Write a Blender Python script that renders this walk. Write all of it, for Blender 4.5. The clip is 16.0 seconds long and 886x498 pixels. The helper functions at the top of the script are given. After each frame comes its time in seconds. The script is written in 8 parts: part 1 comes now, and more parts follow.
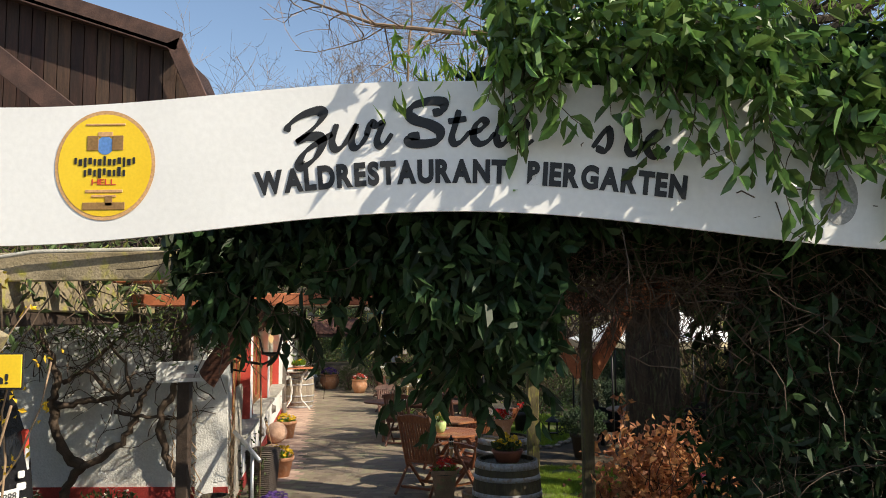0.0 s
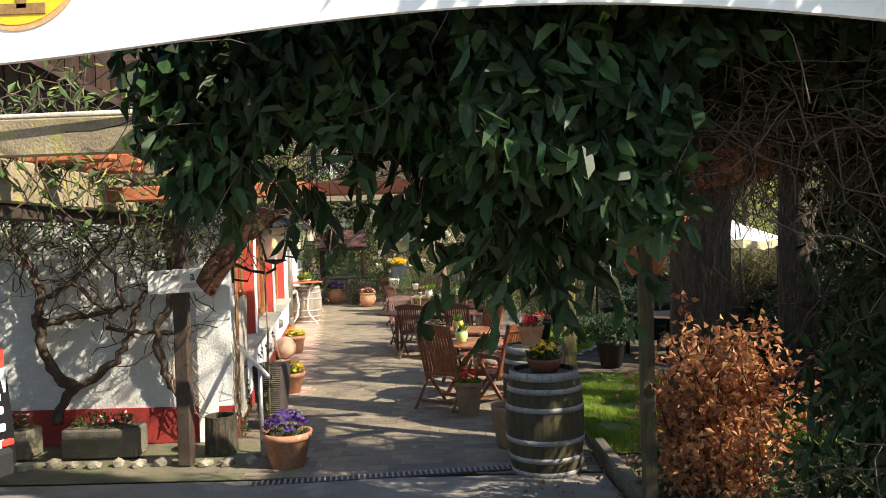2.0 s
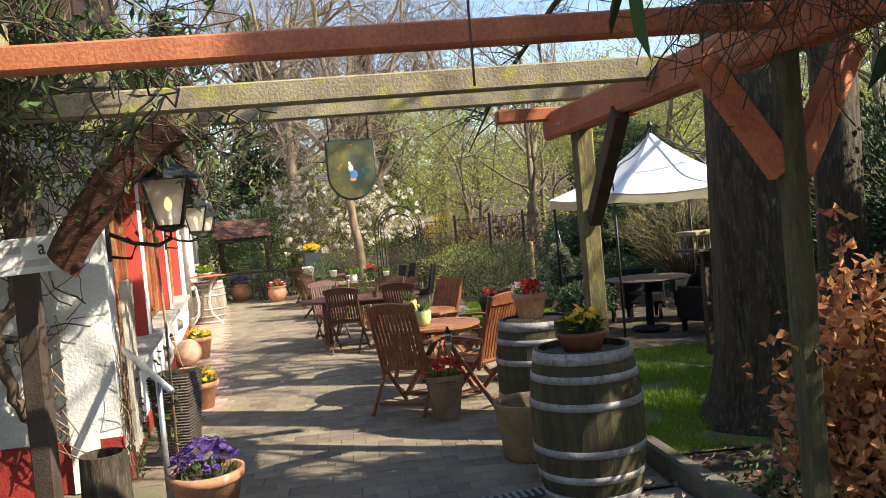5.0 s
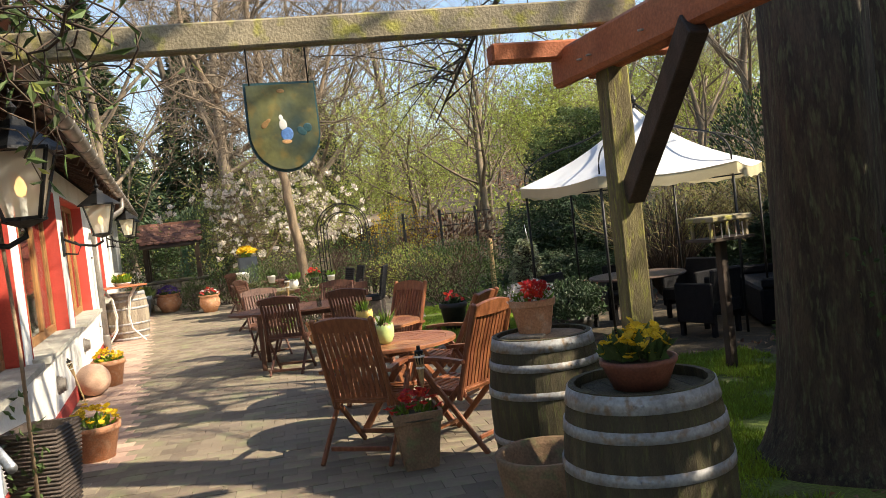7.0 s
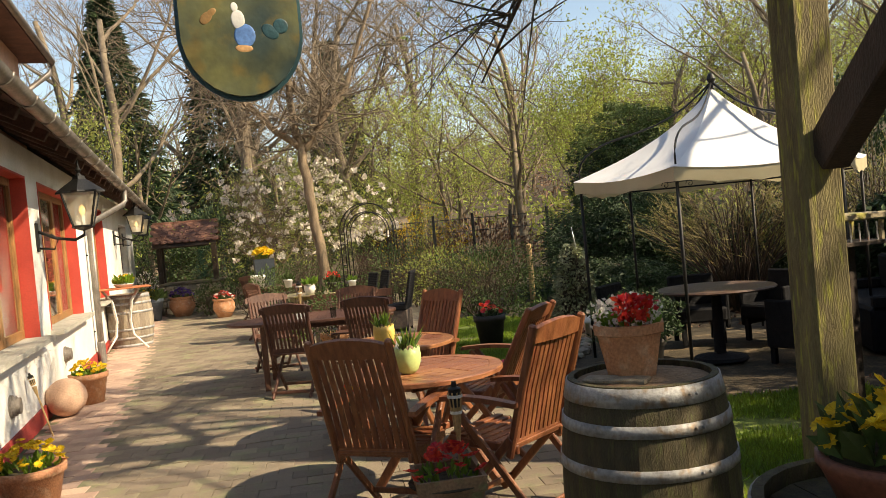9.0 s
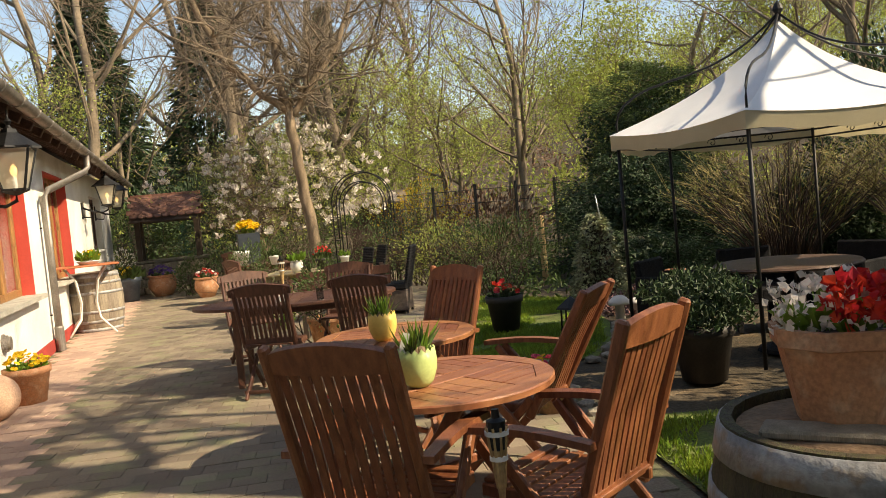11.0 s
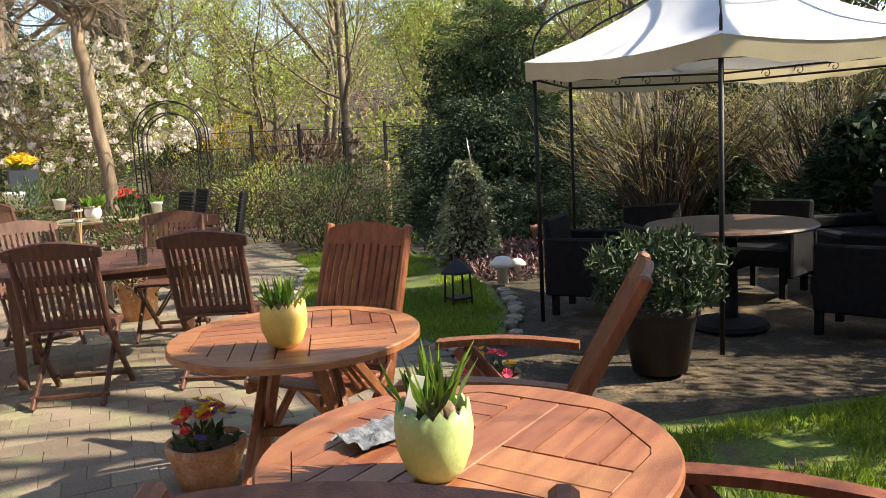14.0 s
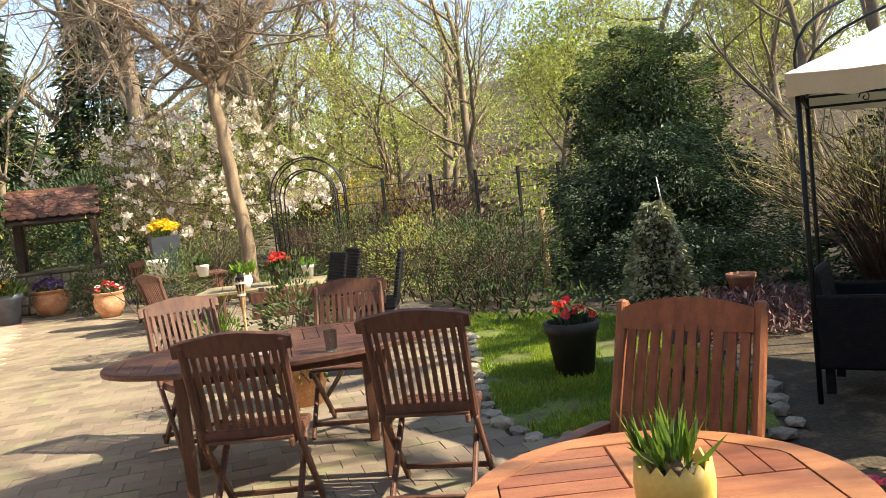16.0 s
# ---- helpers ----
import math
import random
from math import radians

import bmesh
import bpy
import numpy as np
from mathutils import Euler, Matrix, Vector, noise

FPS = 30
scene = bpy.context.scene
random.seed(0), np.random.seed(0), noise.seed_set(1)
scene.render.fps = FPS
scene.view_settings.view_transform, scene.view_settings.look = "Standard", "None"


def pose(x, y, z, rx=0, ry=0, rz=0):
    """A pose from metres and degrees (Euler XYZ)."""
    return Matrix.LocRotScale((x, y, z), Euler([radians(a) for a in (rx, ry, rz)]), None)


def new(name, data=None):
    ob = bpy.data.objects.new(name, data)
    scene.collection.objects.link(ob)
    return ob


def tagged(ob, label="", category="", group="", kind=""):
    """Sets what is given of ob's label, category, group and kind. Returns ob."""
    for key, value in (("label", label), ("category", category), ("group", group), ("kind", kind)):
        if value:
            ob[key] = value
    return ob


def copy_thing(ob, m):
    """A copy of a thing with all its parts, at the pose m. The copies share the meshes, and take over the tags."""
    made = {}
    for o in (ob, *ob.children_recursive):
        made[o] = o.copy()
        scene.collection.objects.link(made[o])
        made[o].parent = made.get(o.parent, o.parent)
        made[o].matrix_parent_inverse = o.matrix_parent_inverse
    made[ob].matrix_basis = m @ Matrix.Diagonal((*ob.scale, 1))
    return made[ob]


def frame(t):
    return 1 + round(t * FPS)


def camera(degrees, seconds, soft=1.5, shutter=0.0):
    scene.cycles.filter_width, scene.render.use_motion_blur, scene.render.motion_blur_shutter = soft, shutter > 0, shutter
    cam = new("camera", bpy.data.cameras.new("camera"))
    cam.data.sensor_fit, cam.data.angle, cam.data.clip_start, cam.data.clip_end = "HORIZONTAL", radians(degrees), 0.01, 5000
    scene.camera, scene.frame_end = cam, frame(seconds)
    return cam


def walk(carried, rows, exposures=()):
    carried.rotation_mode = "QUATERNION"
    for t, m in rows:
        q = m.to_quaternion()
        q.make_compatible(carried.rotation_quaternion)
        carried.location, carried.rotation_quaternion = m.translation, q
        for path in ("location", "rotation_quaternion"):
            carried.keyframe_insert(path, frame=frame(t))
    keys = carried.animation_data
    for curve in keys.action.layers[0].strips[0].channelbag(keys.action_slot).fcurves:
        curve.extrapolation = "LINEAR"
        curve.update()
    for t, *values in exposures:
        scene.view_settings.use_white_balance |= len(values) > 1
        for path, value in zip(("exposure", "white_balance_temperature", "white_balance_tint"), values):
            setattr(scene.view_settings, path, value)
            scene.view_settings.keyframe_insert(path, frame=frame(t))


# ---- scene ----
# ---- camera and walk ----
cam = camera(58.44, 16.0, soft=0.9)
PATH = [
    (0.0, 0.014, 0.146, 2.324, 95.18, 0.38, 0.92),
    (0.5, -0.052, 0.350, 2.289, 94.17, 1.34, 2.22),
    (1.0, -0.171, 0.602, 2.274, 95.03, 3.87, 0.29),
    (1.5, -0.206, 0.894, 2.185, 91.21, 2.70, 0.85),
    (2.0, -0.223, 1.153, 2.149, 89.12, 1.69, 1.08),
    (2.5, -0.402, 1.439, 2.066, 89.00, 3.27, 3.01),
    (3.0, -0.541, 1.784, 1.993, 86.66, 3.86, 0.97),
    (3.5, -0.638, 2.192, 1.931, 86.15, 3.57, -0.45),
    (4.0, -0.770, 2.610, 1.861, 86.78, 5.20, -4.50),
    (6.5, -0.852, 4.838, 1.700, 88.57, 5.36, -8.04),
    (7.0, -0.824, 5.253, 1.681, 87.89, 6.38, -10.65),
    (7.5, -0.766, 5.662, 1.669, 88.54, 4.37, -9.21),
    (8.0, -0.746, 6.060, 1.631, 90.21, 4.34, -9.57),
    (8.5, -0.691, 6.445, 1.605, 89.37, 5.29, -8.51),
    (11.0, -0.549, 8.352, 1.471, 86.98, 5.39, -8.84),
    (11.5, -0.525, 8.646, 1.446, 85.61, 5.54, -10.37),
    (12.0, -0.473, 8.953, 1.426, 85.06, 4.13, -10.52),
    (12.5, -0.517, 9.249, 1.419, 85.40, 4.25, -10.13),
    (13.0, -0.568, 9.545, 1.415, 82.22, 5.06, -14.95),
    (13.5, -0.639, 9.828, 1.436, 81.53, 3.99, -19.16),
    (14.0, -0.790, 10.108, 1.441, 82.16, 3.03, -23.16),
    (14.5, -0.969, 10.381, 1.468, 81.49, 6.76, -24.63),
    (15.0, -1.033, 10.710, 1.457, 83.20, 6.13, -20.61),
    (15.5, -1.073, 11.021, 1.488, 85.93, 4.62, -16.36),
    (16.0, -1.086, 11.436, 1.489, 86.12, 6.12, -15.66),
]
EXPOSURES = [(0.0, 0.40, 6700, 10), (1.0, 0.40, 6600, 10), (1.5, 0.42, 6600, 10), (2.0, 1.05, 6600, 10), (2.5, 1.5, 6400, 10), (3.5, 1.38, 6200, 10), (4.0, 1.3, 6300, 10), (7.0, 1.02, 7000, 10), (7.5, 1.08, 7000, 10), (8.5, 0.85, 7900, 10), (11.0, 0.72, 8000, 10), (11.5, 0.45, 7900, 10), (12.0, 0.58, 7800, 10), (12.5, 0.74, 7700, 10), (13.0, 0.82, 7600, 10), (13.5, 1.1, 7100, 10), (14.0, 1.28, 6900, 10), (16.0, 1.45, 7200, 10)]
walk(cam, [(t, pose(x, y, z, a, b, c)) for t, x, y, z, a, b, c in PATH], EXPOSURES)

# ---- world, sun, exposure ----
SUN_AZ = (0.90, -0.436)          # horizontal way towards the sun
SUN_EL = radians(38)
world = bpy.data.worlds.new("world")
scene.world = world
world.use_nodes = True
wn = world.node_tree.nodes
sky = wn.new("ShaderNodeTexSky")
sky.sky_type = "NISHITA"
sky.sun_disc = False
sky.sun_elevation = SUN_EL
sky.sun_rotation = math.atan2(SUN_AZ[0], SUN_AZ[1])
sky.air_density, sky.dust_density = 1.0, 0.6
wn["Background"].inputs["Strength"].default_value = 0.13
world.node_tree.links.new(sky.outputs[0], wn["Background"].inputs["Color"])
sun_data = bpy.data.lights.new("sun", "SUN")
sun_data.energy, sun_data.angle, sun_data.color = 5.0, radians(0.55), (1.0, 0.91, 0.76)
sun = new("sun", sun_data)
sun_way = Vector((SUN_AZ[0] * math.cos(SUN_EL), SUN_AZ[1] * math.cos(SUN_EL), math.sin(SUN_EL)))
sun.matrix_world = Matrix.Translation((8, -10, 14)) @ sun_way.to_track_quat("Z", "Y").to_matrix().to_4x4()

# ---- mesh helpers ----
rng = np.random.default_rng(7)


def part(name, bm, material, parent=None, label="", smooth=False):
    me = bpy.data.meshes.new(name)
    bm.to_mesh(me)
    bm.free()
    me.materials.append(material)
    if smooth:
        me.shade_smooth()
    ob = new(name, me)
    if parent is not None:
        ob.parent = parent
    if label:
        tagged(ob, label)
    return ob


def raw(name, verts, faces, material, parent=None, label="", smooth=False):
    me = bpy.data.meshes.new(name)
    me.from_pydata(verts, [], faces)
    me.materials.append(material)
    if smooth:
        me.shade_smooth()
    ob = new(name, me)
    if parent is not None:
        ob.parent = parent
    if label:
        tagged(ob, label)
    return ob


def thing(name, label, category, m, group="", kind=""):
    ob = new(name)
    ob.empty_display_size = 0.1
    ob.matrix_world = m
    return tagged(ob, label, category, group, kind)


def box(bm, c, s, turn=None, bevel=0.0):
    m = Matrix.Translation(c) @ (turn.to_4x4() if turn else Matrix()) @ Matrix.Diagonal((*s, 1))
    r = bmesh.ops.create_cube(bm, size=1, matrix=m)
    if bevel:
        es = list({e for v in r["verts"] for e in v.link_edges})
        bmesh.ops.bevel(bm, geom=es, offset=bevel, segments=1, affect="EDGES")


def boxed(c, s, turn=None, bevel=0.0):
    bm = bmesh.new()
    box(bm, c, s, turn, bevel)
    return bm


def beam(bm, p, q, w, h, bevel=0.006, up=(0, 0, 1)):
    """A squared timber from p to q, w wide and h high."""
    p, q = Vector(p), Vector(q)
    d = (q - p).normalized()
    side = d.cross(Vector(up))
    if side.length < 1e-4:
        side = d.cross(Vector((0, 1, 0)))
    side.normalize()
    top = side.cross(d)
    turn = Matrix((side, d, top)).transposed()
    box(bm, (p + q) / 2, (w, (q - p).length, h), turn, bevel)


def beamed(p, q, w, h, bevel=0.006):
    bm = bmesh.new()
    beam(bm, p, q, w, h, bevel)
    return bm


def tube_data(verts, faces, pts, radii, n=6, cap=True):
    base = len(verts)
    k = len(pts)
    pts = [Vector(p) for p in pts]
    ref = Vector((0.31, 0.2, 0.93))
    for i, p in enumerate(pts):
        d = (pts[min(i + 1, k - 1)] - pts[max(i - 1, 0)])
        if d.length < 1e-9:
            d = Vector((0, 0, 1))
        d.normalize()
        a = d.cross(ref)
        if a.length < 0.05:
            a = d.cross(Vector((1, 0, 0)))
        a.normalize()
        b = d.cross(a)
        for j in range(n):
            t = 2 * math.pi * j / n
            verts.append(tuple(p + (a * math.cos(t) + b * math.sin(t)) * radii[i]))
    for i in range(k - 1):
        for j in range(n):
            j2 = (j + 1) % n
            faces.append((base + i * n + j, base + i * n + j2, base + (i + 1) * n + j2, base + (i + 1) * n + j))
    if cap:
        faces.append(tuple(base + j for j in reversed(range(n))))
        faces.append(tuple(base + (k - 1) * n + j for j in range(n)))


def tubes(name, lines, material, parent=None, label="", n=6):
    verts, faces = [], []
    for pts, radii in lines:
        if not hasattr(radii, "__len__"):
            radii = [radii] * len(pts)
        tube_data(verts, faces, pts, radii, n)
    return raw(name, verts, faces, material, parent, label, True)


def lathe(profile, n=28, c=(0, 0, 0), squash=1.0, cap=True):
    """A turned body: profile rows of radius and height."""
    bm = bmesh.new()
    rings = []
    for r, z in profile:
        rings.append([bm.verts.new((c[0] + r * math.cos(2 * math.pi * j / n), c[1] + squash * r * math.sin(2 * math.pi * j / n), c[2] + z)) for j in range(n)])
    for a, b in zip(rings, rings[1:]):
        for j in range(n):
            bm.faces.new((a[j], a[(j + 1) % n], b[(j + 1) % n], b[j]))
    if cap and profile[0][0] > 1e-4:
        bm.faces.new(list(reversed(rings[0])))
    if cap and profile[-1][0] > 1e-4:
        bm.faces.new(rings[-1])
    bmesh.ops.remove_doubles(bm, verts=bm.verts, dist=1e-5)
    bmesh.ops.recalc_face_normals(bm, faces=bm.faces)
    return bm


def leaf_arrays(pts, length, width, way, fold=0.35, spread=0.6, vary=0.35, seed=1, full=False):
    """Pointed leaves folded along the midrib, one at each of pts, pointing more or less along way."""
    g = np.random.default_rng(seed)
    pts = np.asarray(pts, float)
    k = len(pts)
    d = np.broadcast_to(np.asarray(way, float), (k, 3)) + g.normal(0, spread, (k, 3))
    d /= np.linalg.norm(d, axis=1, keepdims=True) + 1e-9
    s = np.cross(d, g.normal(0, 1, (k, 3)))
    s /= np.linalg.norm(s, axis=1, keepdims=True) + 1e-9
    up = np.cross(s, d)
    ln = (length * (1 + g.uniform(-vary, vary, k)))[:, None]
    wd = (width * (1 + g.uniform(-vary, vary, k)))[:, None]
    if full:
        rib1, rib2, sag = pts + d * ln * 0.30, pts + d * ln * 0.66, np.array([0, 0, -1.0]) * ln * 0.06
        tip = pts + d * ln + sag * 2
        v = np.stack([pts, rib1 + s * wd * 0.42 + up * wd * fold, rib1, rib1 - s * wd * 0.42 + up * wd * fold,
                      rib2 + s * wd * 0.40 + up * wd * fold + sag, rib2 + sag, rib2 - s * wd * 0.40 + up * wd * fold + sag, tip], 1).reshape(-1, 3)
        i = np.arange(k)[:, None] * 8
        tri = [(0, 1, 2), (0, 2, 3), (1, 4, 5), (1, 5, 2), (2, 5, 6), (2, 6, 3), (4, 7, 5), (5, 7, 6)]
        return v, np.concatenate([i + t for t in tri])
    mid = pts + d * ln * 0.45
    v = np.stack([pts, mid + s * wd / 2 + up * wd * fold, pts + d * ln, mid - s * wd / 2 + up * wd * fold], 1).reshape(-1, 3)
    i = np.arange(k)[:, None] * 4
    f = np.concatenate([i + [0, 1, 2], i + [0, 2, 3]])
    return v, f


def leaves(name, pts, length, width, way, material, parent=None, label="", **kw):
    v, f = leaf_arrays(pts, length, width, way, **kw)
    return tagged(raw(name, v.tolist(), f.tolist(), material, parent, label), kind="stuff")


def blob(k, c, r, seed=1, shell=0.5):
    """Points in an uneven ellipsoid, more of them near its skin."""
    g = np.random.default_rng(seed)
    d = g.normal(0, 1, (k, 3))
    d /= np.linalg.norm(d, axis=1, keepdims=True)
    rad = g.uniform(shell ** 3, 1, k) ** (1 / 3)
    lump = 1 + 0.18 * np.sin(5 * d[:, 0] + seed) * np.cos(4 * d[:, 1] - seed) + 0.15 * np.sin(7 * d[:, 2] + 2 * seed)
    return np.asarray(c) + d * (rad * lump)[:, None] * np.asarray(r)


def ground_z(y):
    return float(np.interp(y, [-30, -2, 0, 2, 4.5, 8.2], [1.6, 0.72, 0.58, 0.40, 0.22, 0.0]))


# ---- materials ----
def material(name, col, col2=None, scale=6.0, rough=0.7, bump=0.25, fine=90.0, metal=0.0, vary=0.0, island=0.0, stretch=(1, 1, 1), col3=None, speck=0.5, spec=0.4, thin=0.0, world_co=False):
    m = bpy.data.materials.new(name)
    m.use_nodes = True
    nt = m.node_tree
    N, L = nt.nodes, nt.links
    b = N["Principled BSDF"]
    b.inputs["Roughness"].default_value, b.inputs["Metallic"].default_value = rough, metal
    b.inputs["Specular IOR Level"].default_value = spec
    co = N.new("ShaderNodeTexCoord")
    mp = N.new("ShaderNodeMapping")
    mp.inputs["Scale"].default_value = stretch
    L.new(co.outputs["Object"], mp.inputs["Vector"])
    big = N.new("ShaderNodeTexNoise")
    big.inputs["Scale"].default_value, big.inputs["Detail"].default_value = scale, 5
    small = N.new("ShaderNodeTexNoise")
    small.inputs["Scale"].default_value, small.inputs["Detail"].default_value = fine, 3
    for t in (big, small):
        L.new(mp.outputs[0], t.inputs["Vector"])
    col2 = col2 or tuple(c * 0.7 for c in col)
    ramp = N.new("ShaderNodeValToRGB")
    ramp.color_ramp.elements[0].position, ramp.color_ramp.elements[1].position = 0.35, 0.66
    ramp.color_ramp.elements[0].color, ramp.color_ramp.elements[1].color = (*col2, 1), (*col, 1)
    L.new(big.outputs["Fac"], ramp.inputs["Fac"])
    out = ramp.outputs["Color"]
    if col3:
        w = N.new("ShaderNodeTexNoise")
        w.inputs["Scale"].default_value, w.inputs["Detail"].default_value = scale * 2.7, 6
        L.new(mp.outputs[0], w.inputs["Vector"])
        wr = N.new("ShaderNodeValToRGB")
        wr.color_ramp.elements[0].position, wr.color_ramp.elements[1].position = 0.52, 0.68
        L.new(w.outputs["Fac"], wr.inputs["Fac"])
        mx = N.new("ShaderNodeMix")
        mx.data_type = "RGBA"
        L.new(wr.outputs["Color"], mx.inputs["Factor"])
        L.new(out, mx.inputs["A"])
        mx.inputs["B"].default_value = (*col3, 1)
        out = mx.outputs["Result"]
    hsv = N.new("ShaderNodeHueSaturation")
    L.new(out, hsv.inputs["Color"])
    rr = N.new("ShaderNodeMapRange")
    rr.inputs["From Min"].default_value, rr.inputs["From Max"].default_value = 0.3, 0.7
    rr.inputs["To Min"].default_value, rr.inputs["To Max"].default_value = 1 - speck * 0.4, 1 + speck * 0.4
    L.new(small.outputs["Fac"], rr.inputs["Value"])
    val = rr.outputs["Result"]
    for amount, node, socket in ((vary, "ShaderNodeObjectInfo", "Random"), (island, "ShaderNodeNewGeometry", "Random Per Island")):
        if amount:
            src = N.new(node)
            r2 = N.new("ShaderNodeMapRange")
            r2.inputs["To Min"].default_value, r2.inputs["To Max"].default_value = 1 - amount, 1 + amount
            L.new(src.outputs[socket], r2.inputs["Value"])
            mul = N.new("ShaderNodeMath")
            mul.operation = "MULTIPLY"
            L.new(val, mul.inputs[0])
            L.new(r2.outputs["Result"], mul.inputs[1])
            val = mul.outputs[0]
            r3 = N.new("ShaderNodeMapRange")
            r3.inputs["To Min"].default_value, r3.inputs["To Max"].default_value = 0.5 - amount * 0.04, 0.5 + amount * 0.04
            L.new(src.outputs[socket], r3.inputs["Value"])
            L.new(r3.outputs["Result"], hsv.inputs["Hue"])
    L.new(val, hsv.inputs["Value"])
    L.new(hsv.outputs["Color"], b.inputs["Base Color"])
    if bump:
        bp = N.new("ShaderNodeBump")
        bp.inputs["Strength"].default_value, bp.inputs["Distance"].default_value = bump, 0.01
        L.new(small.outputs["Fac"], bp.inputs["Height"])
        L.new(bp.outputs["Normal"], b.inputs["Normal"])
    if thin:
        tr = N.new("ShaderNodeBsdfTranslucent")
        L.new(hsv.outputs["Color"], tr.inputs["Color"])
        ms = N.new("ShaderNodeMixShader")
        ms.inputs["Fac"].default_value = thin
        L.new(b.outputs[0], ms.inputs[1])
        L.new(tr.outputs[0], ms.inputs[2])
        L.new(ms.outputs[0], N["Material Output"].inputs["Surface"])
    return m


def glass(name, tint=(0.9, 0.95, 0.95), rough=0.03):
    m = bpy.data.materials.new(name)
    m.use_nodes = True
    b = m.node_tree.nodes["Principled BSDF"]
    b.inputs["Base Color"].default_value = (*tint, 1)
    b.inputs["Transmission Weight"].default_value = 1.0
    b.inputs["Roughness"].default_value, b.inputs["IOR"].default_value = rough, 1.45
    return m


def glow(name, col, power):
    m = bpy.data.materials.new(name)
    m.use_nodes = True
    b = m.node_tree.nodes["Principled BSDF"]
    b.inputs["Base Color"].default_value = (*col, 1)
    b.inputs["Emission Color"].default_value = (*col, 1)
    b.inputs["Emission Strength"].default_value = power
    return m


asphalt = material("asphalt", (0.27, 0.24, 0.20), (0.19, 0.17, 0.145), 0.9, 0.9, 0.6, 120, speck=0.8, col3=(0.31, 0.275, 0.225))
soil = material("leaf_litter", (0.085, 0.064, 0.04), (0.045, 0.036, 0.022), 1.5, 0.95, 0.9, 40, speck=1.0, col3=(0.17, 0.12, 0.07))
joint = material("paver_joint", (0.20, 0.17, 0.115), (0.12, 0.125, 0.06), 2.0, 0.95, 0.5, 70)
paver_grey = material("paver_grey", (0.255, 0.203, 0.147), (0.185, 0.147, 0.105), 3.0, 0.85, 0.35, 110, vary=0.22, speck=0.6, col3=(0.20, 0.19, 0.11))
paver_joined = material("paver_grey_joined", (0.255, 0.203, 0.147), (0.185, 0.147, 0.105), 1.2, 0.85, 0.35, 110, island=0.2, speck=0.6, col3=(0.22, 0.21, 0.12))
paver_pink = material("paver_pink", (0.48, 0.33, 0.25), (0.38, 0.26, 0.2), 1.2, 0.85, 0.35, 110, island=0.18, speck=0.5)
plaster = material("white_plaster", (0.80, 0.79, 0.75), (0.66, 0.64, 0.58), 1.3, 0.9, 0.8, 45, speck=0.18)
plinth_red = material("red_plinth_paint", (0.40, 0.045, 0.035), (0.28, 0.035, 0.03), 3, 0.75, 0.5, 60, speck=0.4)
reveal_red = material("red_reveal_paint", (0.52, 0.07, 0.045), (0.42, 0.05, 0.035), 2, 0.6, 0.2, 60, speck=0.25)
window_wood = material("window_oak", (0.34, 0.17, 0.06), (0.22, 0.10, 0.035), 5, 0.5, 0.2, 80, stretch=(6, 6, 1))
sill_stone = material("sill_slab", (0.46, 0.44, 0.38), (0.33, 0.31, 0.26), 4, 0.8, 0.4, 70)
cladding = material("dark_stained_boards", (0.085, 0.045, 0.03), (0.045, 0.028, 0.02), 4, 0.8, 0.4, 60, vary=0.4, stretch=(5, 5, 0.5))
roof_tile = material("clay_roof_tile", (0.26, 0.12, 0.08), (0.17, 0.085, 0.06), 5, 0.85, 0.4, 60, vary=0.3, island=0.25)
zinc = material("weathered_zinc", (0.30, 0.27, 0.24), (0.2, 0.18, 0.16), 6, 0.5, 0.2, 70, metal=0.6)
eave_wood = material("eave_boards", (0.11, 0.06, 0.045), (0.06, 0.035, 0.028), 5, 0.8, 0.3, 60)
timber_grey = material("weathered_timber", (0.34, 0.28, 0.18), (0.22, 0.18, 0.11), 4, 0.85, 0.5, 70, stretch=(1, 1, 1), col3=(0.33, 0.30, 0.07))
timber_post = material("mossy_post_timber", (0.21, 0.175, 0.075), (0.125, 0.10, 0.05), 5, 0.85, 0.5, 70, stretch=(4, 4, 0.6), col3=(0.30, 0.29, 0.06))
timber_orange = material("red_brown_stained_timber", (0.50, 0.17, 0.075), (0.38, 0.115, 0.05), 4, 0.65, 0.3, 70)
timber_dark = material("dark_brown_timber", (0.075, 0.05, 0.036), (0.04, 0.028, 0.02), 4, 0.7, 0.4, 70, stretch=(1, 3, 1))
teak = material("oiled_red_teak", (0.275, 0.10, 0.043), (0.17, 0.055, 0.025), 7, 0.42, 0.25, 90, vary=0.12, stretch=(5, 5, 0.8), speck=0.4, spec=0.5)
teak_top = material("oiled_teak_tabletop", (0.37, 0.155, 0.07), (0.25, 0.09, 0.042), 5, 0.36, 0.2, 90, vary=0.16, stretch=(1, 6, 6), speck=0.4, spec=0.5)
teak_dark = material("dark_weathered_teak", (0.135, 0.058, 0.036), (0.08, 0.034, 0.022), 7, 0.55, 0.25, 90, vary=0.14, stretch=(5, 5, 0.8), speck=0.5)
stave_wood = material("old_oak_stave", (0.085, 0.066, 0.034), (0.045, 0.036, 0.02), 5, 0.75, 0.5, 80, vary=0.25, stretch=(5, 5, 0.7), col3=(0.085, 0.085, 0.03))
stave_pale = material("bleached_oak_stave", (0.33, 0.27, 0.20), (0.22, 0.18, 0.13), 5, 0.8, 0.5, 80, vary=0.2, stretch=(5, 5, 0.7))
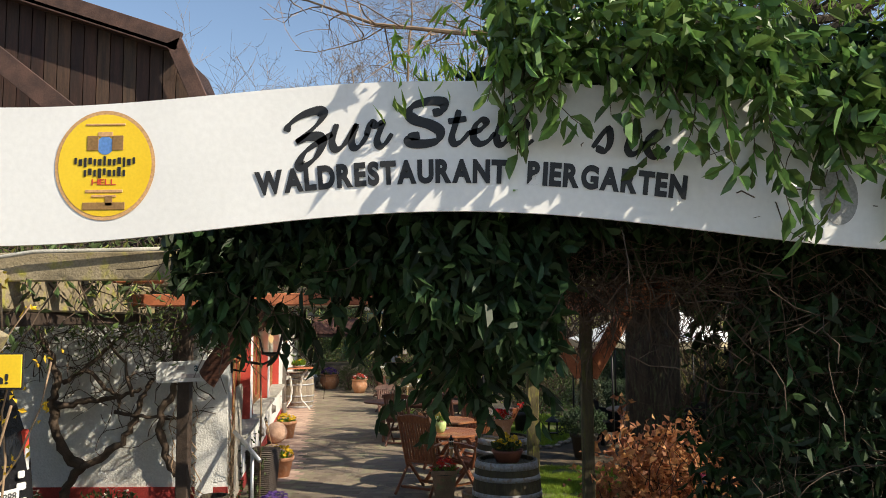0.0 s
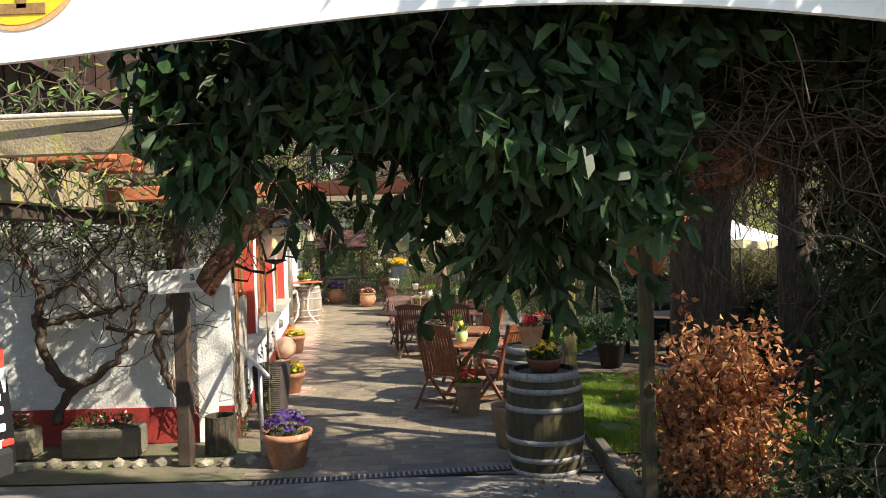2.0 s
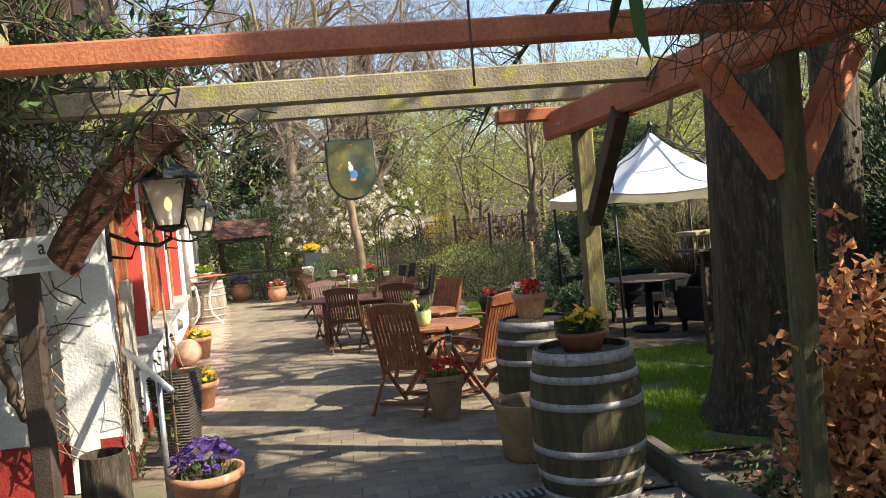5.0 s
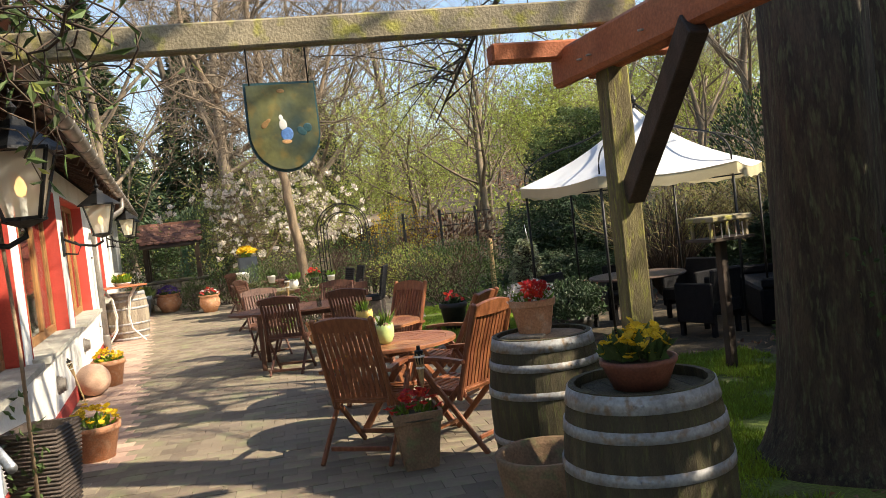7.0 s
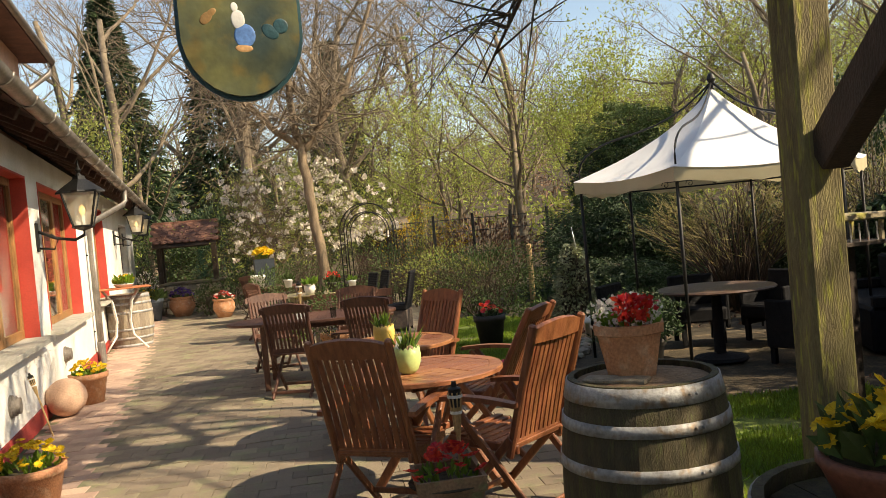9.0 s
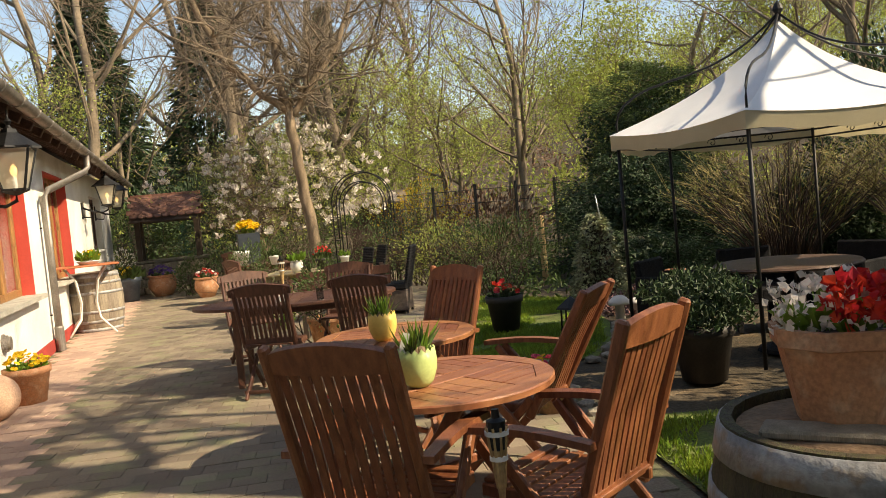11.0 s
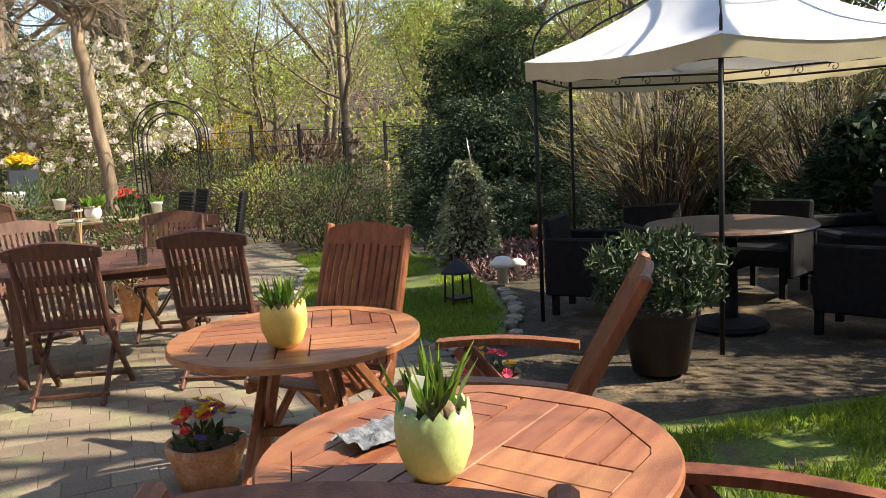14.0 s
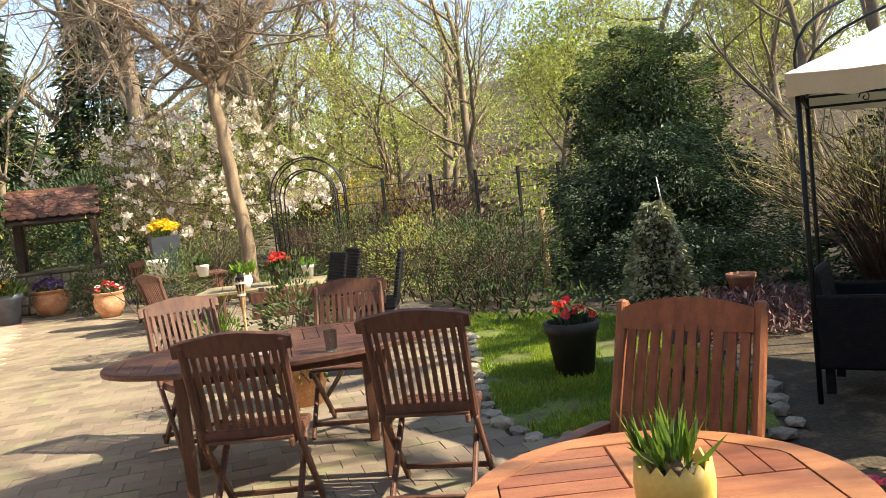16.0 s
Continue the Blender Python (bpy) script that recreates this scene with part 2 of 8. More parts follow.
hoop_steel = material("galvanised_hoop", (0.40, 0.40, 0.40), (0.27, 0.265, 0.26), 8, 0.6, 0.3, 60, metal=0.25, col3=(0.27, 0.2, 0.14))
steel = material("galvanised_tube", (0.62, 0.63, 0.64), (0.45, 0.46, 0.47), 8, 0.4, 0.1, 60, metal=0.8)
iron = material("black_iron", (0.022, 0.022, 0.022), (0.012, 0.012, 0.012), 8, 0.5, 0.2, 80, metal=0.3)
white_metal = material("white_lacquered_steel", (0.75, 0.72, 0.66), (0.6, 0.55, 0.48), 8, 0.45, 0.1, 60)
terracotta = material("terracotta", (0.55, 0.275, 0.145), (0.42, 0.19, 0.10), 5, 0.85, 0.3, 80, vary=0.15, col3=(0.55, 0.34, 0.22))
terracotta_old = material("mossy_old_terracotta", (0.32, 0.19, 0.11), (0.2, 0.13, 0.075), 5, 0.9, 0.4, 70, col3=(0.2, 0.19, 0.09))
clay_dark = material("dark_plastic_pot", (0.045, 0.04, 0.035), (0.025, 0.022, 0.02), 6, 0.6, 0.2, 60)
glaze_blue = material("blue_grey_glaze", (0.10, 0.125, 0.15), (0.06, 0.075, 0.1), 5, 0.35, 0.15, 60)
glaze_yellow = material("yellow_ceramic", (0.80, 0.56, 0.15), (0.74, 0.5, 0.12), 5, 0.45, 0.1, 80, speck=0.15)
glaze_green = material("pale_green_ceramic", (0.50, 0.62, 0.25), (0.44, 0.55, 0.2), 5, 0.42, 0.1, 80, speck=0.15)
white_ceramic = material("white_ceramic", (0.78, 0.77, 0.72), (0.68, 0.66, 0.6), 5, 0.4, 0.1, 60, speck=0.1)
rattan = material("grey_brown_wicker", (0.12, 0.09, 0.075), (0.07, 0.055, 0.045), 20, 0.6, 0.8, 130)
rattan_black = material("black_wicker", (0.014, 0.014, 0.016), (0.008, 0.008, 0.01), 20, 0.7, 0.8, 130, spec=0.2)
stone = material("field_stone", (0.36, 0.31, 0.24), (0.23, 0.2, 0.155), 4, 0.9, 0.6, 50, vary=0.25, col3=(0.2, 0.2, 0.11))
kerb_stone = material("kerb_concrete", (0.17, 0.145, 0.11), (0.10, 0.09, 0.07), 4, 0.9, 0.6, 60, col3=(0.12, 0.13, 0.06))
bark = material("rough_bark", (0.088, 0.064, 0.043), (0.036, 0.028, 0.02), 5, 0.95, 1.0, 45, stretch=(3, 3, 0.6), col3=(0.11, 0.115, 0.06))
bark_pale = material("pale_bark", (0.31, 0.225, 0.145), (0.17, 0.125, 0.08), 4, 0.95, 1.0, 40, stretch=(3, 3, 0.6))
bark_far = material("greyish_bark", (0.25, 0.195, 0.135), (0.155, 0.12, 0.085), 2, 0.95, 0.3, 20)
twig = material("vine_wood", (0.115, 0.08, 0.055), (0.06, 0.042, 0.03), 7, 0.9, 0.5, 60)
twig_pale = material("pale_vine_wood", (0.38, 0.26, 0.16), (0.22, 0.15, 0.095), 7, 0.9, 0.5, 60)
# Climber leaf in two colours: sunlight in the spray green, shade in the vine green.
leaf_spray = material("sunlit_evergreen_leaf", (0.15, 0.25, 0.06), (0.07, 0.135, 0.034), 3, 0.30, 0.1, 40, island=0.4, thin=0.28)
leaf_vine = material("shaded_evergreen_leaf", (0.032, 0.062, 0.019), (0.017, 0.035, 0.012), 3, 0.5, 0.1, 40, island=0.5, thin=0.16, spec=0.28)
leaf_young = material("young_leaf", (0.21, 0.33, 0.045), (0.14, 0.24, 0.03), 3, 0.45, 0.1, 40, island=0.35, thin=0.4)
leaf_light = material("spring_leaf", (0.46, 0.50, 0.13), (0.32, 0.36, 0.085), 0.5, 0.6, 0.1, 40, island=0.4, thin=0.5)
leaf_shrub = material("shrub_leaf", (0.105, 0.15, 0.042), (0.052, 0.085, 0.025), 1.0, 0.65, 0.1, 40, island=0.4, thin=0.25)
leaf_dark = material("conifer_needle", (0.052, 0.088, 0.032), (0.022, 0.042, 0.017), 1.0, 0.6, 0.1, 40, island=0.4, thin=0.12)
leaf_beech = material("dry_beech_leaf", (0.60, 0.30, 0.145), (0.42, 0.18, 0.08), 4, 0.6, 0.1, 40, island=0.4, thin=0.35)
leaf_litter = material("dry_leaf", (0.30, 0.18, 0.11), (0.18, 0.10, 0.07), 4, 0.8, 0.1, 40, island=0.5)
leaf_ivy = material("variegated_ivy", (0.48, 0.48, 0.30), (0.11, 0.14, 0.05), 6, 0.5, 0.1, 40, island=0.5, thin=0.15)
heather = material("purple_brown_heather", (0.24, 0.12, 0.12), (0.12, 0.07, 0.055), 4, 0.8, 0.1, 40, island=0.5, col3=(0.36, 0.25, 0.24))
grass = material("spring_grass", (0.33, 0.42, 0.05), (0.17, 0.27, 0.035), 1.5, 0.55, 0.1, 40, island=0.35, thin=0.4)
turf = material("turf", (0.15, 0.20, 0.035), (0.10, 0.12, 0.03), 1.2, 0.95, 0.8, 60, speck=0.8, col3=(0.11, 0.09, 0.045))
petal_white = material("cream_petal", (0.88, 0.83, 0.76), (0.82, 0.73, 0.66), 5, 0.6, 0.0, 40, island=0.12, thin=0.35)
petal_yellow = material("yellow_petal", (0.82, 0.56, 0.03), (0.7, 0.45, 0.02), 8, 0.6, 0.0, 40, island=0.2, thin=0.3)
petal_red = material("red_petal", (0.72, 0.06, 0.03), (0.55, 0.03, 0.03), 8, 0.6, 0.0, 40, island=0.25, thin=0.3)
petal_violet = material("violet_petal", (0.15, 0.075, 0.32), (0.09, 0.04, 0.2), 8, 0.6, 0.0, 40, island=0.35, thin=0.3)
petal_pink = material("pink_petal", (0.75, 0.12, 0.2), (0.6, 0.06, 0.14), 8, 0.6, 0.0, 40, island=0.25, thin=0.3)
canvas = material("white_canvas", (0.82, 0.83, 0.83), (0.74, 0.75, 0.75), 2, 0.9, 0.2, 120, speck=0.1, thin=0.10)
valance_cloth = material("cream_valance", (0.74, 0.65, 0.43), (0.66, 0.57, 0.36), 3, 0.9, 0.2, 120, speck=0.1, thin=0.35)
sign_white = material("sign_white", (0.80, 0.79, 0.76), (0.73, 0.72, 0.69), 1.5, 0.45, 0.05, 40, speck=0.08)
sign_black = material("sign_black", (0.015, 0.015, 0.017), (0.02, 0.02, 0.02), 5, 0.5, 0.0)
sign_yellow = material("sign_yellow", (0.85, 0.58, 0.03), (0.8, 0.52, 0.02), 3, 0.45, 0.0, speck=0.1)
sign_gold = material("sign_tan_rim", (0.62, 0.36, 0.16), (0.5, 0.28, 0.12), 5, 0.45, 0.0)
sign_red = material("sign_red", (0.62, 0.07, 0.04), (0.5, 0.05, 0.03), 5, 0.5, 0.0)
sign_blue = material("sign_blue", (0.12, 0.28, 0.6), (0.1, 0.22, 0.5), 5, 0.5, 0.0)
sign_brown = material("sign_brown", (0.30, 0.17, 0.06), (0.22, 0.12, 0.04), 5, 0.5, 0.0)
shield_paint = material("painted_shield", (0.15, 0.145, 0.05), (0.018, 0.045, 0.05), 4.5, 0.4, 0.1, 30, speck=0.4, col3=(0.17, 0.13, 0.04))
shield_edge = material("shield_blue_green", (0.03, 0.09, 0.10), (0.02, 0.06, 0.07), 5, 0.4, 0.1)
car_paint = material("black_car_paint", (0.012, 0.012, 0.014), (0.016, 0.016, 0.018), 2, 0.18, 0.0, spec=0.6)
rubber = material("tyre_rubber", (0.02, 0.02, 0.02), (0.014, 0.014, 0.014), 5, 0.8, 0.2)
dark_glass = material("tinted_glass", (0.02, 0.022, 0.025), (0.025, 0.027, 0.03), 2, 0.06, 0.0, spec=0.7)
cloth_grey = material("grey_work_cloth", (0.24, 0.25, 0.27), (0.12, 0.13, 0.15), 14, 0.95, 0.6, 90)
bamboo = material("bamboo_cane", (0.52, 0.36, 0.17), (0.38, 0.25, 0.11), 9, 0.6, 0.2, 60, vary=0.1)
pane = glass("window_pane", (0.55, 0.6, 0.6))
lamp_glass = bpy.data.materials.new("lantern_glass")
lamp_glass.use_nodes = True
_n, _l = lamp_glass.node_tree.nodes, lamp_glass.node_tree.links
_b = _n["Principled BSDF"]
_b.inputs["Base Color"].default_value, _b.inputs["Roughness"].default_value = (0.85, 0.80, 0.66, 1), 0.15
_t = _n.new("ShaderNodeBsdfTransparent")
_f = _n.new("ShaderNodeBsdfTranslucent")
_f.inputs["Color"].default_value = (0.85, 0.78, 0.6, 1)
_m1, _m2 = _n.new("ShaderNodeMixShader"), _n.new("ShaderNodeMixShader")
_m1.inputs[0].default_value, _m2.inputs[0].default_value = 0.5, 0.55
_l.new(_b.outputs[0], _m1.inputs[1])
_l.new(_f.outputs[0], _m1.inputs[2])
_l.new(_m1.outputs[0], _m2.inputs[1])
_l.new(_t.outputs[0], _m2.inputs[2])
_l.new(_m2.outputs[0], _n["Material Output"].inputs["Surface"])
bulb_glow = glow("bulb", (1.0, 0.62, 0.24), 1.1)

# ---- ground ----
def hill(x, y):
    h = 0.0
    if y > 34:
        t = min((y - 34) / 60, 1)
        h += 8.5 * t * t * (3 - 2 * t)
    if x > 7:
        t = min((x - 7) / 25, 1)
        h += 5 * t * t * (3 - 2 * t) * min(max((y - 6) / 10, 0), 1)
    return h


def sheet(name, xs, ys, mat, zfun):
    verts = [(x, y, zfun(x, y)) for y in ys for x in xs]
    k = len(xs)
    faces = [(j * k + i, j * k + i + 1, (j + 1) * k + i + 1, (j + 1) * k + i) for j in range(len(ys) - 1) for i in range(k - 1)]
    return raw(name, verts, faces, mat, None, "", True)


gx = [-900, -300, -120, -60, -30, -16, -10, -6, -3, 0, 3, 6, 7, 9, 12, 16, 20, 26, 32, 60, 120, 300, 900]
gy = [-900, -300, -100, -30, -10, -2, 0, 2, 4.5, 8.2, 10, 14, 20, 28, 34, 40, 46, 52, 60, 68, 76, 84, 94, 130, 300, 900]
ground = sheet("ground", gx, gy, soil, lambda x, y: ground_z(y) - 0.03 + hill(x, y))
tagged(ground, "brown leaf-strewn soil rising into a wooded slope", "ground", kind="structure")
road = sheet("road", [-9, -6, -3, 0, 1.02], [-30, -10, -2, 0, 2, 3, 4.5, 6, 8.22], asphalt, lambda x, y: ground_z(y))
tagged(road, "worn grey-brown asphalt driveway sloping down to the garden", "driveway", kind="structure")

# facade line: corner C, unit vector U away from the street, N out of the wall
C, U, NW = Vector((-2.72, 9.70)), Vector((-0.156, 0.988)), Vector((0.988, 0.156))


def fw(s, off, z):
    p = C + U * s + NW * off
    return Vector((p.x, p.y, z))


def wall_x(y):
    return C.x + (y - C.y) * U.x / U.y


def edge_x(y):
    """Right-hand edge of the paving."""
    return float(np.interp(y, [8.3, 9, 10.5, 14.4, 15.3, 15.9, 17, 19.5, 23, 32], [1.02, 1.02, 1.06, 1.15, 1.3, 0.42, 0.6, 1.3, 1.6, 1.6]))


ty = [8.30, 9, 9.7, 10.5, 12, 13.5, 14.4, 14.9, 15.3, 15.9, 16.4, 17, 18.2, 19.5, 21, 23, 26, 30.5]
verts, faces = [], []
for y in ty:
    x0 = -9 if y < 9.71 else wall_x(y) + 0.01
    verts += [(x0, y, -0.010), (edge_x(y), y, -0.010)]
for i in range(len(ty) - 1):
    faces.append((2 * i, 2 * i + 1, 2 * i + 3, 2 * i + 2))
tagged(raw("terrace", verts, faces, joint), "sandy mossy joints of the terrace paving", "terrace", kind="structure")


def lawn_edge(y):
    return float(np.interp(y, [15.2, 15.8, 17, 18.2, 19.2, 20.5], [1.7, 2.1, 2.5, 2.75, 2.85, 1.9]))


def inside_lawn(x, y):
    if 1.12 < x < 3.6 and 8.9 < y < 13.2 - 0.12 * x:
        return x > edge_x(y) + 0.06
    return 15.25 < y < 20.5 and edge_x(y) + 0.06 < x < lawn_edge(y)


def lawn(name, poly, label):
    bm = bmesh.new()
    bm.faces.new([bm.verts.new((x, y, -0.012)) for x, y in poly])
    bmesh.ops.triangulate(bm, faces=bm.faces)
    return tagged(part(name, bm, turf), label, "lawn", kind="structure")


lawn("lawn_1", [(1.08, 8.9), (3.7, 8.7), (3.7, 12.7), (2.6, 13.0), (1.2, 13.3), (1.1, 11)], "short spring lawn with bare patches beside the barrels")
lawn("lawn_2", [(0.46, 15.9), (1.32, 15.25), (1.8, 15.2), (2.2, 15.9), (2.6, 17), (2.8, 18.2), (2.9, 19.2), (2.0, 20.6), (1.4, 20.6), (1.25, 19.3), (0.64, 17)], "bright green patch of lawn beside the terrace")
pts = []
while len(pts) < 62000:
    x, y = rng.uniform(0.4, 3.7), rng.uniform(8.8, 20.5)
    if inside_lawn(x, y) and noise.noise((x * 1.7, y * 1.7, 0)) > -0.32 + 0.3 * rng.random():
        pts.append((x, y, -0.012))
pts = np.array(pts)
tagged(leaves("grass", pts, 0.055, 0.010, (0, 0, 1), grass, spread=0.45, vary=0.5, seed=3), "green blades of grass on the lawn", "grass", kind="stuff")

# kerb, drain and edging
kerb = thing("kerb", "low mossy concrete kerb along the driveway bed", "kerb", Matrix(), kind="structure")
for i in range(11):
    y0 = 8.95 - i * 0.52
    x0, x1 = 1.10 + 0.01 * i, 1.10 + 0.01 * (i + 1)
    bm = bmesh.new()
    beam(bm, (x0, y0, ground_z(y0) + 0.02), (x1, y0 - 0.51, ground_z(y0 - 0.51) + 0.02), 0.12, 0.22, 0.02)
    part("kerbstone", bm, kerb_stone, kerb)
drain = thing("drain_channel", "dark slotted iron drain channel across the driveway", "drain", pose(-2.15, 8.10, 0.0), kind="structure")
d1 = Vector((3.0, 0.42, 0))
part("channel", beamed((0, 0, -0.004), d1 + Vector((0, 0, -0.004)), 0.13, 0.03), clay_dark, drain)
for i in range(60):
    p = d1 * ((i + 0.5) / 60)
    part("grate_bar", boxed((p.x, p.y, 0.013), (0.018, 0.115, 0.012), Matrix.Rotation(math.atan2(0.42, 3.0), 3, "Z")), hoop_steel, drain)
edging = thing("stone_edging", "rough stones edging the lawn", "edging", Matrix(), kind="structure")
line = [(1.12, 13.3), (1.18, 14.2), (1.34, 15.1), (1.0, 15.45), (0.46, 15.85), (0.52, 16.5), (0.64, 17.2), (1.0, 18.4), (1.3, 19.4)]
line2 = [(1.4, 15.08), (1.8, 15.1), (2.2, 15.75), (2.62, 16.8)]
for path in (line, line2):
    for (x0, y0), (x1, y1) in zip(path, path[1:]):
        k = max(2, int(math.hypot(x1 - x0, y1 - y0) / 0.2))
        for i in range(k):
            t = (i + 0.5) / k
            bm = bmesh.new()
            bmesh.ops.create_icosphere(bm, subdivisions=1, radius=0.5, matrix=pose(x0 + (x1 - x0) * t + rng.uniform(-0.03, 0.03), y0 + (y1 - y0) * t + rng.uniform(-0.03, 0.03), 0.0, 0, 0, rng.uniform(0, 180)) @ Matrix.Diagonal((rng.uniform(0.14, 0.22), rng.uniform(0.12, 0.18), rng.uniform(0.06, 0.11), 1)))
            part("edging_stone", bm, stone, edging)

# ---- house ----
HW = 2.86          # wall height under the eaves
END = 20.5


def slab(name, corners, z0, z1, mat, parent=None, label=""):
    bm = bmesh.new()
    lo = [bm.verts.new((x, y, z0)) for x, y in corners]
    hi = [bm.verts.new((x, y, z1)) for x, y in corners]
    k = len(lo)
    bm.faces.new(list(reversed(lo)))
    bm.faces.new(hi)
    for i in range(k):
        bm.faces.new((lo[i], lo[(i + 1) % k], hi[(i + 1) % k], hi[i]))
    bmesh.ops.recalc_face_normals(bm, faces=bm.faces)
    return part(name, bm, mat, parent, label)


def strip(s0, s1, o0, o1):
    return [(fw(s, o, 0).x, fw(s, o, 0).y) for s, o in ((s0, o0), (s1, o0), (s1, o1), (s0, o1))]


openings = [(0.42, 2.66, 0.86, 2.54), (3.10, 6.02, 0.86, 2.54), (6.68, 9.42, 0.86, 2.54), (11.0, 13.1, 0.90, 2.54), (16.3, 18.4, 1.25, 2.42)]
T = 0.36
facade = thing("wall_east", "white plastered inn wall with deep red window reveals", "wall", Matrix(), kind="structure")
cut = [0.0]
for a, b, z0, z1 in openings:
    slab("pier", strip(cut[-1], a, 0, -T), 0.0, HW, plaster, facade)
    slab("wall_below", strip(a, b, 0, -T), 0.0, z0 - 0.05, plaster, facade)
    slab("lintel", strip(a, b, 0, -T), z1, HW, plaster, facade)
    cut.append(b)
slab("pier", strip(cut[-1], END, 0, -T), 0.0, HW, plaster, facade)
slab("plinth", strip(0.0, END, 0.004, 0.022), 0.0, 0.17, plinth_red, facade, "dark red painted plinth strip")
near = thing("wall_south", "white plastered end wall with red plinth and bare vines", "wall", Matrix(), kind="structure")
slab("wall_face", [(-2.74, 9.70), (-9.0, 9.70), (-9.0, 10.06), (-3.10, 10.06)], 0.0, HW, plaster, near)
slab("plinth", [(-2.70, 9.676), (-9.0, 9.676), (-9.0, 9.697), (-2.70, 9.697)], 0.0, 0.385, plinth_red, near, "dark red painted plinth strip")
back = thing("wall_north", "plain plastered far end and back of the inn", "wall", Matrix(), kind="structure")
slab("wall_face", [tuple(fw(END, -T, 0).xy), tuple(fw(END - 0.3, -T, 0).xy), tuple(fw(END - 0.3, -6, 0).xy), tuple(fw(END, -6, 0).xy)], 0.0, HW, plaster, back)
slab("back_face", [(-9.0, 10.07), tuple(fw(END, -6, 0).xy), tuple(fw(END, -6.3, 0).xy), (-9.3, 10.07)], 0.0, HW, plaster, back)
inside = slab("floor", [(-3.2, 10.1), tuple(fw(END - 0.4, -T - 0.02, 0).xy), tuple(fw(END - 0.4, -5.9, 0).xy), (-8.9, 10.1)], 0.0, 0.02, timber_dark)
tagged(inside, "dark boarded floor inside the inn", "floor", kind="structure")
lid = slab("ceiling", [(-3.2, 10.1), tuple(fw(END - 0.4, -T - 0.02, 0).xy), tuple(fw(END - 0.4, -5.9, 0).xy), (-8.9, 10.1)], HW - 0.2, HW - 0.12, plaster)
tagged(lid, "plain plaster ceiling inside the inn", "ceiling", kind="structure")

for i, (a, b, z0, z1) in enumerate(openings):
    w = thing("window_%d" % (i + 1), "oak casement window in a red reveal with stone sill" if i < 4 else "small dark-framed window with white wall", "window", Matrix(), kind="structure")
    rv = reveal_red if i < 4 else plaster
    fr = window_wood if i < 4 else eave_wood
    slab("reveal", strip(a + 0.002, a + 0.02, 0.006, -0.22), z0, z1, rv, w, "red painted reveal" if i < 4 else "")
    slab("reveal", strip(b - 0.02, b - 0.002, 0.006, -0.22), z0, z1, rv, w)
    slab("reveal_head", strip(a + 0.02, b - 0.02, 0.006, -0.22), z1 - 0.02, z1 - 0.002, rv, w)
    if i < 4:
        slab("window_sill", strip(a - 0.06, b + 0.06, 0.14, -0.2), z0 - 0.05, z0, sill_stone, w, "grey stone slab sill")
    else:
        slab("window_sill", strip(a - 0.04, b + 0.04, 0.08, -0.2), z0 - 0.04, z0, plaster, w)
    k = 3 if i < 4 else 2
    for j in range(k):
        p, q = a + 0.02 + (b - a - 0.04) * j / k, a + 0.02 + (b - a - 0.04) * (j + 1) / k
        f = bmesh.new()
        for s0, s1, h0, h1 in ((p, p + 0.07, z0, z1 - 0.02), (q - 0.07, q, z0, z1 - 0.02), (p + 0.07, q - 0.07, z0, z0 + 0.09), (p + 0.07, q - 0.07, z1 - 0.10, z1 - 0.02)):
            c = fw((s0 + s1) / 2, -0.17, (h0 + h1) / 2)
            box(f, c, (0.06, s1 - s0, h1 - h0), Matrix.Rotation(math.atan2(U.y, U.x) - math.pi / 2, 3, "Z"), 0.006)
        fo = part("window_frame", f, fr, w)
        g = slab("pane", strip(p + 0.065, q - 0.065, -0.165, -0.172), z0 + 0.085, z1 - 0.095, pane, fo)
        g.visible_shadow = False
    cur = slab("curtain", strip(a + 0.05, b - 0.05, -0.30, -0.31), z0 + 0.5, z1 - 0.05, reveal_red if i < 4 else white_ceramic, w, "dark red curtain behind the glass" if i < 4 else "")

# roof with overhanging eaves, gutter and pipes
eave = thing("roof", "low tiled roof with dark boarded eaves and zinc gutter", "roof", Matrix(), kind="structure")
verts = [tuple(fw(s, o, z)) for s, o, z in ((-0.4, 0.47, HW - 0.06), (END + 0.4, 0.47, HW - 0.06), (END + 0.4, -3.4, HW + 2.0), (-0.4, -3.4, HW + 2.0),
         (-0.4, 0.47, HW - 0.0), (END + 0.4, 0.47, HW - 0.0), (END + 0.4, -3.4, HW + 2.1), (-0.4, -3.4, HW + 2.1))]
raw("soffit", verts, [(3, 2, 1, 0), (4, 5, 6, 7), (0, 1, 5, 4), (1, 2, 6, 5), (2, 3, 7, 6), (3, 0, 4, 7)], eave_wood, eave, "dark brown boarded soffit")
verts = [tuple(fw(s, o, z)) for s, o, z in ((-0.4, -3.4, HW + 2.1), (END + 0.4, -3.4, HW + 2.1), (END + 0.4, -7.2, HW), (-0.4, -7.2, HW))]
raw("back_slope", verts, [(0, 1, 2, 3)], roof_tile, eave)
verts, faces = [], []
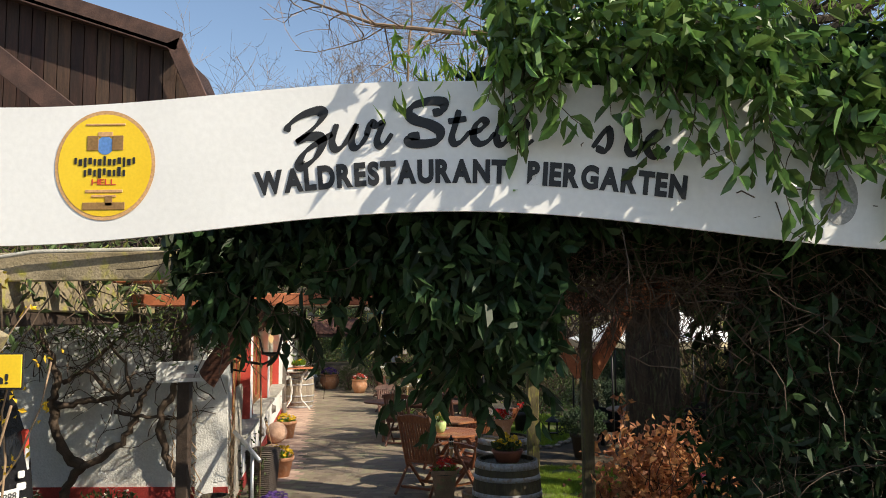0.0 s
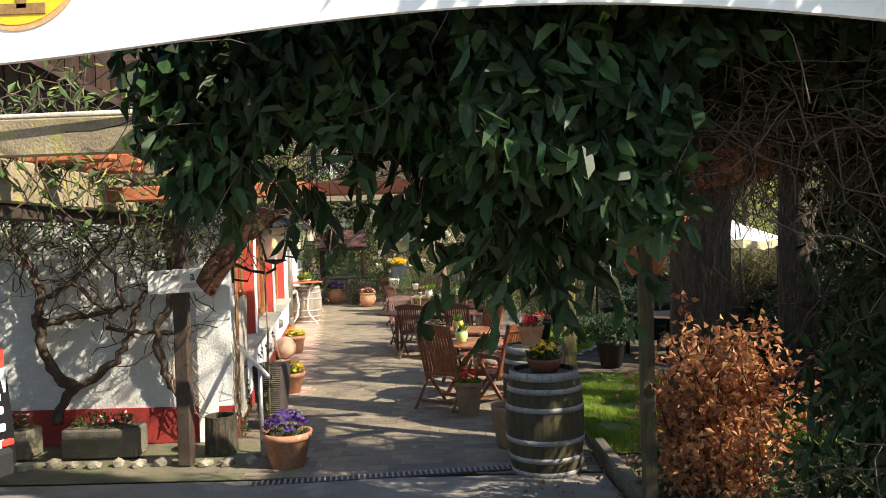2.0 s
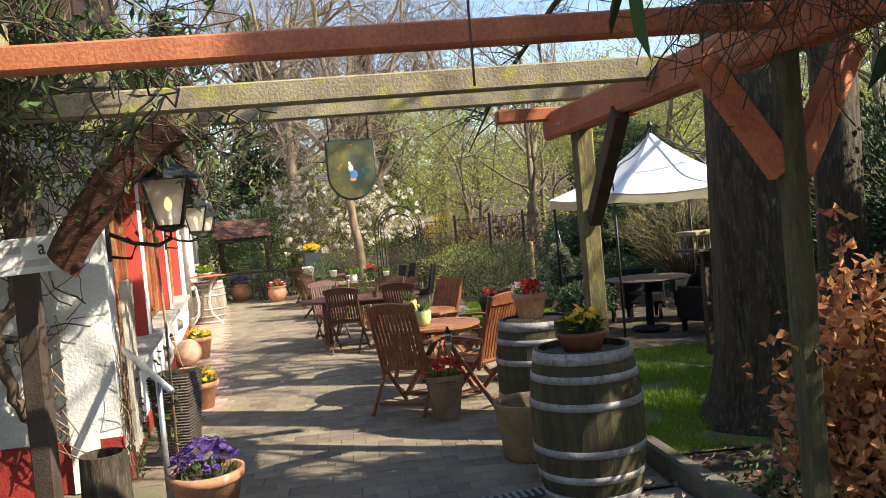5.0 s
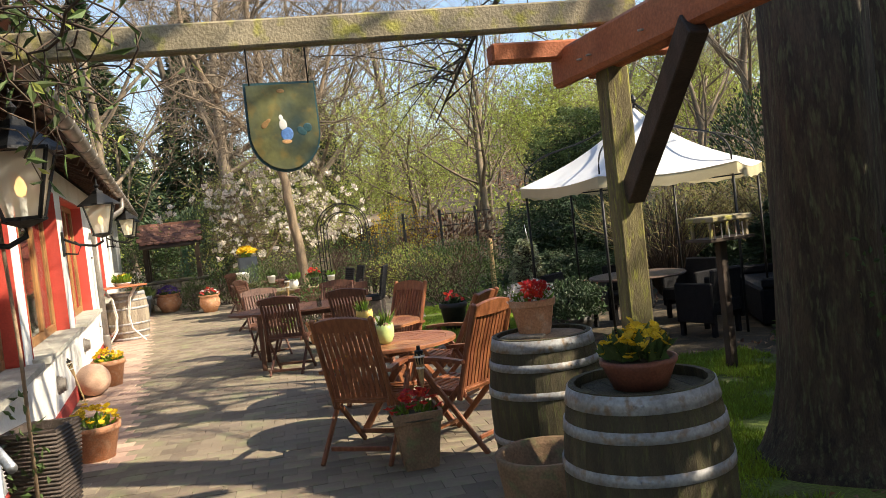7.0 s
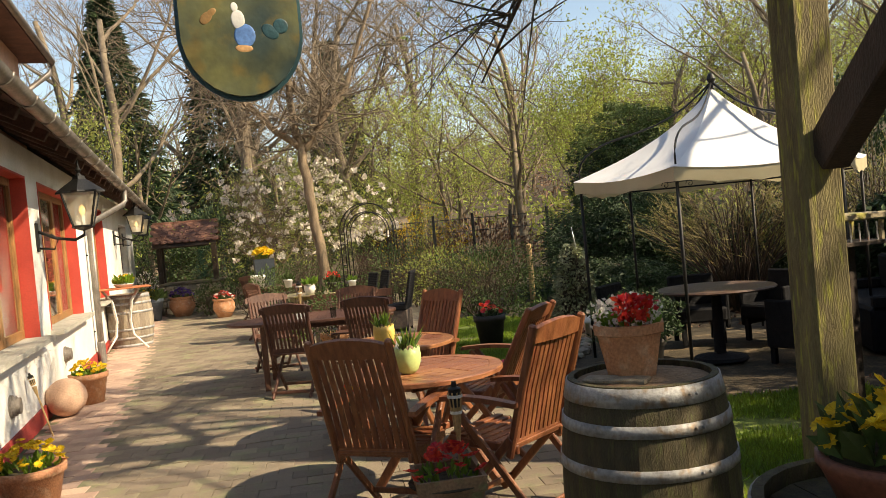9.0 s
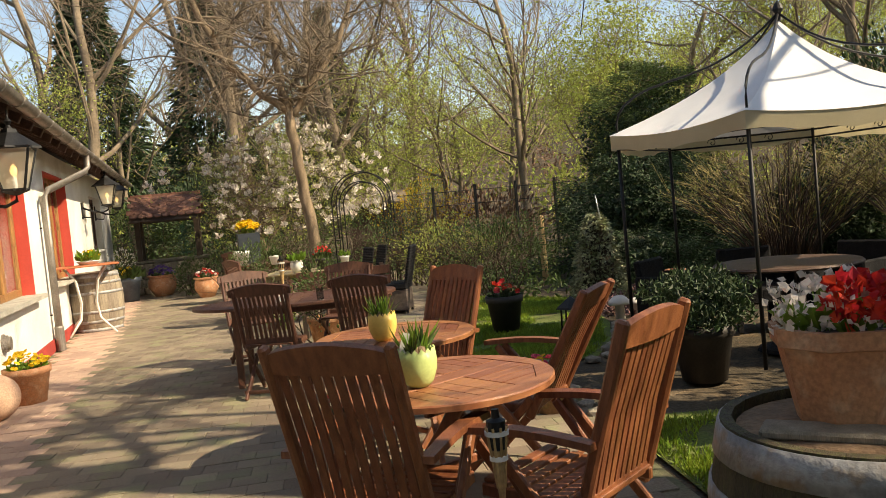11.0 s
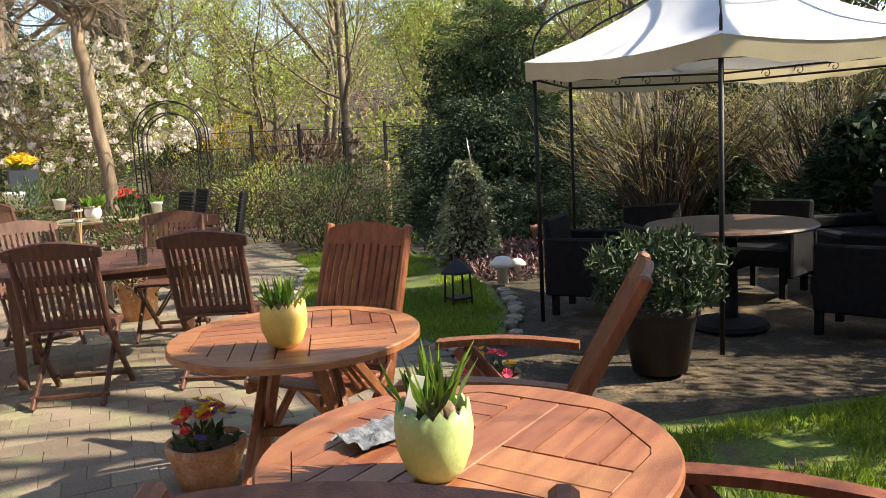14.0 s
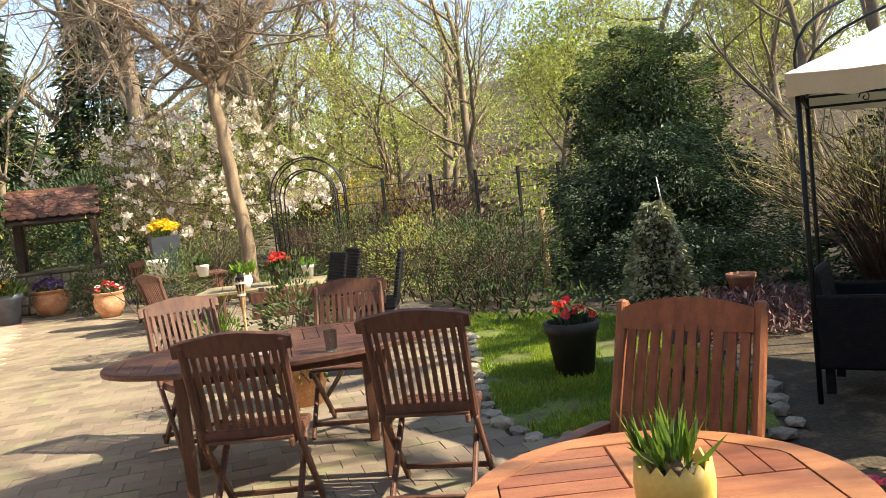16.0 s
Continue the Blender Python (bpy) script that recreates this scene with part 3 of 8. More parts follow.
for r in range(20):
    for c in range(84):
        s0 = -0.4 + c * 0.25 + (0.12 if r % 2 else 0)
        if s0 > END + 0.2:
            continue
        o0 = 0.51 - r * 0.205
        z = HW + 0.012 + (0.47 - o0) * 0.522
        b0 = len(verts)
        for s, o, h in ((s0, o0, 0.035), (s0 + 0.24, o0, 0.035), (s0 + 0.24, o0 - 0.24, 0.105), (s0, o0 - 0.24, 0.105), (s0, o0, 0.0), (s0 + 0.24, o0, 0.0)):
            verts.append(tuple(fw(s, o, z + h)))
        faces += [(b0, b0 + 1, b0 + 2, b0 + 3), (b0 + 4, b0 + 5, b0 + 1, b0)]
tagged(raw("roof_tiles", verts, faces, roof_tile, eave, "rows of worn brown clay tiles"), kind="stuff")
for j in range(34):
    s = -0.2 + j * 0.62
    part("rafter_end", beamed(fw(s, 0.0, HW + 0.11), fw(s, 0.44, HW - 0.11), 0.08, 0.1), eave_wood, eave)
n = 10
verts, faces = [], []
for s in (-0.45, END + 0.42):
    for j in range(n + 1):
        t = math.pi * j / n
        verts.append(tuple(fw(s, 0.545 + 0.075 * math.cos(t), HW - 0.02 - 0.075 * math.sin(t))))
faces = [(j, j + 1, n + 2 + j, n + 1 + j) for j in range(n)]
raw("gutter", verts, faces, zinc, eave, "half-round zinc gutter", True)
for j in range(26):
    s = 0.1 + j * 0.8
    tubes("gutter_bracket", [([fw(s, 0.545 + 0.08 * math.cos(t), HW - 0.02 - 0.08 * math.sin(t)) for t in (0, 0.5, 1, 1.57, 2.1, 2.6, 3.14)], 0.009)], zinc, eave, n=4)
pipe = thing("downpipe", "grey zinc downpipe bending from the gutter to the wall", "downpipe", Matrix(), kind="structure")
tubes("pipe", [([fw(11.6, 0.545, HW - 0.08), fw(11.6, 0.545, HW - 0.26), fw(11.55, 0.51, HW - 0.34), fw(10.45, 0.14, 2.22), fw(10.3, 0.09, 2.12), fw(10.3, 0.09, 0.12)], 0.05)], zinc, pipe, n=12)
for z in (0.5, 1.7):
    tubes("pipe_clip", [([fw(10.3, 0.0, z), fw(10.3, 0.03, z)], 0.012)], iron, pipe)
part("standpipe", lathe([(0.062, 0), (0.062, 0.32), (0.055, 0.34)], 14, fw(10.3, 0.09, 0.0)), zinc, pipe)

dormer = thing("dormer", "plastered dormer on the inn roof with its own gutter", "dormer", Matrix(), kind="structure")
slab("dormer_wall", strip(3.4, 9.6, -0.55, -3.2), HW + 0.3, HW + 1.75, material("pink_plaster", (0.55, 0.36, 0.27), (0.45, 0.29, 0.21), 3, 0.9, 0.5), dormer)
slab("dormer_roof", strip(3.1, 9.9, -0.2, -3.3), HW + 1.75, HW + 1.9, eave_wood, dormer)
tubes("dormer_gutter", [([fw(3.0, -0.15, HW + 1.78), fw(9.95, -0.15, HW + 1.78), fw(9.95, -0.2, HW + 1.6), fw(9.7, -0.5, HW + 1.3), fw(9.7, -0.5, HW + 0.6)], 0.045)], zinc, dormer, n=10)

# dark boarded upper storey set back over the inn
upper = thing("timber_gable", "dark weathered board-clad gable with broad bargeboards", "house", Matrix(), kind="structure")
GY, GX0, GX1, GZ0 = 9.66, -11.0, -2.74, 2.75


def gable_top(x):
    return 5.66 + (-3.37 - x) * 0.34 if x < -3.37 else 5.66 - (x + 3.37) * 2.2


verts = []
for y in (GY, GY + 1.1):
    verts += [(GX0, y, GZ0), (GX1, y, GZ0), (GX1, y, gable_top(GX1)), (-3.37, y, 5.66), (GX0, y, gable_top(GX0))]
raw("gable_core", verts, [(0, 1, 2, 3, 4), (9, 8, 7, 6, 5), (0, 5, 6, 1), (1, 6, 7, 2), (2, 7, 8, 3), (3, 8, 9, 4), (4, 9, 5, 0)], cladding, upper)
x = GX0
while x < GX1 - 0.1:
    w = 0.165
    top = gable_top(x + w)
    part("board", boxed((x + w / 2, GY - 0.02, (GZ0 + top) / 2), (w - 0.014, 0.03, top - GZ0)), cladding, upper)
    x += w
part("bargeboard", beamed((-3.30, GY - 0.25, 5.70), (GX0, GY - 0.25, gable_top(GX0) + 0.05), 0.06, 0.24), eave_wood, upper)
part("bargeboard", beamed((-3.37, GY - 0.25, 5.72), (-2.62, GY - 0.25, 4.05), 0.06, 0.20), eave_wood, upper)
part("bargeboard", beamed((-3.20, GY - 0.4, 3.72), (-5.6, GY - 0.4, 5.62), 0.08, 0.26), eave_wood, upper)
part("soffit", beamed((-3.32, GY - 0.13, 5.62), (GX0, GY - 0.13, gable_top(GX0) - 0.03), 0.30, 0.04, 0), eave_wood, upper)

# ---- pergola ----
perg = thing("pergola", "weathered timber pergola over the garden entrance", "pergola", Matrix())
part("post", beamed((0.86, 9.10, 0), (0.86, 9.10, 2.36), 0.13, 0.13, 0.01), timber_post, perg)
# This post's shade is in its colour: a darker copy of the mossy timber.
part("post", beamed((1.09, 6.78, 0.0), (1.09, 6.78, 2.40), 0.095, 0.095, 0.01), material("shaded_post_timber", (0.11, 0.09, 0.05), (0.06, 0.05, 0.03), 5, 0.85, 0.5, 70, stretch=(4, 4, 0.6), col3=(0.12, 0.12, 0.035)), perg, "dark post beside the beech bush, shade in its colour")
part("post", beamed((-2.93, 8.80, 0), (-2.93, 8.80, 2.42), 0.13, 0.13, 0.01), timber_dark, perg)
part("long_beam", beamed((0.84, 9.34, 2.44), (1.38, 5.2, 2.50), 0.07, 0.19, 0.02), timber_orange, perg, "red-brown stained long beam")
part("long_beam", beamed((0.70, 9.48, 2.43), (1.24, 5.2, 2.49), 0.07, 0.20, 0.02), timber_orange, perg, "red-brown stained long beam")
for y, x in ((9.12, 0.70), (9.02, 0.712), (8.55, 0.775)):
    part("bolt_head", lathe([(0.001, -0.008), (0.014, -0.006), (0.016, 0.0), (0.001, 0.004)], 8, (x, y, 2.42)), steel, perg)
part("long_beam", beamed((-2.66, 7.08, 2.515), (-2.62, 4.6, 2.515), 0.07, 0.235, 0.012), timber_grey, perg, "weathered grey side beam under the joists")
part("long_beam", beamed((-2.93, 8.95, 2.37), (-2.63, 4.75, 2.35), 0.09, 0.09, 0.01), timber_dark, perg)
for a, b in (((0.88, 9.04, 1.70), (0.85, 8.22, 2.36)), ((1.06, 6.80, 1.86), (0.74, 6.86, 2.40)), ((1.12, 6.80, 1.86), (1.46, 6.86, 2.42))):
    part("brace", beamed(a, b, 0.09, 0.12), timber_dark if a[1] > 8 else timber_orange, perg)
cross = [(9.10, 2.58, 2.71, -2.6, 1.02, timber_grey), (7.72, 2.46, 2.585, -2.7, 1.2, timber_grey), (6.60, 2.455, 2.555, -2.75, 1.35, timber_orange)]
for y, z0, z1, x0, x1, mt in cross:
    part("cross_beam", beamed((x0, y - 0.02, (z0 + z1) / 2), (x1, y + 0.02, (z0 + z1) / 2), 0.09, z1 - z0, 0.01), mt, perg)
part("cross_beam", beamed((0.29, 9.34, 2.52), (1.4, 9.42, 2.52), 0.10, 0.10, 0.012), timber_orange, perg, "short red-brown beam end")
for y, x1, mt in ((5.15, -2.30, timber_orange), (5.65, -2.17, timber_orange), (6.4, -2.31, timber_orange), (7.0, -2.2, timber_grey), (7.9, -2.05, timber_grey)):
    part("cross_beam", beamed((-7.5, y - 0.02, 2.70), (x1, y, 2.70), 0.09, 0.13, 0.014), mt, perg)
part("fascia_board", beamed((-7.5, 4.68, 2.63), (-1.56, 4.72, 2.655), 0.04, 0.17, 0.008), timber_grey, perg, "cracked grey fascia board")
tubes("cable", [([(-7.4, 4.64, 2.62), (-3.6, 4.63, 2.60), (-2.9, 4.63, 2.66), (-2.4, 4.64, 2.735), (-1.62, 4.68, 2.75)], 0.012)], sill_stone, perg)
verts, faces = [], []
for i in range(13):
    t = i / 12
    c = Vector((-2.62 + 0.78 * t, 8.55 - 0.2 * t, 1.72 + 0.78 * t + 0.10 * math.sin(math.pi * t)))
    for j in range(10):
        a = 2 * math.pi * j / 10
        knot = 1 + 0.10 * math.sin(3 * a + 5 * t) + 0.06 * math.sin(17 * t + a)
        verts.append(tuple(c + Vector((-0.70 * math.cos(a) * 0.115, 0.065 * math.sin(a), 0.71 * math.cos(a) * 0.115)) * knot))
for i in range(12):
    for j in range(10):
        faces.append((i * 10 + j, i * 10 + (j + 1) % 10, i * 10 + 10 + (j + 1) % 10, i * 10 + 10 + j))
faces += [tuple(range(10)), tuple(range(120, 130))]
raw("curved_brace", verts, faces, material("red_brown_bark_wood", (0.13, 0.052, 0.03), (0.06, 0.025, 0.017), 6, 0.8, 0.8, 40, stretch=(1, 1, 5)), perg, "thick curved red-brown brace")

# ---- entrance sign ----
SY = 3.25


def arc_z(x):
    return 2.606 - 0.014 * x + 0.15 * (0.5 + 0.5 * math.cos(math.pi * min(abs(x - 0.05), 1.95) / 1.95))


def arc_h(x):
    return 0.525 + 0.02 * min(abs(x), 2)


sign = thing("entrance_sign", "long arched white board with black lettering over the entrance", "sign", Matrix())
verts, faces = [], []
xs = np.linspace(-2.5, 2.6, 61)
for x in xs:
    for y in (SY, SY + 0.02):
        verts += [(x, y, arc_z(x)), (x, y, arc_z(x) + arc_h(x))]
for i in range(60):
    a, b = 4 * i, 4 * i + 4
    faces += [(a, b, b + 1, a + 1), (a + 3, b + 3, b + 2, a + 2), (a + 1, b + 1, b + 3, a + 3), (a + 2, b + 2, b, a)]
faces += [(0, 1, 3, 2), (240, 242, 243, 241)]
raw("board", verts, faces, sign_white, sign)


def letters(name, text, size, x0, zoff, width, mat, parent, y, shear=0.0, slope=True, bold=0.0):
    """Built-in font letters set one by one along the arch."""
    made = []
    for ch in text:
        cu = bpy.data.curves.new("glyph", "FONT")
        cu.body, cu.size, cu.extrude, cu.offset, cu.shear = ch, size, 0.001, bold, shear
        ob = bpy.data.objects.new("glyph", cu)
        scene.collection.objects.link(ob)
        made.append(ob)
    bpy.context.view_layer.update()
    dg = bpy.context.evaluated_depsgraph_get()
    bm = bmesh.new()
    x = 0.0
    out = []
    for ch, nxt, ob in zip(text, text[1:] + " ", made):
        if ch == " ":
            x += size * 0.3
            continue
        me = bpy.data.meshes.new_from_object(ob.evaluated_get(dg))
        co = np.empty(len(me.vertices) * 3)
        me.vertices.foreach_get("co", co)
        xs_ = co.reshape(-1, 3)[:, 0]
        out.append((me, x, xs_.max() - xs_.min()))
        x += xs_.max() - xs_.min() + size * 0.07 * (0.35 if nxt + ch in ("AW", "AR", "AT", "TR") else 0.7 if "A" in nxt + ch or "T" in nxt + ch else 1.0)
    k = width / x
    for me, dx, w in out:
        xc = x0 + (dx + w / 2) * k
        a = math.atan2(arc_z(xc + 0.02) - arc_z(xc - 0.02), 0.04) if slope else 0
        base = arc_z(xc) if slope else 0.0
        m = Matrix.Translation((xc, y, base + zoff)) @ Matrix.Rotation(-a, 4, "Y") @ Matrix.Rotation(math.pi / 2, 4, "X") @ Matrix.Diagonal((k, 1, 1, 1)) @ Matrix.Translation((-w / 2, 0, 0))
        lo = min((v.co.x for v in me.vertices), default=0)
        me.transform(Matrix.Translation((-lo, 0, 0)))
        me.transform(m)
        bm.from_mesh(me)
        bpy.data.meshes.remove(me)
    for ob in made:
        cu = ob.data
        bpy.data.objects.remove(ob)
        bpy.data.curves.remove(cu)
    return part(name, bm, mat, parent)


letters("lettering", "WALDRESTAURANT", 0.122, -0.775, 0.118, 1.0, sign_black, sign, SY - 0.004, 0, True, 0.0065)
letters("lettering", "BIERGARTEN", 0.122, 0.30, 0.118, 0.63, sign_black, sign, SY - 0.004, 0, True, 0.0065)


def brush_stroke(ctrl, pen, thin, x0=0.0):
    """A broad-nib stroke along a smooth curve through ctrl (hundredths of a letter height), as a flat raised ribbon on the arch."""
    q = [Vector((x + x0, y)) for x, y in ctrl]
    q = [q[0] * 2 - q[1]] + q + [q[-1] * 2 - q[-2]]
    line_ = []
    for a, b, c, d in zip(q, q[1:], q[2:], q[3:]):
        for t in np.linspace(0, 1, 9)[:-1]:
            line_.append(0.5 * (2 * b + (c - a) * t + (2 * a - 5 * b + 4 * c - d) * t * t + (3 * b - a - 3 * c + d) * t ** 3))
    line_.append(q[-2])
    nib = Vector((math.cos(0.75), math.sin(0.75)))
    verts, faces = [], []
    for i, p in enumerate(line_):
        d = (line_[min(i + 1, len(line_) - 1)] - line_[max(i - 1, 0)]).normalized()
        nrm = Vector((-d.y, d.x))
        wd = (thin + (pen - thin) * abs(nrm.dot(nib))) * (0.72 if i in (0, len(line_) - 1) else 1.0)
        for e in (p + nrm * wd, p - nrm * wd):
            x = -0.834 + e.x / 850
            z = arc_z(x) + 0.268 + e.y / 850
            verts += [(x, SY - 0.004, z), (x, SY - 0.001, z)]
    for i in range(len(line_) - 1):
        a, b = 4 * i, 4 * i + 4
        faces += [(a, a + 2, b + 2, b), (a, b, b + 1, a + 1), (a + 2, a + 3, b + 3, b + 2)]
    return verts, faces


def script_letter(strokes, pen=14, thin=6, x0=0):
    verts, faces = [], []
    for ctrl in strokes:
        v, f = brush_stroke(ctrl, pen, thin, x0)
        faces += [tuple(k + len(verts) for k in face) for face in f]
        verts += v
    ob = raw("script_letter", verts, faces, sign_black, sign)
    bm = bmesh.new()
    bm.from_mesh(ob.data)
    bmesh.ops.recalc_face_normals(bm, faces=bm.faces)
    bm.to_mesh(ob.data)
    bm.free()


LOW_E = [[(-30, 38), (8, 50), (30, 74), (14, 84), (-8, 62), (-14, 22), (6, 2), (34, 12), (60, 42)]]
LOW_T = [[(22, 118), (8, 66), (-4, 22), (6, 2), (28, 10), (58, 44)], [(-16, 78), (14, 83), (46, 88)]]
script_letter([[(150, 78), (163, 104), (205, 130), (255, 140), (275, 126), (262, 100), (225, 66), (184, 38)],
               [(184, 38), (226, 52), (262, 47), (272, 20), (250, -22), (212, -48), (196, -34), (214, 0), (255, 28), (308, 55)]], 20, 6)
script_letter([[(322, 88), (306, 30), (318, 2), (346, 14), (390, 84)], [(390, 84), (373, 26), (381, 2), (402, 8), (428, 46)]])
script_letter([[(422, 40), (438, 84), (454, 73), (477, 80), (459, 26), (467, 2), (486, 8), (510, 42)]])
script_letter([[(648, 108), (680, 116), (684, 144), (640, 150), (585, 136), (567, 110), (588, 86), (640, 68), (672, 45), (664, 14), (620, 3), (576, 8), (567, 26), (604, 32)]], 19, 8)
script_letter(LOW_T, x0=716)
script_letter(LOW_E, x0=800)
script_letter([[(880, 82), (864, 28), (872, 2), (892, 8), (916, 45)], [(893, 110), (901, 107)]])
script_letter([[(914, 40), (928, 80), (914, 4)], [(918, 34), (946, 78), (966, 72), (952, 20), (960, 2), (988, 22)]])
script_letter([[(1186, 10), (1238, 80), (1247, 42), (1230, 4), (1198, 10)]])
script_letter(LOW_T, x0=1308)
script_letter(LOW_E, x0=1384)


def disc(r, y, mat, name, parent, c, squash=1.1):
    bm = bmesh.new()
    bmesh.ops.create_circle(bm, cap_ends=True, radius=r, segments=48, matrix=Matrix.Translation((c[0], y, c[1])) @ Matrix.Rotation(math.pi / 2, 4, "X") @ Matrix.Diagonal((1, squash, 1, 1)))
    return part(name, bm, mat, parent)


EX, EZ = -1.383, 2.952
disc(0.202, SY - 0.003, sign_gold, "emblem_rim", sign, (EX, EZ))
disc(0.188, SY - 0.0045, sign_yellow, "emblem", sign, (EX, EZ))
disc(0.034, SY - 0.006, sign_blue, "emblem_crest", sign, (EX, EZ + 0.08))
for x, z, w, h, mt in ((-0.05, 0.09, 0.045, 0.06, sign_brown), (0.05, 0.09, 0.045, 0.06, sign_brown), (0, 0.125, 0.06, 0.02, sign_gold), (0, -0.105, 0.15, 0.012, sign_gold), (0, -0.125, 0.1, 0.01, sign_gold), (0, -0.165, 0.17, 0.03, sign_brown), (0.02, -0.145, 0.03, 0.04, sign_brown), (0, 0.165, 0.16, 0.008, sign_gold)):
    part("emblem_bar", boxed((EX + x, SY - 0.006, EZ + z), (w, 0.004, h), None, 0.0015), mt, sign)
for row, z, half in ((0, 0.012, 6), (1, -0.032, 4)):
    for i in range(-half, half + 1):
        hgt = 0.026 + 0.012 * ((i * 7 + row * 3) % 4 == 0)
        part("emblem_bar", boxed((EX + i * 0.0195, SY - 0.006, EZ + z + 0.006 * ((i * 5) % 3 == 0)), (0.010 + 0.004 * (i % 2), 0.004, hgt), None, 0.001), sign_black, sign)
letters("emblem_word", "HELL", 0.035, EX - 0.05, EZ - 0.08, 0.1, sign_red, sign, SY - 0.006, 0, False)
disc(0.075, SY - 0.004, material("grey_print", (0.35, 0.35, 0.34)), "crest_print", sign, (1.52, 2.80), 1.5)
for x in (-2.12, 2.2):
    part("sign_post", beamed((x, SY + 0.10, ground_z(SY) - 0.05), (x, SY + 0.10, 3.05), 0.11, 0.11), timber_grey, sign)
part("brace", beamed((-2.12, SY + 0.07, 1.75), (-1.84, SY + 0.07, 2.30), 0.07, 0.1), timber_grey, sign)

notice = thing("drive_notice", "small yellow enamel no-parking notice with black border", "sign", pose(-1.915, SY - 0.02, 2.14))
part("plate", boxed((0, 0, 0), (0.50, 0.008, 0.142), None, 0.003), sign_black, notice)
part("face", boxed((0, -0.0055, 0), (0.485, 0.006, 0.128), None, 0.002), sign_yellow, notice)
a = letters("wording", "Ausfahrt", 0.054, -0.20, 0.013, 0.36, sign_black, notice, -0.0095, 0, False, 0.001)
a = letters("wording", "freihalten!", 0.054, -0.20, -0.048, 0.40, sign_black, notice, -0.0095, 0, False, 0.001)

small = thing("post_sign", "faded white sign board fixed to the entrance post", "sign", pose(-2.90, 8.69, 1.80, 0, -2, 6))
part("plate", boxed((0, 0, 0), (0.60, 0.012, 0.225), None, 0.003), sign_white, small)
letters("wording", "a", 0.13, 0.10, 0.0, 0.05, shield_edge, small, -0.0085, 0, False, 0.002)
for x, z, w, mt in ((-0.05, 0.04, 0.10, hoop_steel), (0.02, -0.05, 0.12, sign_red), (0.12, -0.05, 0.08, hoop_steel)):
    part("faded_print", boxed((x, -0.0075, z), (w, 0.003, 0.045)), material("faded_print", (0.62, 0.56, 0.55)), small)

shield = thing("painted_shield_sign", "blue-green painted heraldic shield hanging from the pergola beam", "sign", pose(-0.815, 9.12, 2.42, 0, 0, 8))
prof = [(-0.170, 0), (0.170, 0), (0.172, -0.24)] + [(0.172 * math.cos(t), -0.24 - 0.19 * math.sin(t)) for t in np.linspace(0.15, math.pi - 0.15, 14)] + [(-0.172, -0.24)]
for nm, k, y, mt in (("backing", 1.0, 0.0, shield_edge), ("painting", 0.94, -0.014, shield_paint)):
    bm = bmesh.new()
    f = bm.faces.new([bm.verts.new((x * k, y, (z + 0.22) * k - 0.22)) for x, z in prof])
    ex = bmesh.ops.extrude_face_region(bm, geom=[f])
    bmesh.ops.translate(bm, verts=[v for v in ex["geom"] if isinstance(v, bmesh.types.BMVert)], vec=(0, 0.012, 0))
    bmesh.ops.recalc_face_normals(bm, faces=bm.faces)
    part(nm, bm, mt, shield)
for x, z, w, h, mt in ((0.01, -0.25, 0.055, 0.055, sign_blue), (-0.005, -0.205, 0.035, 0.045, white_ceramic), (-0.012, -0.17, 0.018, 0.022, white_ceramic), (0.005, -0.285, 0.045, 0.018, sign_gold), (-0.09, -0.20, 0.04, 0.022, sign_brown), (-0.075, -0.185, 0.03, 0.015, sign_brown), (0.0, -0.045, 0.035, 0.016, sign_brown), (0.08, -0.24, 0.05, 0.03, shield_edge), (0.11, -0.225, 0.04, 0.035, shield_edge)):
    bm = bmesh.new()
    bmesh.ops.create_uvsphere(bm, u_segments=14, v_segments=8, radius=1.0, matrix=Matrix.Translation((x, -0.014, z)) @ Matrix.Rotation(x * 9, 4, "Y") @ Matrix.Diagonal((w * 0.55, 0.0012, h * 0.6, 1)))
    part("painted_figure", bm, mt, shield, smooth=True)
for x in (-0.14, 0.14):
    tubes("hook", [([(x, 0.0, -0.01), (x, 0.0, 0.17)], 0.004)], iron, shield)

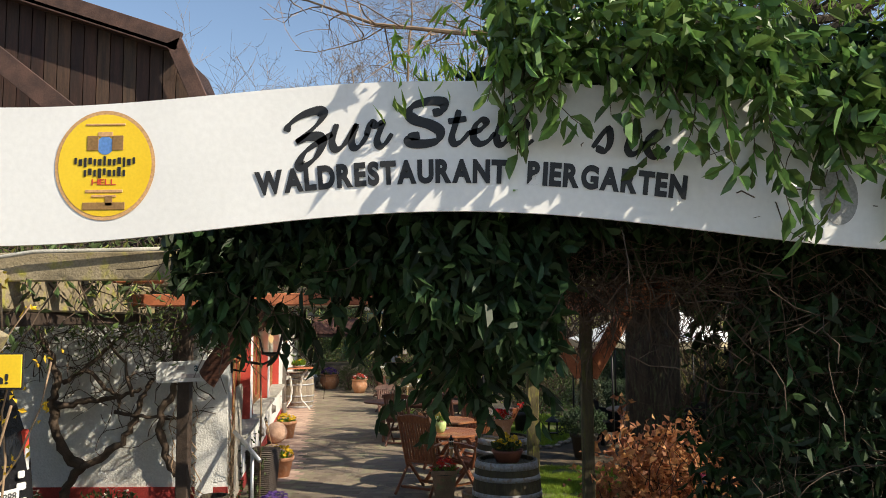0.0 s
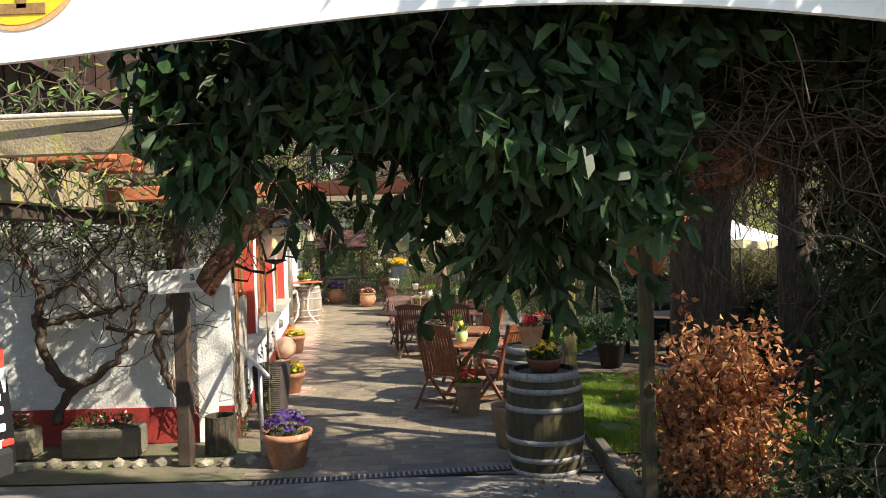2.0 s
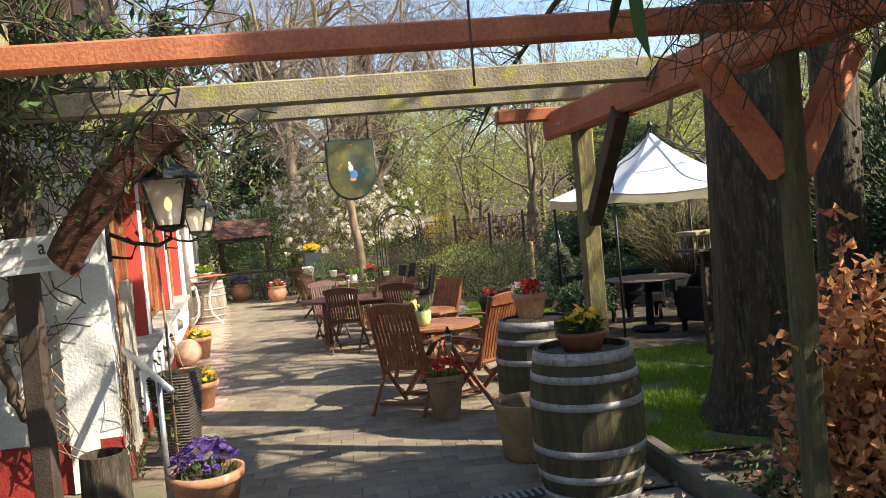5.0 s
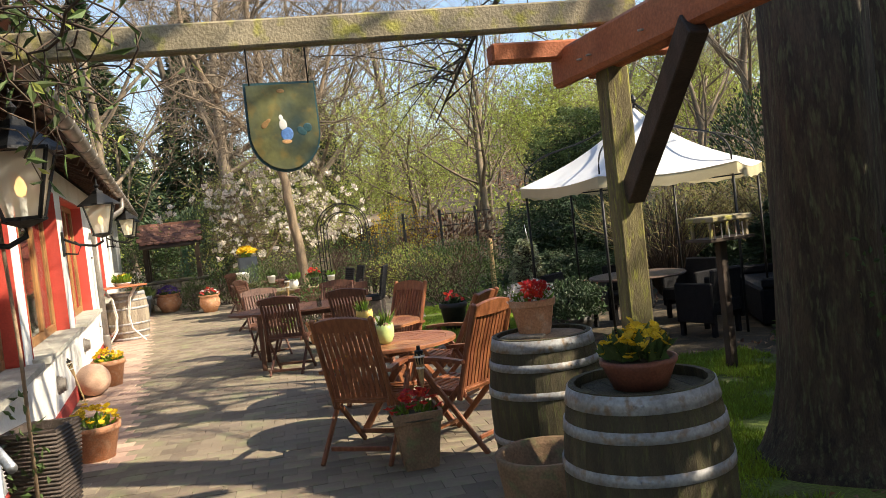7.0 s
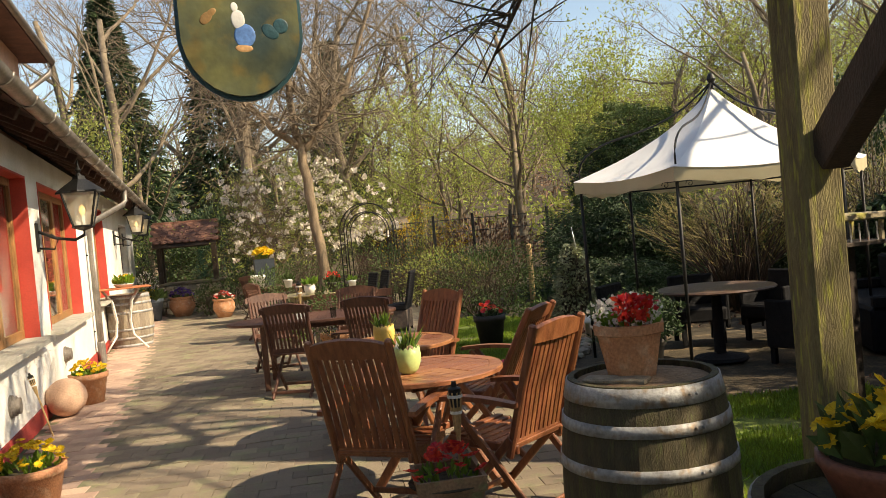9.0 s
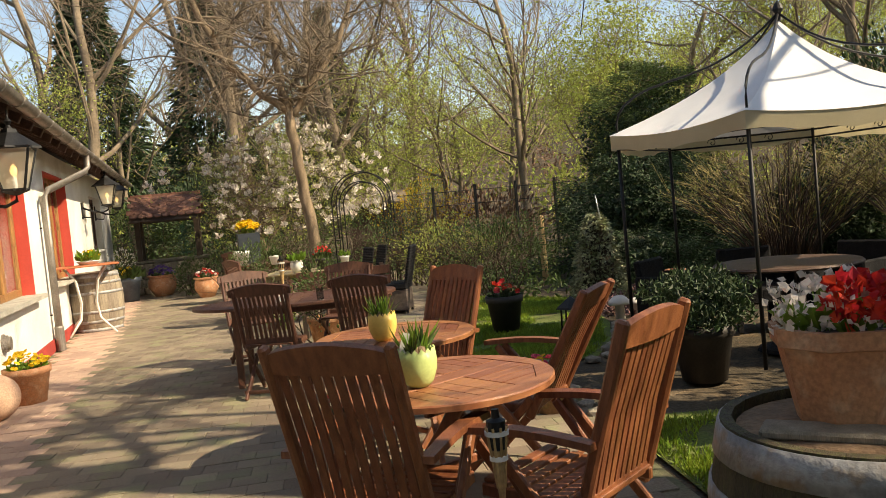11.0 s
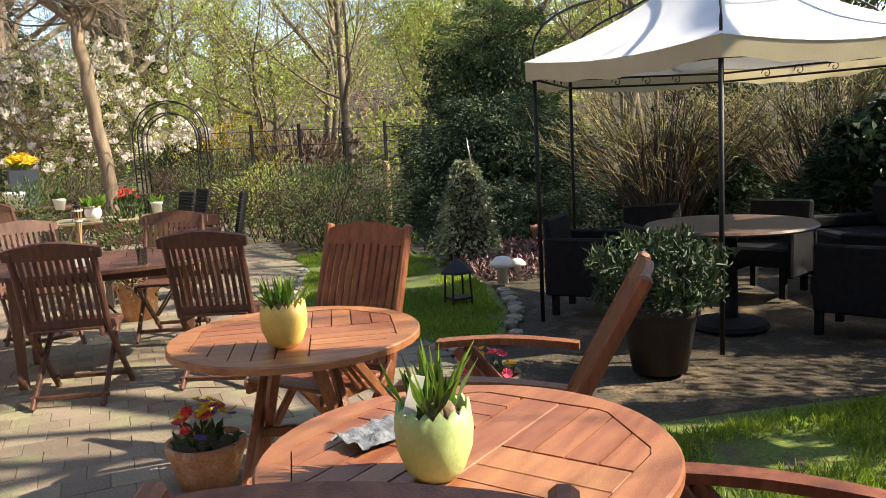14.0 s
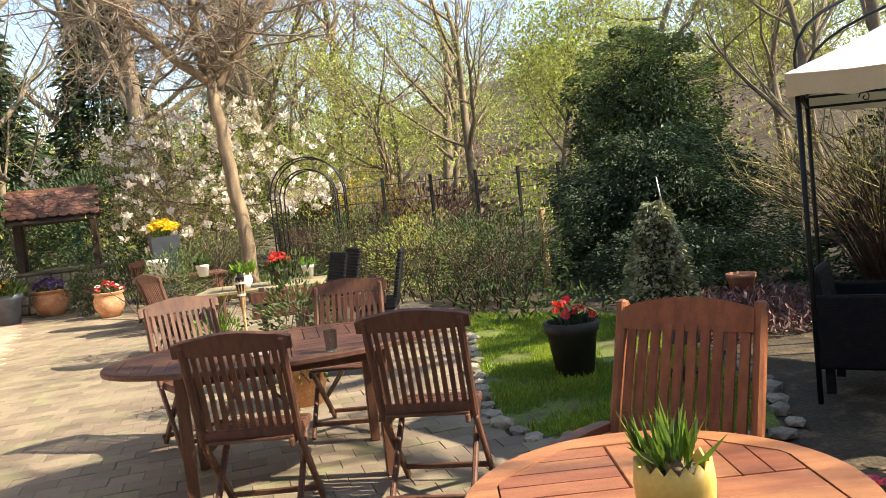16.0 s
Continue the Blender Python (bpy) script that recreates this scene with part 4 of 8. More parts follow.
# ---- garden furniture ----
def slat_back(parent, mat, z0, y0, z1, y1, w, n_slats, crest=0.035, ears=0.0, rail_h=0.075):
    """Back of a chair: two stiles, arched crest, lower rail, upright slats."""
    for x in (-w / 2, w / 2):
        bm = bmesh.new()
        up = 0.0 if ears else 0.022
        beam(bm, (x, y0, z0), (x, y1 + (y1 - y0) * up, z1 - 0.01 + (z1 - z0) * up), 0.034, 0.046, 0.010)
        part("stile", bm, mat, parent)
    verts, faces = [], []
    k = 14
    d = Vector((0, y1 - y0, z1 - z0)).normalized()
    nrm = Vector((0, -d.z, d.y))
    for i in range(k + 1):
        t = i / k
        half = w / 2 + ears if ears else w / 2 - 0.016
        x = half * (2 * t - 1)
        lift = crest * math.sin(math.pi * t) ** (1.5 if ears else 0.8) - (0.012 if i in (0, k) and ears else 0 if ears else 0.020)
        b = Vector((x, y1, z1)) - d * rail_h
        c = Vector((x, y1, z1)) + d * lift
        bow = nrm * (0.012 * math.sin(math.pi * t))
        for p in (b + nrm * 0.014, b - nrm * 0.014, c - nrm * 0.014, c + nrm * 0.014):
            verts.append(tuple(p + bow))
    for i in range(k):
        a, b = 4 * i, 4 * i + 4
        for j in range(4):
            faces.append((a + j, a + (j + 1) % 4, b + (j + 1) % 4, b + j))
    faces += [(3, 2, 1, 0), (4 * k, 4 * k + 1, 4 * k + 2, 4 * k + 3)]
    raw("crest_rail", verts, faces, mat, parent)
    lo = 0.10
    part("lower_rail", beamed((-w / 2, y0 + (y1 - y0) * lo, z0 + (z1 - z0) * lo), (w / 2, y0 + (y1 - y0) * lo, z0 + (z1 - z0) * lo), 0.024, 0.05), mat, parent)
    for i in range(n_slats):
        x = -w / 2 + w * (i + 1) / (n_slats + 1)
        p = Vector((x, y0 + (y1 - y0) * lo, z0 + (z1 - z0) * lo))
        q = Vector((x, y1, z1)) - d * rail_h * 0.8
        bm = bmesh.new()
        m = (p + q) / 2 - nrm * 0.012
        wd = w / (n_slats + 1) * (0.56 if ears else 0.70)
        beam(bm, p, m, wd, 0.012, 0.0, (0, -1, 0.3))
        beam(bm, m, q, wd, 0.012, 0.0, (0, -1, 0.3))
        part("back_slat", bm, mat, parent)


def armchair(m, label, zt=1.06, yt=-0.32):
    ch = thing("garden_armchair", label, "chair", m, "teak armchairs round the tables")
    w = 0.47
    slat_back(ch, teak, 0.36, -0.10, zt, yt, w, 10, 0.036, 0.0, 0.095)
    for i in range(8):
        y = -0.12 + i * 0.058
        z = 0.43 - 0.012 * math.sin(math.pi * i / 7) + i * 0.003
        part("seat_slat", boxed((0, y, z), (w - 0.03, 0.048, 0.016), None, 0.003), teak, ch)
    for x in (-w / 2 + 0.02, w / 2 - 0.02):
        part("seat_rail", beamed((x, -0.15, 0.405), (x, 0.32, 0.415), 0.025, 0.05), teak, ch)
    for sx in (-1, 1):
        x = sx * (w / 2 + 0.035)
        verts, faces = [], []
        k = 8
        for i in range(k + 1):
            t = i / k
            y = -0.20 + 0.55 * t
            z = 0.655 + 0.018 * math.sin(math.pi * t)
            hw = 0.024 + 0.010 * t
            verts += [(x - hw, y, z - 0.014), (x + hw, y, z - 0.014), (x + hw, y, z + 0.012), (x - hw, y, z + 0.012)]
        for i in range(k):
            a, b = 4 * i, 4 * i + 4
            faces += [(a + j, a + (j + 1) % 4, b + (j + 1) % 4, b + j) for j in range(4)]
        faces += [(3, 2, 1, 0), (4 * k, 4 * k + 1, 4 * k + 2, 4 * k + 3)]
        raw("armrest", verts, faces, teak, ch)
        part("leg", beamed((x, -0.34, 0.0), (x, 0.24, 0.645), 0.024, 0.045), teak, ch)
        x2 = sx * (w / 2 + 0.008)
        part("leg", beamed((x2, 0.33, 0.0), (x2, -0.13, 0.47), 0.024, 0.045), teak, ch)
        part("arm_strut", beamed((x2, 0.10, 0.42), (x2, 0.27, 0.64), 0.022, 0.04), teak, ch)
    part("stretcher", beamed((-w / 2, 0.25, 0.09), (w / 2, 0.25, 0.09), 0.02, 0.035), teak, ch)
    part("stretcher", beamed((-w / 2, -0.25, 0.10), (w / 2, -0.25, 0.10), 0.02, 0.035), teak, ch)
    return ch


def facing(x, y, dx, dy):
    return pose(x, y, 0, 0, 0, math.degrees(math.atan2(-dx, dy)))


def back_at(x, y, dx, dy, off=0.32):
    """Pose of a chair whose crest stands over (x, y) and that faces (dx, dy)."""
    l = math.hypot(dx, dy)
    return facing(x + dx / l * off, y + dy / l * off, dx, dy)


c1 = armchair(back_at(-0.578, 10.92, 0.51, 0.86), "reddish oiled teak armchair with tall slatted back at the round table")
copy_thing(c1, back_at(0.53, 10.87, -0.66, 0.76))
armchair(back_at(0.81, 12.22, -0.8, 0.6, 0.44), "reddish oiled teak armchair with its slatted back reclined", 1.0, -0.44)
copy_thing(c1, back_at(0.335, 13.70, -0.83, -0.55))


def folding_chair(m, label):
    ch = thing("folding_chair", label, "chair", m, "dark folding chairs round the oval table")
    w = 0.46
    slat_back(ch, teak_dark, 0.42, -0.10, 0.95, -0.25, w, 10, 0.036, 0.045, 0.07)
    for i in range(7):
        part("seat_slat", boxed((0, -0.13 + i * 0.057, 0.445), (w - 0.04, 0.047, 0.015), None, 0.003), teak_dark, ch)
    for sx in (-1, 1):
        x = sx * w / 2
        part("leg", beamed((x, -0.10, 0.42), (x, 0.24, 0.0), 0.024, 0.042), teak_dark, ch)
        part("leg", beamed((x - sx * 0.03, 0.20, 0.44), (x - sx * 0.03, -0.27, 0.0), 0.024, 0.042), teak_dark, ch)
        part("seat_rail", beamed((x - sx * 0.03, -0.16, 0.42), (x - sx * 0.03, 0.25, 0.425), 0.022, 0.045), teak_dark, ch)
    part("stretcher", beamed((-w / 2, 0.17, 0.08), (w / 2, 0.17, 0.08), 0.018, 0.03), teak_dark, ch)
    part("stretcher", beamed((-w / 2, -0.22, 0.06), (w / 2, -0.22, 0.06), 0.018, 0.03), teak_dark, ch)
    return ch


f1 = folding_chair(back_at(-1.12, 15.12, 0.30, 0.95, 0.25), "dark weathered wooden folding chair with curved crest rail")
copy_thing(f1, back_at(-0.30, 15.02, 0.45, 0.89, 0.25))
copy_thing(f1, back_at(-1.45, 17.2, 0.35, -0.93, 0.25))
copy_thing(f1, back_at(-0.30, 16.95, -0.35, -0.93, 0.25))
copy_thing(f1, back_at(-1.95, 20.6, 0.8, 0.5, 0.25))
copy_thing(f1, back_at(-2.35, 24.6, 0.5, 0.85, 0.25))


def plank_top(parent, mat, rx, ry, z, across=0.075, rail=0.055, rim=0.10):
    """A table top: round rim with an eight-sided inner edge, crossing rails, planks turned by quarter, each with its own edges."""
    ax, ay = rx - rim, ry - rim
    b = 0.48

    def inner(t):
        c, s = abs(math.cos(t)) / ax, abs(math.sin(t)) / ay
        return 1.0 / max(c, s, (c + s) / (1 + b))
    verts, faces = [], []
    k = 64
    for i in range(k):
        t = 2 * math.pi * i / k
        c, s = math.cos(t), math.sin(t)
        q = inner(t)
        for a, e, h in ((rx * c, ry * s, -0.028), (rx * c, ry * s, -0.006), ((rx - 0.006) * c, (ry - 0.006) * s, 0), (q * c, q * s, 0), (q * c, q * s, -0.028)):
            verts.append((a, e, z + h))
    for i in range(k):
        p, q = 5 * i, 5 * ((i + 1) % k)
        faces += [(p + j, q + j, q + (j + 1) % 5, p + (j + 1) % 5) for j in range(5)]
    raw("rim", verts, faces, mat, parent)
    part("top_rail", boxed((0, 0, z - 0.015), (2 * ax - 0.004, 2 * rail, 0.026), None, 0.003), mat, parent)
    for sy in (-1, 1):
        part("top_rail", boxed((0, sy * (rail + (ay - rail) / 2), z - 0.015), (2 * rail, ay - rail - 0.006, 0.026), None, 0.003), mat, parent)
        for sx in (-1, 1):
            along_y = sx * sy > 0
            wide, deep = (ax, ay) if along_y else (ay, ax)
            n = max(3, round((wide - rail) / across))
            step = (wide - rail - 0.004) / n
            for i in range(n):
                u0 = rail + 0.004 + i * step
                u1 = u0 + step - 0.005
                cut = [u for u in (b * wide,) if u0 < u < u1]
                edge = [(u, min(deep, deep * (1 + b - u / wide)) - 0.005) for u in [u0] + cut + [u1]]
                if edge[0][1] < rail + 0.03:
                    continue
                q = [(u1, rail + 0.006), (u0, rail + 0.006)] + [(u, max(v, rail + 0.010)) for u, v in edge]
                bm = bmesh.new()
                pos = [(sx * u, sy * v) if along_y else (sx * v, sy * u) for u, v in q]
                hi = [bm.verts.new((x, y, z - 0.002)) for x, y in pos]
                lw = [bm.verts.new((x, y, z - 0.026)) for x, y in pos]
                bm.faces.new(hi)
                bm.faces.new(list(reversed(lw)))
                for m in range(len(q)):
                    bm.faces.new((hi[m], lw[m], lw[(m + 1) % len(q)], hi[(m + 1) % len(q)]))
                bmesh.ops.recalc_face_normals(bm, faces=bm.faces)
                part("plank", bm, mat, parent)
    # Added dark disc under the planks, so the gaps show as shade.
    verts = []
    for i in range(32):
        t = 2 * math.pi * i / 32
        verts.append(((rx - 0.05) * math.cos(t), (ry - 0.05) * math.sin(t), z - 0.03))
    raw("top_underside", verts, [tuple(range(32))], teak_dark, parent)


def round_table(m, label):
    tb = thing("round_table", label, "table", m, "round teak tables")
    plank_top(tb, teak_top, 0.475, 0.475, 0.745)
    for sx in (-1, 1):
        part("leg", beamed((sx * 0.26, -0.30, 0.0), (sx * 0.10, 0.20, 0.715), 0.032, 0.055), teak, tb)
        part("leg", beamed((sx * 0.22, 0.30, 0.0), (sx * 0.06, -0.20, 0.715), 0.032, 0.055), teak, tb)
    part("apron", beamed((-0.28, 0.2, 0.69), (0.28, 0.2, 0.69), 0.03, 0.05), teak, tb)
    part("apron", beamed((-0.28, -0.2, 0.69), (0.28, -0.2, 0.69), 0.03, 0.05), teak, tb)
    part("spreader", beamed((-0.18, 0.0, 0.36), (0.18, 0.0, 0.36), 0.03, 0.04), teak, tb)
    return tb


rt = round_table(pose(-0.10, 11.68, 0, 0, 0, 33), "round slatted teak table on crossed legs")
copy_thing(rt, pose(-0.18, 13.06, 0, 0, 0, -15))
oval = thing("oval_table", "long oval dark teak table with slatted top", "table", pose(-0.86, 16.02, 0, 0, 0, -3))
plank_top(oval, teak_dark, 0.96, 0.56, 0.745, 0.085)
for sx in (-1, 1):
    for sy in (-1, 1):
        part("leg", beamed((sx * 0.52, sy * 0.34, 0.0), (sx * 0.52, sy * 0.34, 0.715), 0.06, 0.06), teak_dark, oval)
    part("apron", beamed((sx * 0.52, -0.34, 0.68), (sx * 0.52, 0.34, 0.68), 0.025, 0.07), teak_dark, oval)
for sy in (-1, 1):
    part("apron", beamed((-0.52, sy * 0.34, 0.68), (0.52, sy * 0.34, 0.68), 0.025, 0.07), teak_dark, oval)


def plank_table(name, m, lx, ly, h, mat, label, group=""):
    tb = thing(name, label, "table", m, group)
    k = max(4, int(ly / 0.12))
    for i in range(k):
        part("plank", boxed((0, -ly / 2 + ly * (i + 0.5) / k, h - 0.015), (lx, ly / k - 0.006, 0.028), None, 0.003), mat, tb)
    for sx in (-1, 1):
        for sy in (-1, 1):
            part("leg", boxed((sx * (lx / 2 - 0.1), sy * (ly / 2 - 0.08), (h - 0.03) / 2), (0.06, 0.06, h - 0.03), None, 0.005), mat, tb)
    part("apron", boxed((0, 0, h - 0.07), (lx - 0.2, 0.03, 0.08)), mat, tb)
    return tb


plank_table("garden_table", pose(-0.75, 20.1, 0, 0, 0, -12), 1.3, 0.8, 0.74, timber_grey, "weathered grey plank table full of potted plants")
plank_table("garden_table", pose(-1.75, 23.6, 0, 0, 0, 8), 1.2, 0.7, 0.74, teak_dark, "dark plank table with white pot at the back of the terrace")
plank_table("garden_table", pose(2.45, 29.6, 0, 0, 0, 5), 1.4, 0.8, 0.74, teak_dark, "far garden table beyond the shrubs")
bench = thing("red_bench", "long red-brown wooden bench behind the oval table", "bench", pose(-0.35, 18.4, 0, 0, 0, -5))
for i in range(3):
    part("seat_plank", boxed((0, -0.12 + i * 0.12, 0.45), (1.2, 0.11, 0.03), None, 0.004), teak_dark, bench)
for i in range(2):
    part("back_plank", boxed((0, 0.22, 0.62 + i * 0.13), (1.2, 0.025, 0.11), None, 0.004), teak_dark, bench)
for x in (-0.5, 0.5):
    part("bench_leg", boxed((x, 0.0, 0.217), (0.06, 0.32, 0.43)), timber_dark, bench)
    part("bench_post", boxed((x, 0.245, 0.42), (0.05, 0.025, 0.84)), timber_dark, bench)


def wicker_chair(m, label):
    ch = thing("wicker_chair", label, "chair", m, "black wicker chairs")
    part("seat", boxed((0, 0, 0.34), (0.54, 0.54, 0.16), None, 0.02), rattan_black, ch)
    part("backrest", boxed((0, -0.25, 0.58), (0.54, 0.06, 0.40), Matrix.Rotation(radians(8), 3, "X"), 0.02), rattan_black, ch)
    for x in (-0.28, 0.28):
        part("arm_panel", boxed((x, -0.02, 0.40), (0.05, 0.52, 0.46), None, 0.015), rattan_black, ch)
    for x in (-0.22, 0.22):
        for y in (-0.22, 0.22):
            part("leg", boxed((x, y, 0.13), (0.05, 0.05, 0.26)), rattan_black, ch)
    return ch


w1 = wicker_chair(facing(3.85, 13.85, -0.4, 0.9), "black wicker armchair at the pavilion table")
for x, y, dx, dy in ((4.35, 15.2, -1, -0.4), (3.6, 15.6, -0.2, -0.9), (2.75, 15.5, 0.6, -0.7)):
    copy_thing(w1, facing(x, y, dx, dy))


def high_wicker_chair(m, label):
    """Armless chair with a tall leaning back, woven bands round seat and back."""
    ch = thing("high_back_chair", label, "chair", m, "black wicker chairs at the plank table")
    tilt = Matrix.Rotation(radians(12), 3, "X")
    part("backrest", boxed((0, -0.27, 0.70), (0.45, 0.035, 0.56), tilt, 0.012), rattan_black, ch)
    for i in range(14):
        z = 0.45 + i * 0.038
        part("woven_band", boxed((0, -0.27 + 0.212 * (0.70 - z), z), (0.456, 0.045, 0.020), tilt, 0.006), rattan_black, ch)
    part("seat", boxed((0, 0, 0.40), (0.45, 0.46, 0.10), None, 0.02), rattan_black, ch)
    part("skirt", boxed((0, -0.01, 0.20), (0.42, 0.43, 0.31), None, 0.015), rattan, ch, "pale grey woven skirt")
    for x in (-0.19, 0.19):
        for y in (-0.2, 0.2):
            part("foot", boxed((x, y, 0.025), (0.035, 0.035, 0.05)), iron, ch)
    return ch


hw = high_wicker_chair(facing(-0.18, 20.35, -1, -0.25), "black wicker chair with tall back at the plank table")
copy_thing(hw, facing(0.06, 20.85, -1, -0.2))
copy_thing(hw, facing(0.42, 19.9, -0.95, 0.3))
pt = thing("pavilion_table", "round reddish table with black base under the pavilion", "table", pose(3.28, 14.5, 0))
part("top", lathe([(0.001, 0.715), (0.58, 0.715), (0.595, 0.73), (0.58, 0.745), (0.001, 0.745)], 40), material("dull_brown_tabletop", (0.13, 0.08, 0.06), (0.09, 0.055, 0.042), 6, 0.45), pt)
part("base", lathe([(0.001, 0), (0.28, 0), (0.26, 0.03), (0.06, 0.06), (0.05, 0.714), (0.001, 0.714)], 16), rattan_black, pt)
sofa = thing("wicker_sofa", "long black wicker sofa at the edge of the pavilion", "sofa", facing(5.2, 14.6, -0.9, 0.35))
part("seat", boxed((0, 0, 0.22), (1.9, 0.7, 0.44), None, 0.03), rattan_black, sofa)
part("backrest", boxed((0, -0.33, 0.64), (1.9, 0.1, 0.4), None, 0.03), rattan_black, sofa)
for x in (-0.92, 0.92):
    part("arm_panel", boxed((x, 0.0, 0.5), (0.1, 0.66, 0.12), None, 0.02), rattan_black, sofa)

# ---- barrels ----
def barrel(m, label, wood, h=0.93, rb=0.355, rt_=0.30):
    b = thing("oak_barrel", label, "barrel", m, "old wine barrels")
    k = 24

    def rad(z):
        return rt_ + (rb - rt_) * (1 - (2 * z / h - 1) ** 2)
    half = math.pi / k * 0.985
    rows = [h * i / 8 for i in range(9)]
    verts, faces = [], []
    for z in rows:
        for off in (-half, 0, half):
            verts.append((rad(z) * math.cos(off), rad(z) * math.sin(off), z))
        verts.append(((rad(z) - 0.025) * math.cos(half), (rad(z) - 0.025) * math.sin(half), z))
        verts.append(((rad(z) - 0.025) * math.cos(half), -(rad(z) - 0.025) * math.sin(half), z))
    for i in range(8):
        a, c = 5 * i, 5 * i + 5
        for p, q in ((0, 1), (1, 2), (2, 3), (3, 4), (4, 0)):
            faces.append((a + p, a + q, c + q, c + p))
    faces += [(4, 3, 2, 1, 0), (40, 41, 42, 43, 44)]
    first = raw("stave", verts, faces, wood, b)
    for i in range(1, k):
        st = new("stave", first.data)
        st.parent = b
        st.matrix_local = pose(0, 0, 0, 0, 0, 360 * i / k)
    for z0, z1 in ((0.0, 0.055), (0.14, 0.185), (0.30, 0.345), (h - 0.345, h - 0.30), (h - 0.185, h - 0.14), (h - 0.075, h - 0.005)):
        part("hoop", lathe([(rad(z0) + 0.002, z0), (rad(z0) + 0.006, z0), (rad(z1) + 0.006, z1), (rad(z1) + 0.001, z1)], 36, cap=False), hoop_steel, b, smooth=True)
        for a in (4.2, 4.3):
            r = rad((z0 + z1) / 2) + 0.006
            bm = bmesh.new()
            bmesh.ops.create_icosphere(bm, subdivisions=1, radius=0.008, matrix=Matrix.Translation((r * math.cos(a), r * math.sin(a), (z0 + z1) / 2)))
            part("rivet", bm, hoop_steel, b)
    for i in range(6):
        x0, x1 = -0.275 + i * 0.0917, -0.275 + (i + 1) * 0.0917 - 0.003
        q = []
        for x in (x0, x1):
            q.append((x, math.sqrt(max(0.0, 0.275 ** 2 - x * x)) + 0.001))
        bm = bmesh.new()
        hi = [bm.verts.new((x, y, h - 0.04)) for x, y in ((x0, -q[0][1]), (x1, -q[1][1]), (x1, q[1][1]), (x0, q[0][1]))]
        bm.faces.new(hi)
        part("head_board", bm, wood, b)
    return b


bar = barrel(pose(0.52, 8.36, 0.0), "old oak wine barrel with galvanised hoops carrying a flower bowl", stave_wood)
copy_thing(bar, pose(0.585, 9.92, 0.0, 0, 0, 40))
fill = thing("barrel_fill", "sandy soil and a broken board filling the barrel head", "soil", pose(0.585, 9.92, 0.889))
part("sand", lathe([(0.001, 0.0), (0.272, 0.0), (0.268, 0.018), (0.16, 0.030), (0.001, 0.034)], 28), material("sandy_soil", (0.30, 0.19, 0.11), (0.18, 0.115, 0.07), 9, 0.95, 0.8, 60), fill)
part("broken_board", boxed((-0.13, -0.06, 0.035), (0.09, 0.26, 0.022), Matrix.Rotation(0.9, 3, "Z"), 0.006), stave_pale, fill, "bleached broken board")
far_bar = barrel(pose(-4.30, 22.05, 0.0), "bleached oak wine barrel standing by the inn wall", stave_pale, 0.95, 0.42, 0.36)

# ---- pots and plants in them ----
POTS = {
    "plain": [(0.001, 0.0), (0.68, 0.0), (0.92, 0.8), (1.0, 0.82), (1.02, 1.0), (0.90, 1.0), (0.86, 0.86), (0.001, 0.86)],
    "bowl": [(0.001, 0.0), (0.72, 0.0), (0.95, 0.7), (1.03, 0.85), (1.02, 1.0), (0.92, 1.0), (0.88, 0.85), (0.001, 0.85)],
    "belly": [(0.001, 0.0), (0.55, 0.0), (0.92, 0.45), (0.90, 0.72), (0.80, 0.9), (0.95, 0.96), (0.95, 1.0), (0.78, 1.0), (0.72, 0.88), (0.001, 0.88)],
    "tub": [(0.001, 0.0), (0.74, 0.0), (0.80, 0.1), (0.98, 0.92), (1.0, 1.0), (0.88, 1.0), (0.85, 0.9), (0.76, 0.55), (0.001, 0.55)],
}


def flowers(name, c, r, k, mat, parent, seed=1, size=0.03, dome=0.6):
    g = np.random.default_rng(seed)
    t, q = g.uniform(0, 2 * math.pi, k), np.sqrt(g.uniform(0, 1, k))
    pos = np.stack([c[0] + r * q * np.cos(t), c[1] + r * q * np.sin(t), c[2] + dome * r * (1 - q ** 2) + g.uniform(-0.02, 0.03, k)], 1)
    vs, fs = [], []
    for i in range(k):
        up = np.array([g.normal(0, 0.5) , g.normal(0, 0.5) - 0.25, 1.0])
        up /= np.linalg.norm(up)
        a = np.cross(up, [0.3, 0.8, 0.1])
        a /= np.linalg.norm(a)
        b = np.cross(up, a)
        s = size * g.uniform(0.75, 1.25)
        for j in range(5):
            w = 2 * math.pi * j / 5 + i
            d = a * math.cos(w) + b * math.sin(w)
            e = np.cross(up, d)
            n0 = len(vs)
            lift = g.uniform(0.1, 0.45)
            tilt_ = g.uniform(-0.15, 0.15)
            vs += [tuple(pos[i] - up * s * 0.1), tuple(pos[i] + d * s * 0.55 + e * s * 0.46 + up * s * (lift * 0.7 + tilt_)), tuple(pos[i] + d * s * 1.0 + e * s * 0.30 + up * s * lift * 0.55),
                   tuple(pos[i] + d * s * 0.86 + up * s * lift * 0.8), tuple(pos[i] + d * s * 1.0 - e * s * 0.30 + up * s * lift * 0.55), tuple(pos[i] + d * s * 0.55 - e * s * 0.46 + up * s * (lift * 0.7 - tilt_))]
            fs += [(n0, n0 + 1, n0 + 2, n0 + 3), (n0, n0 + 3, n0 + 4, n0 + 5)]
    return raw(name, vs, fs, mat, parent)


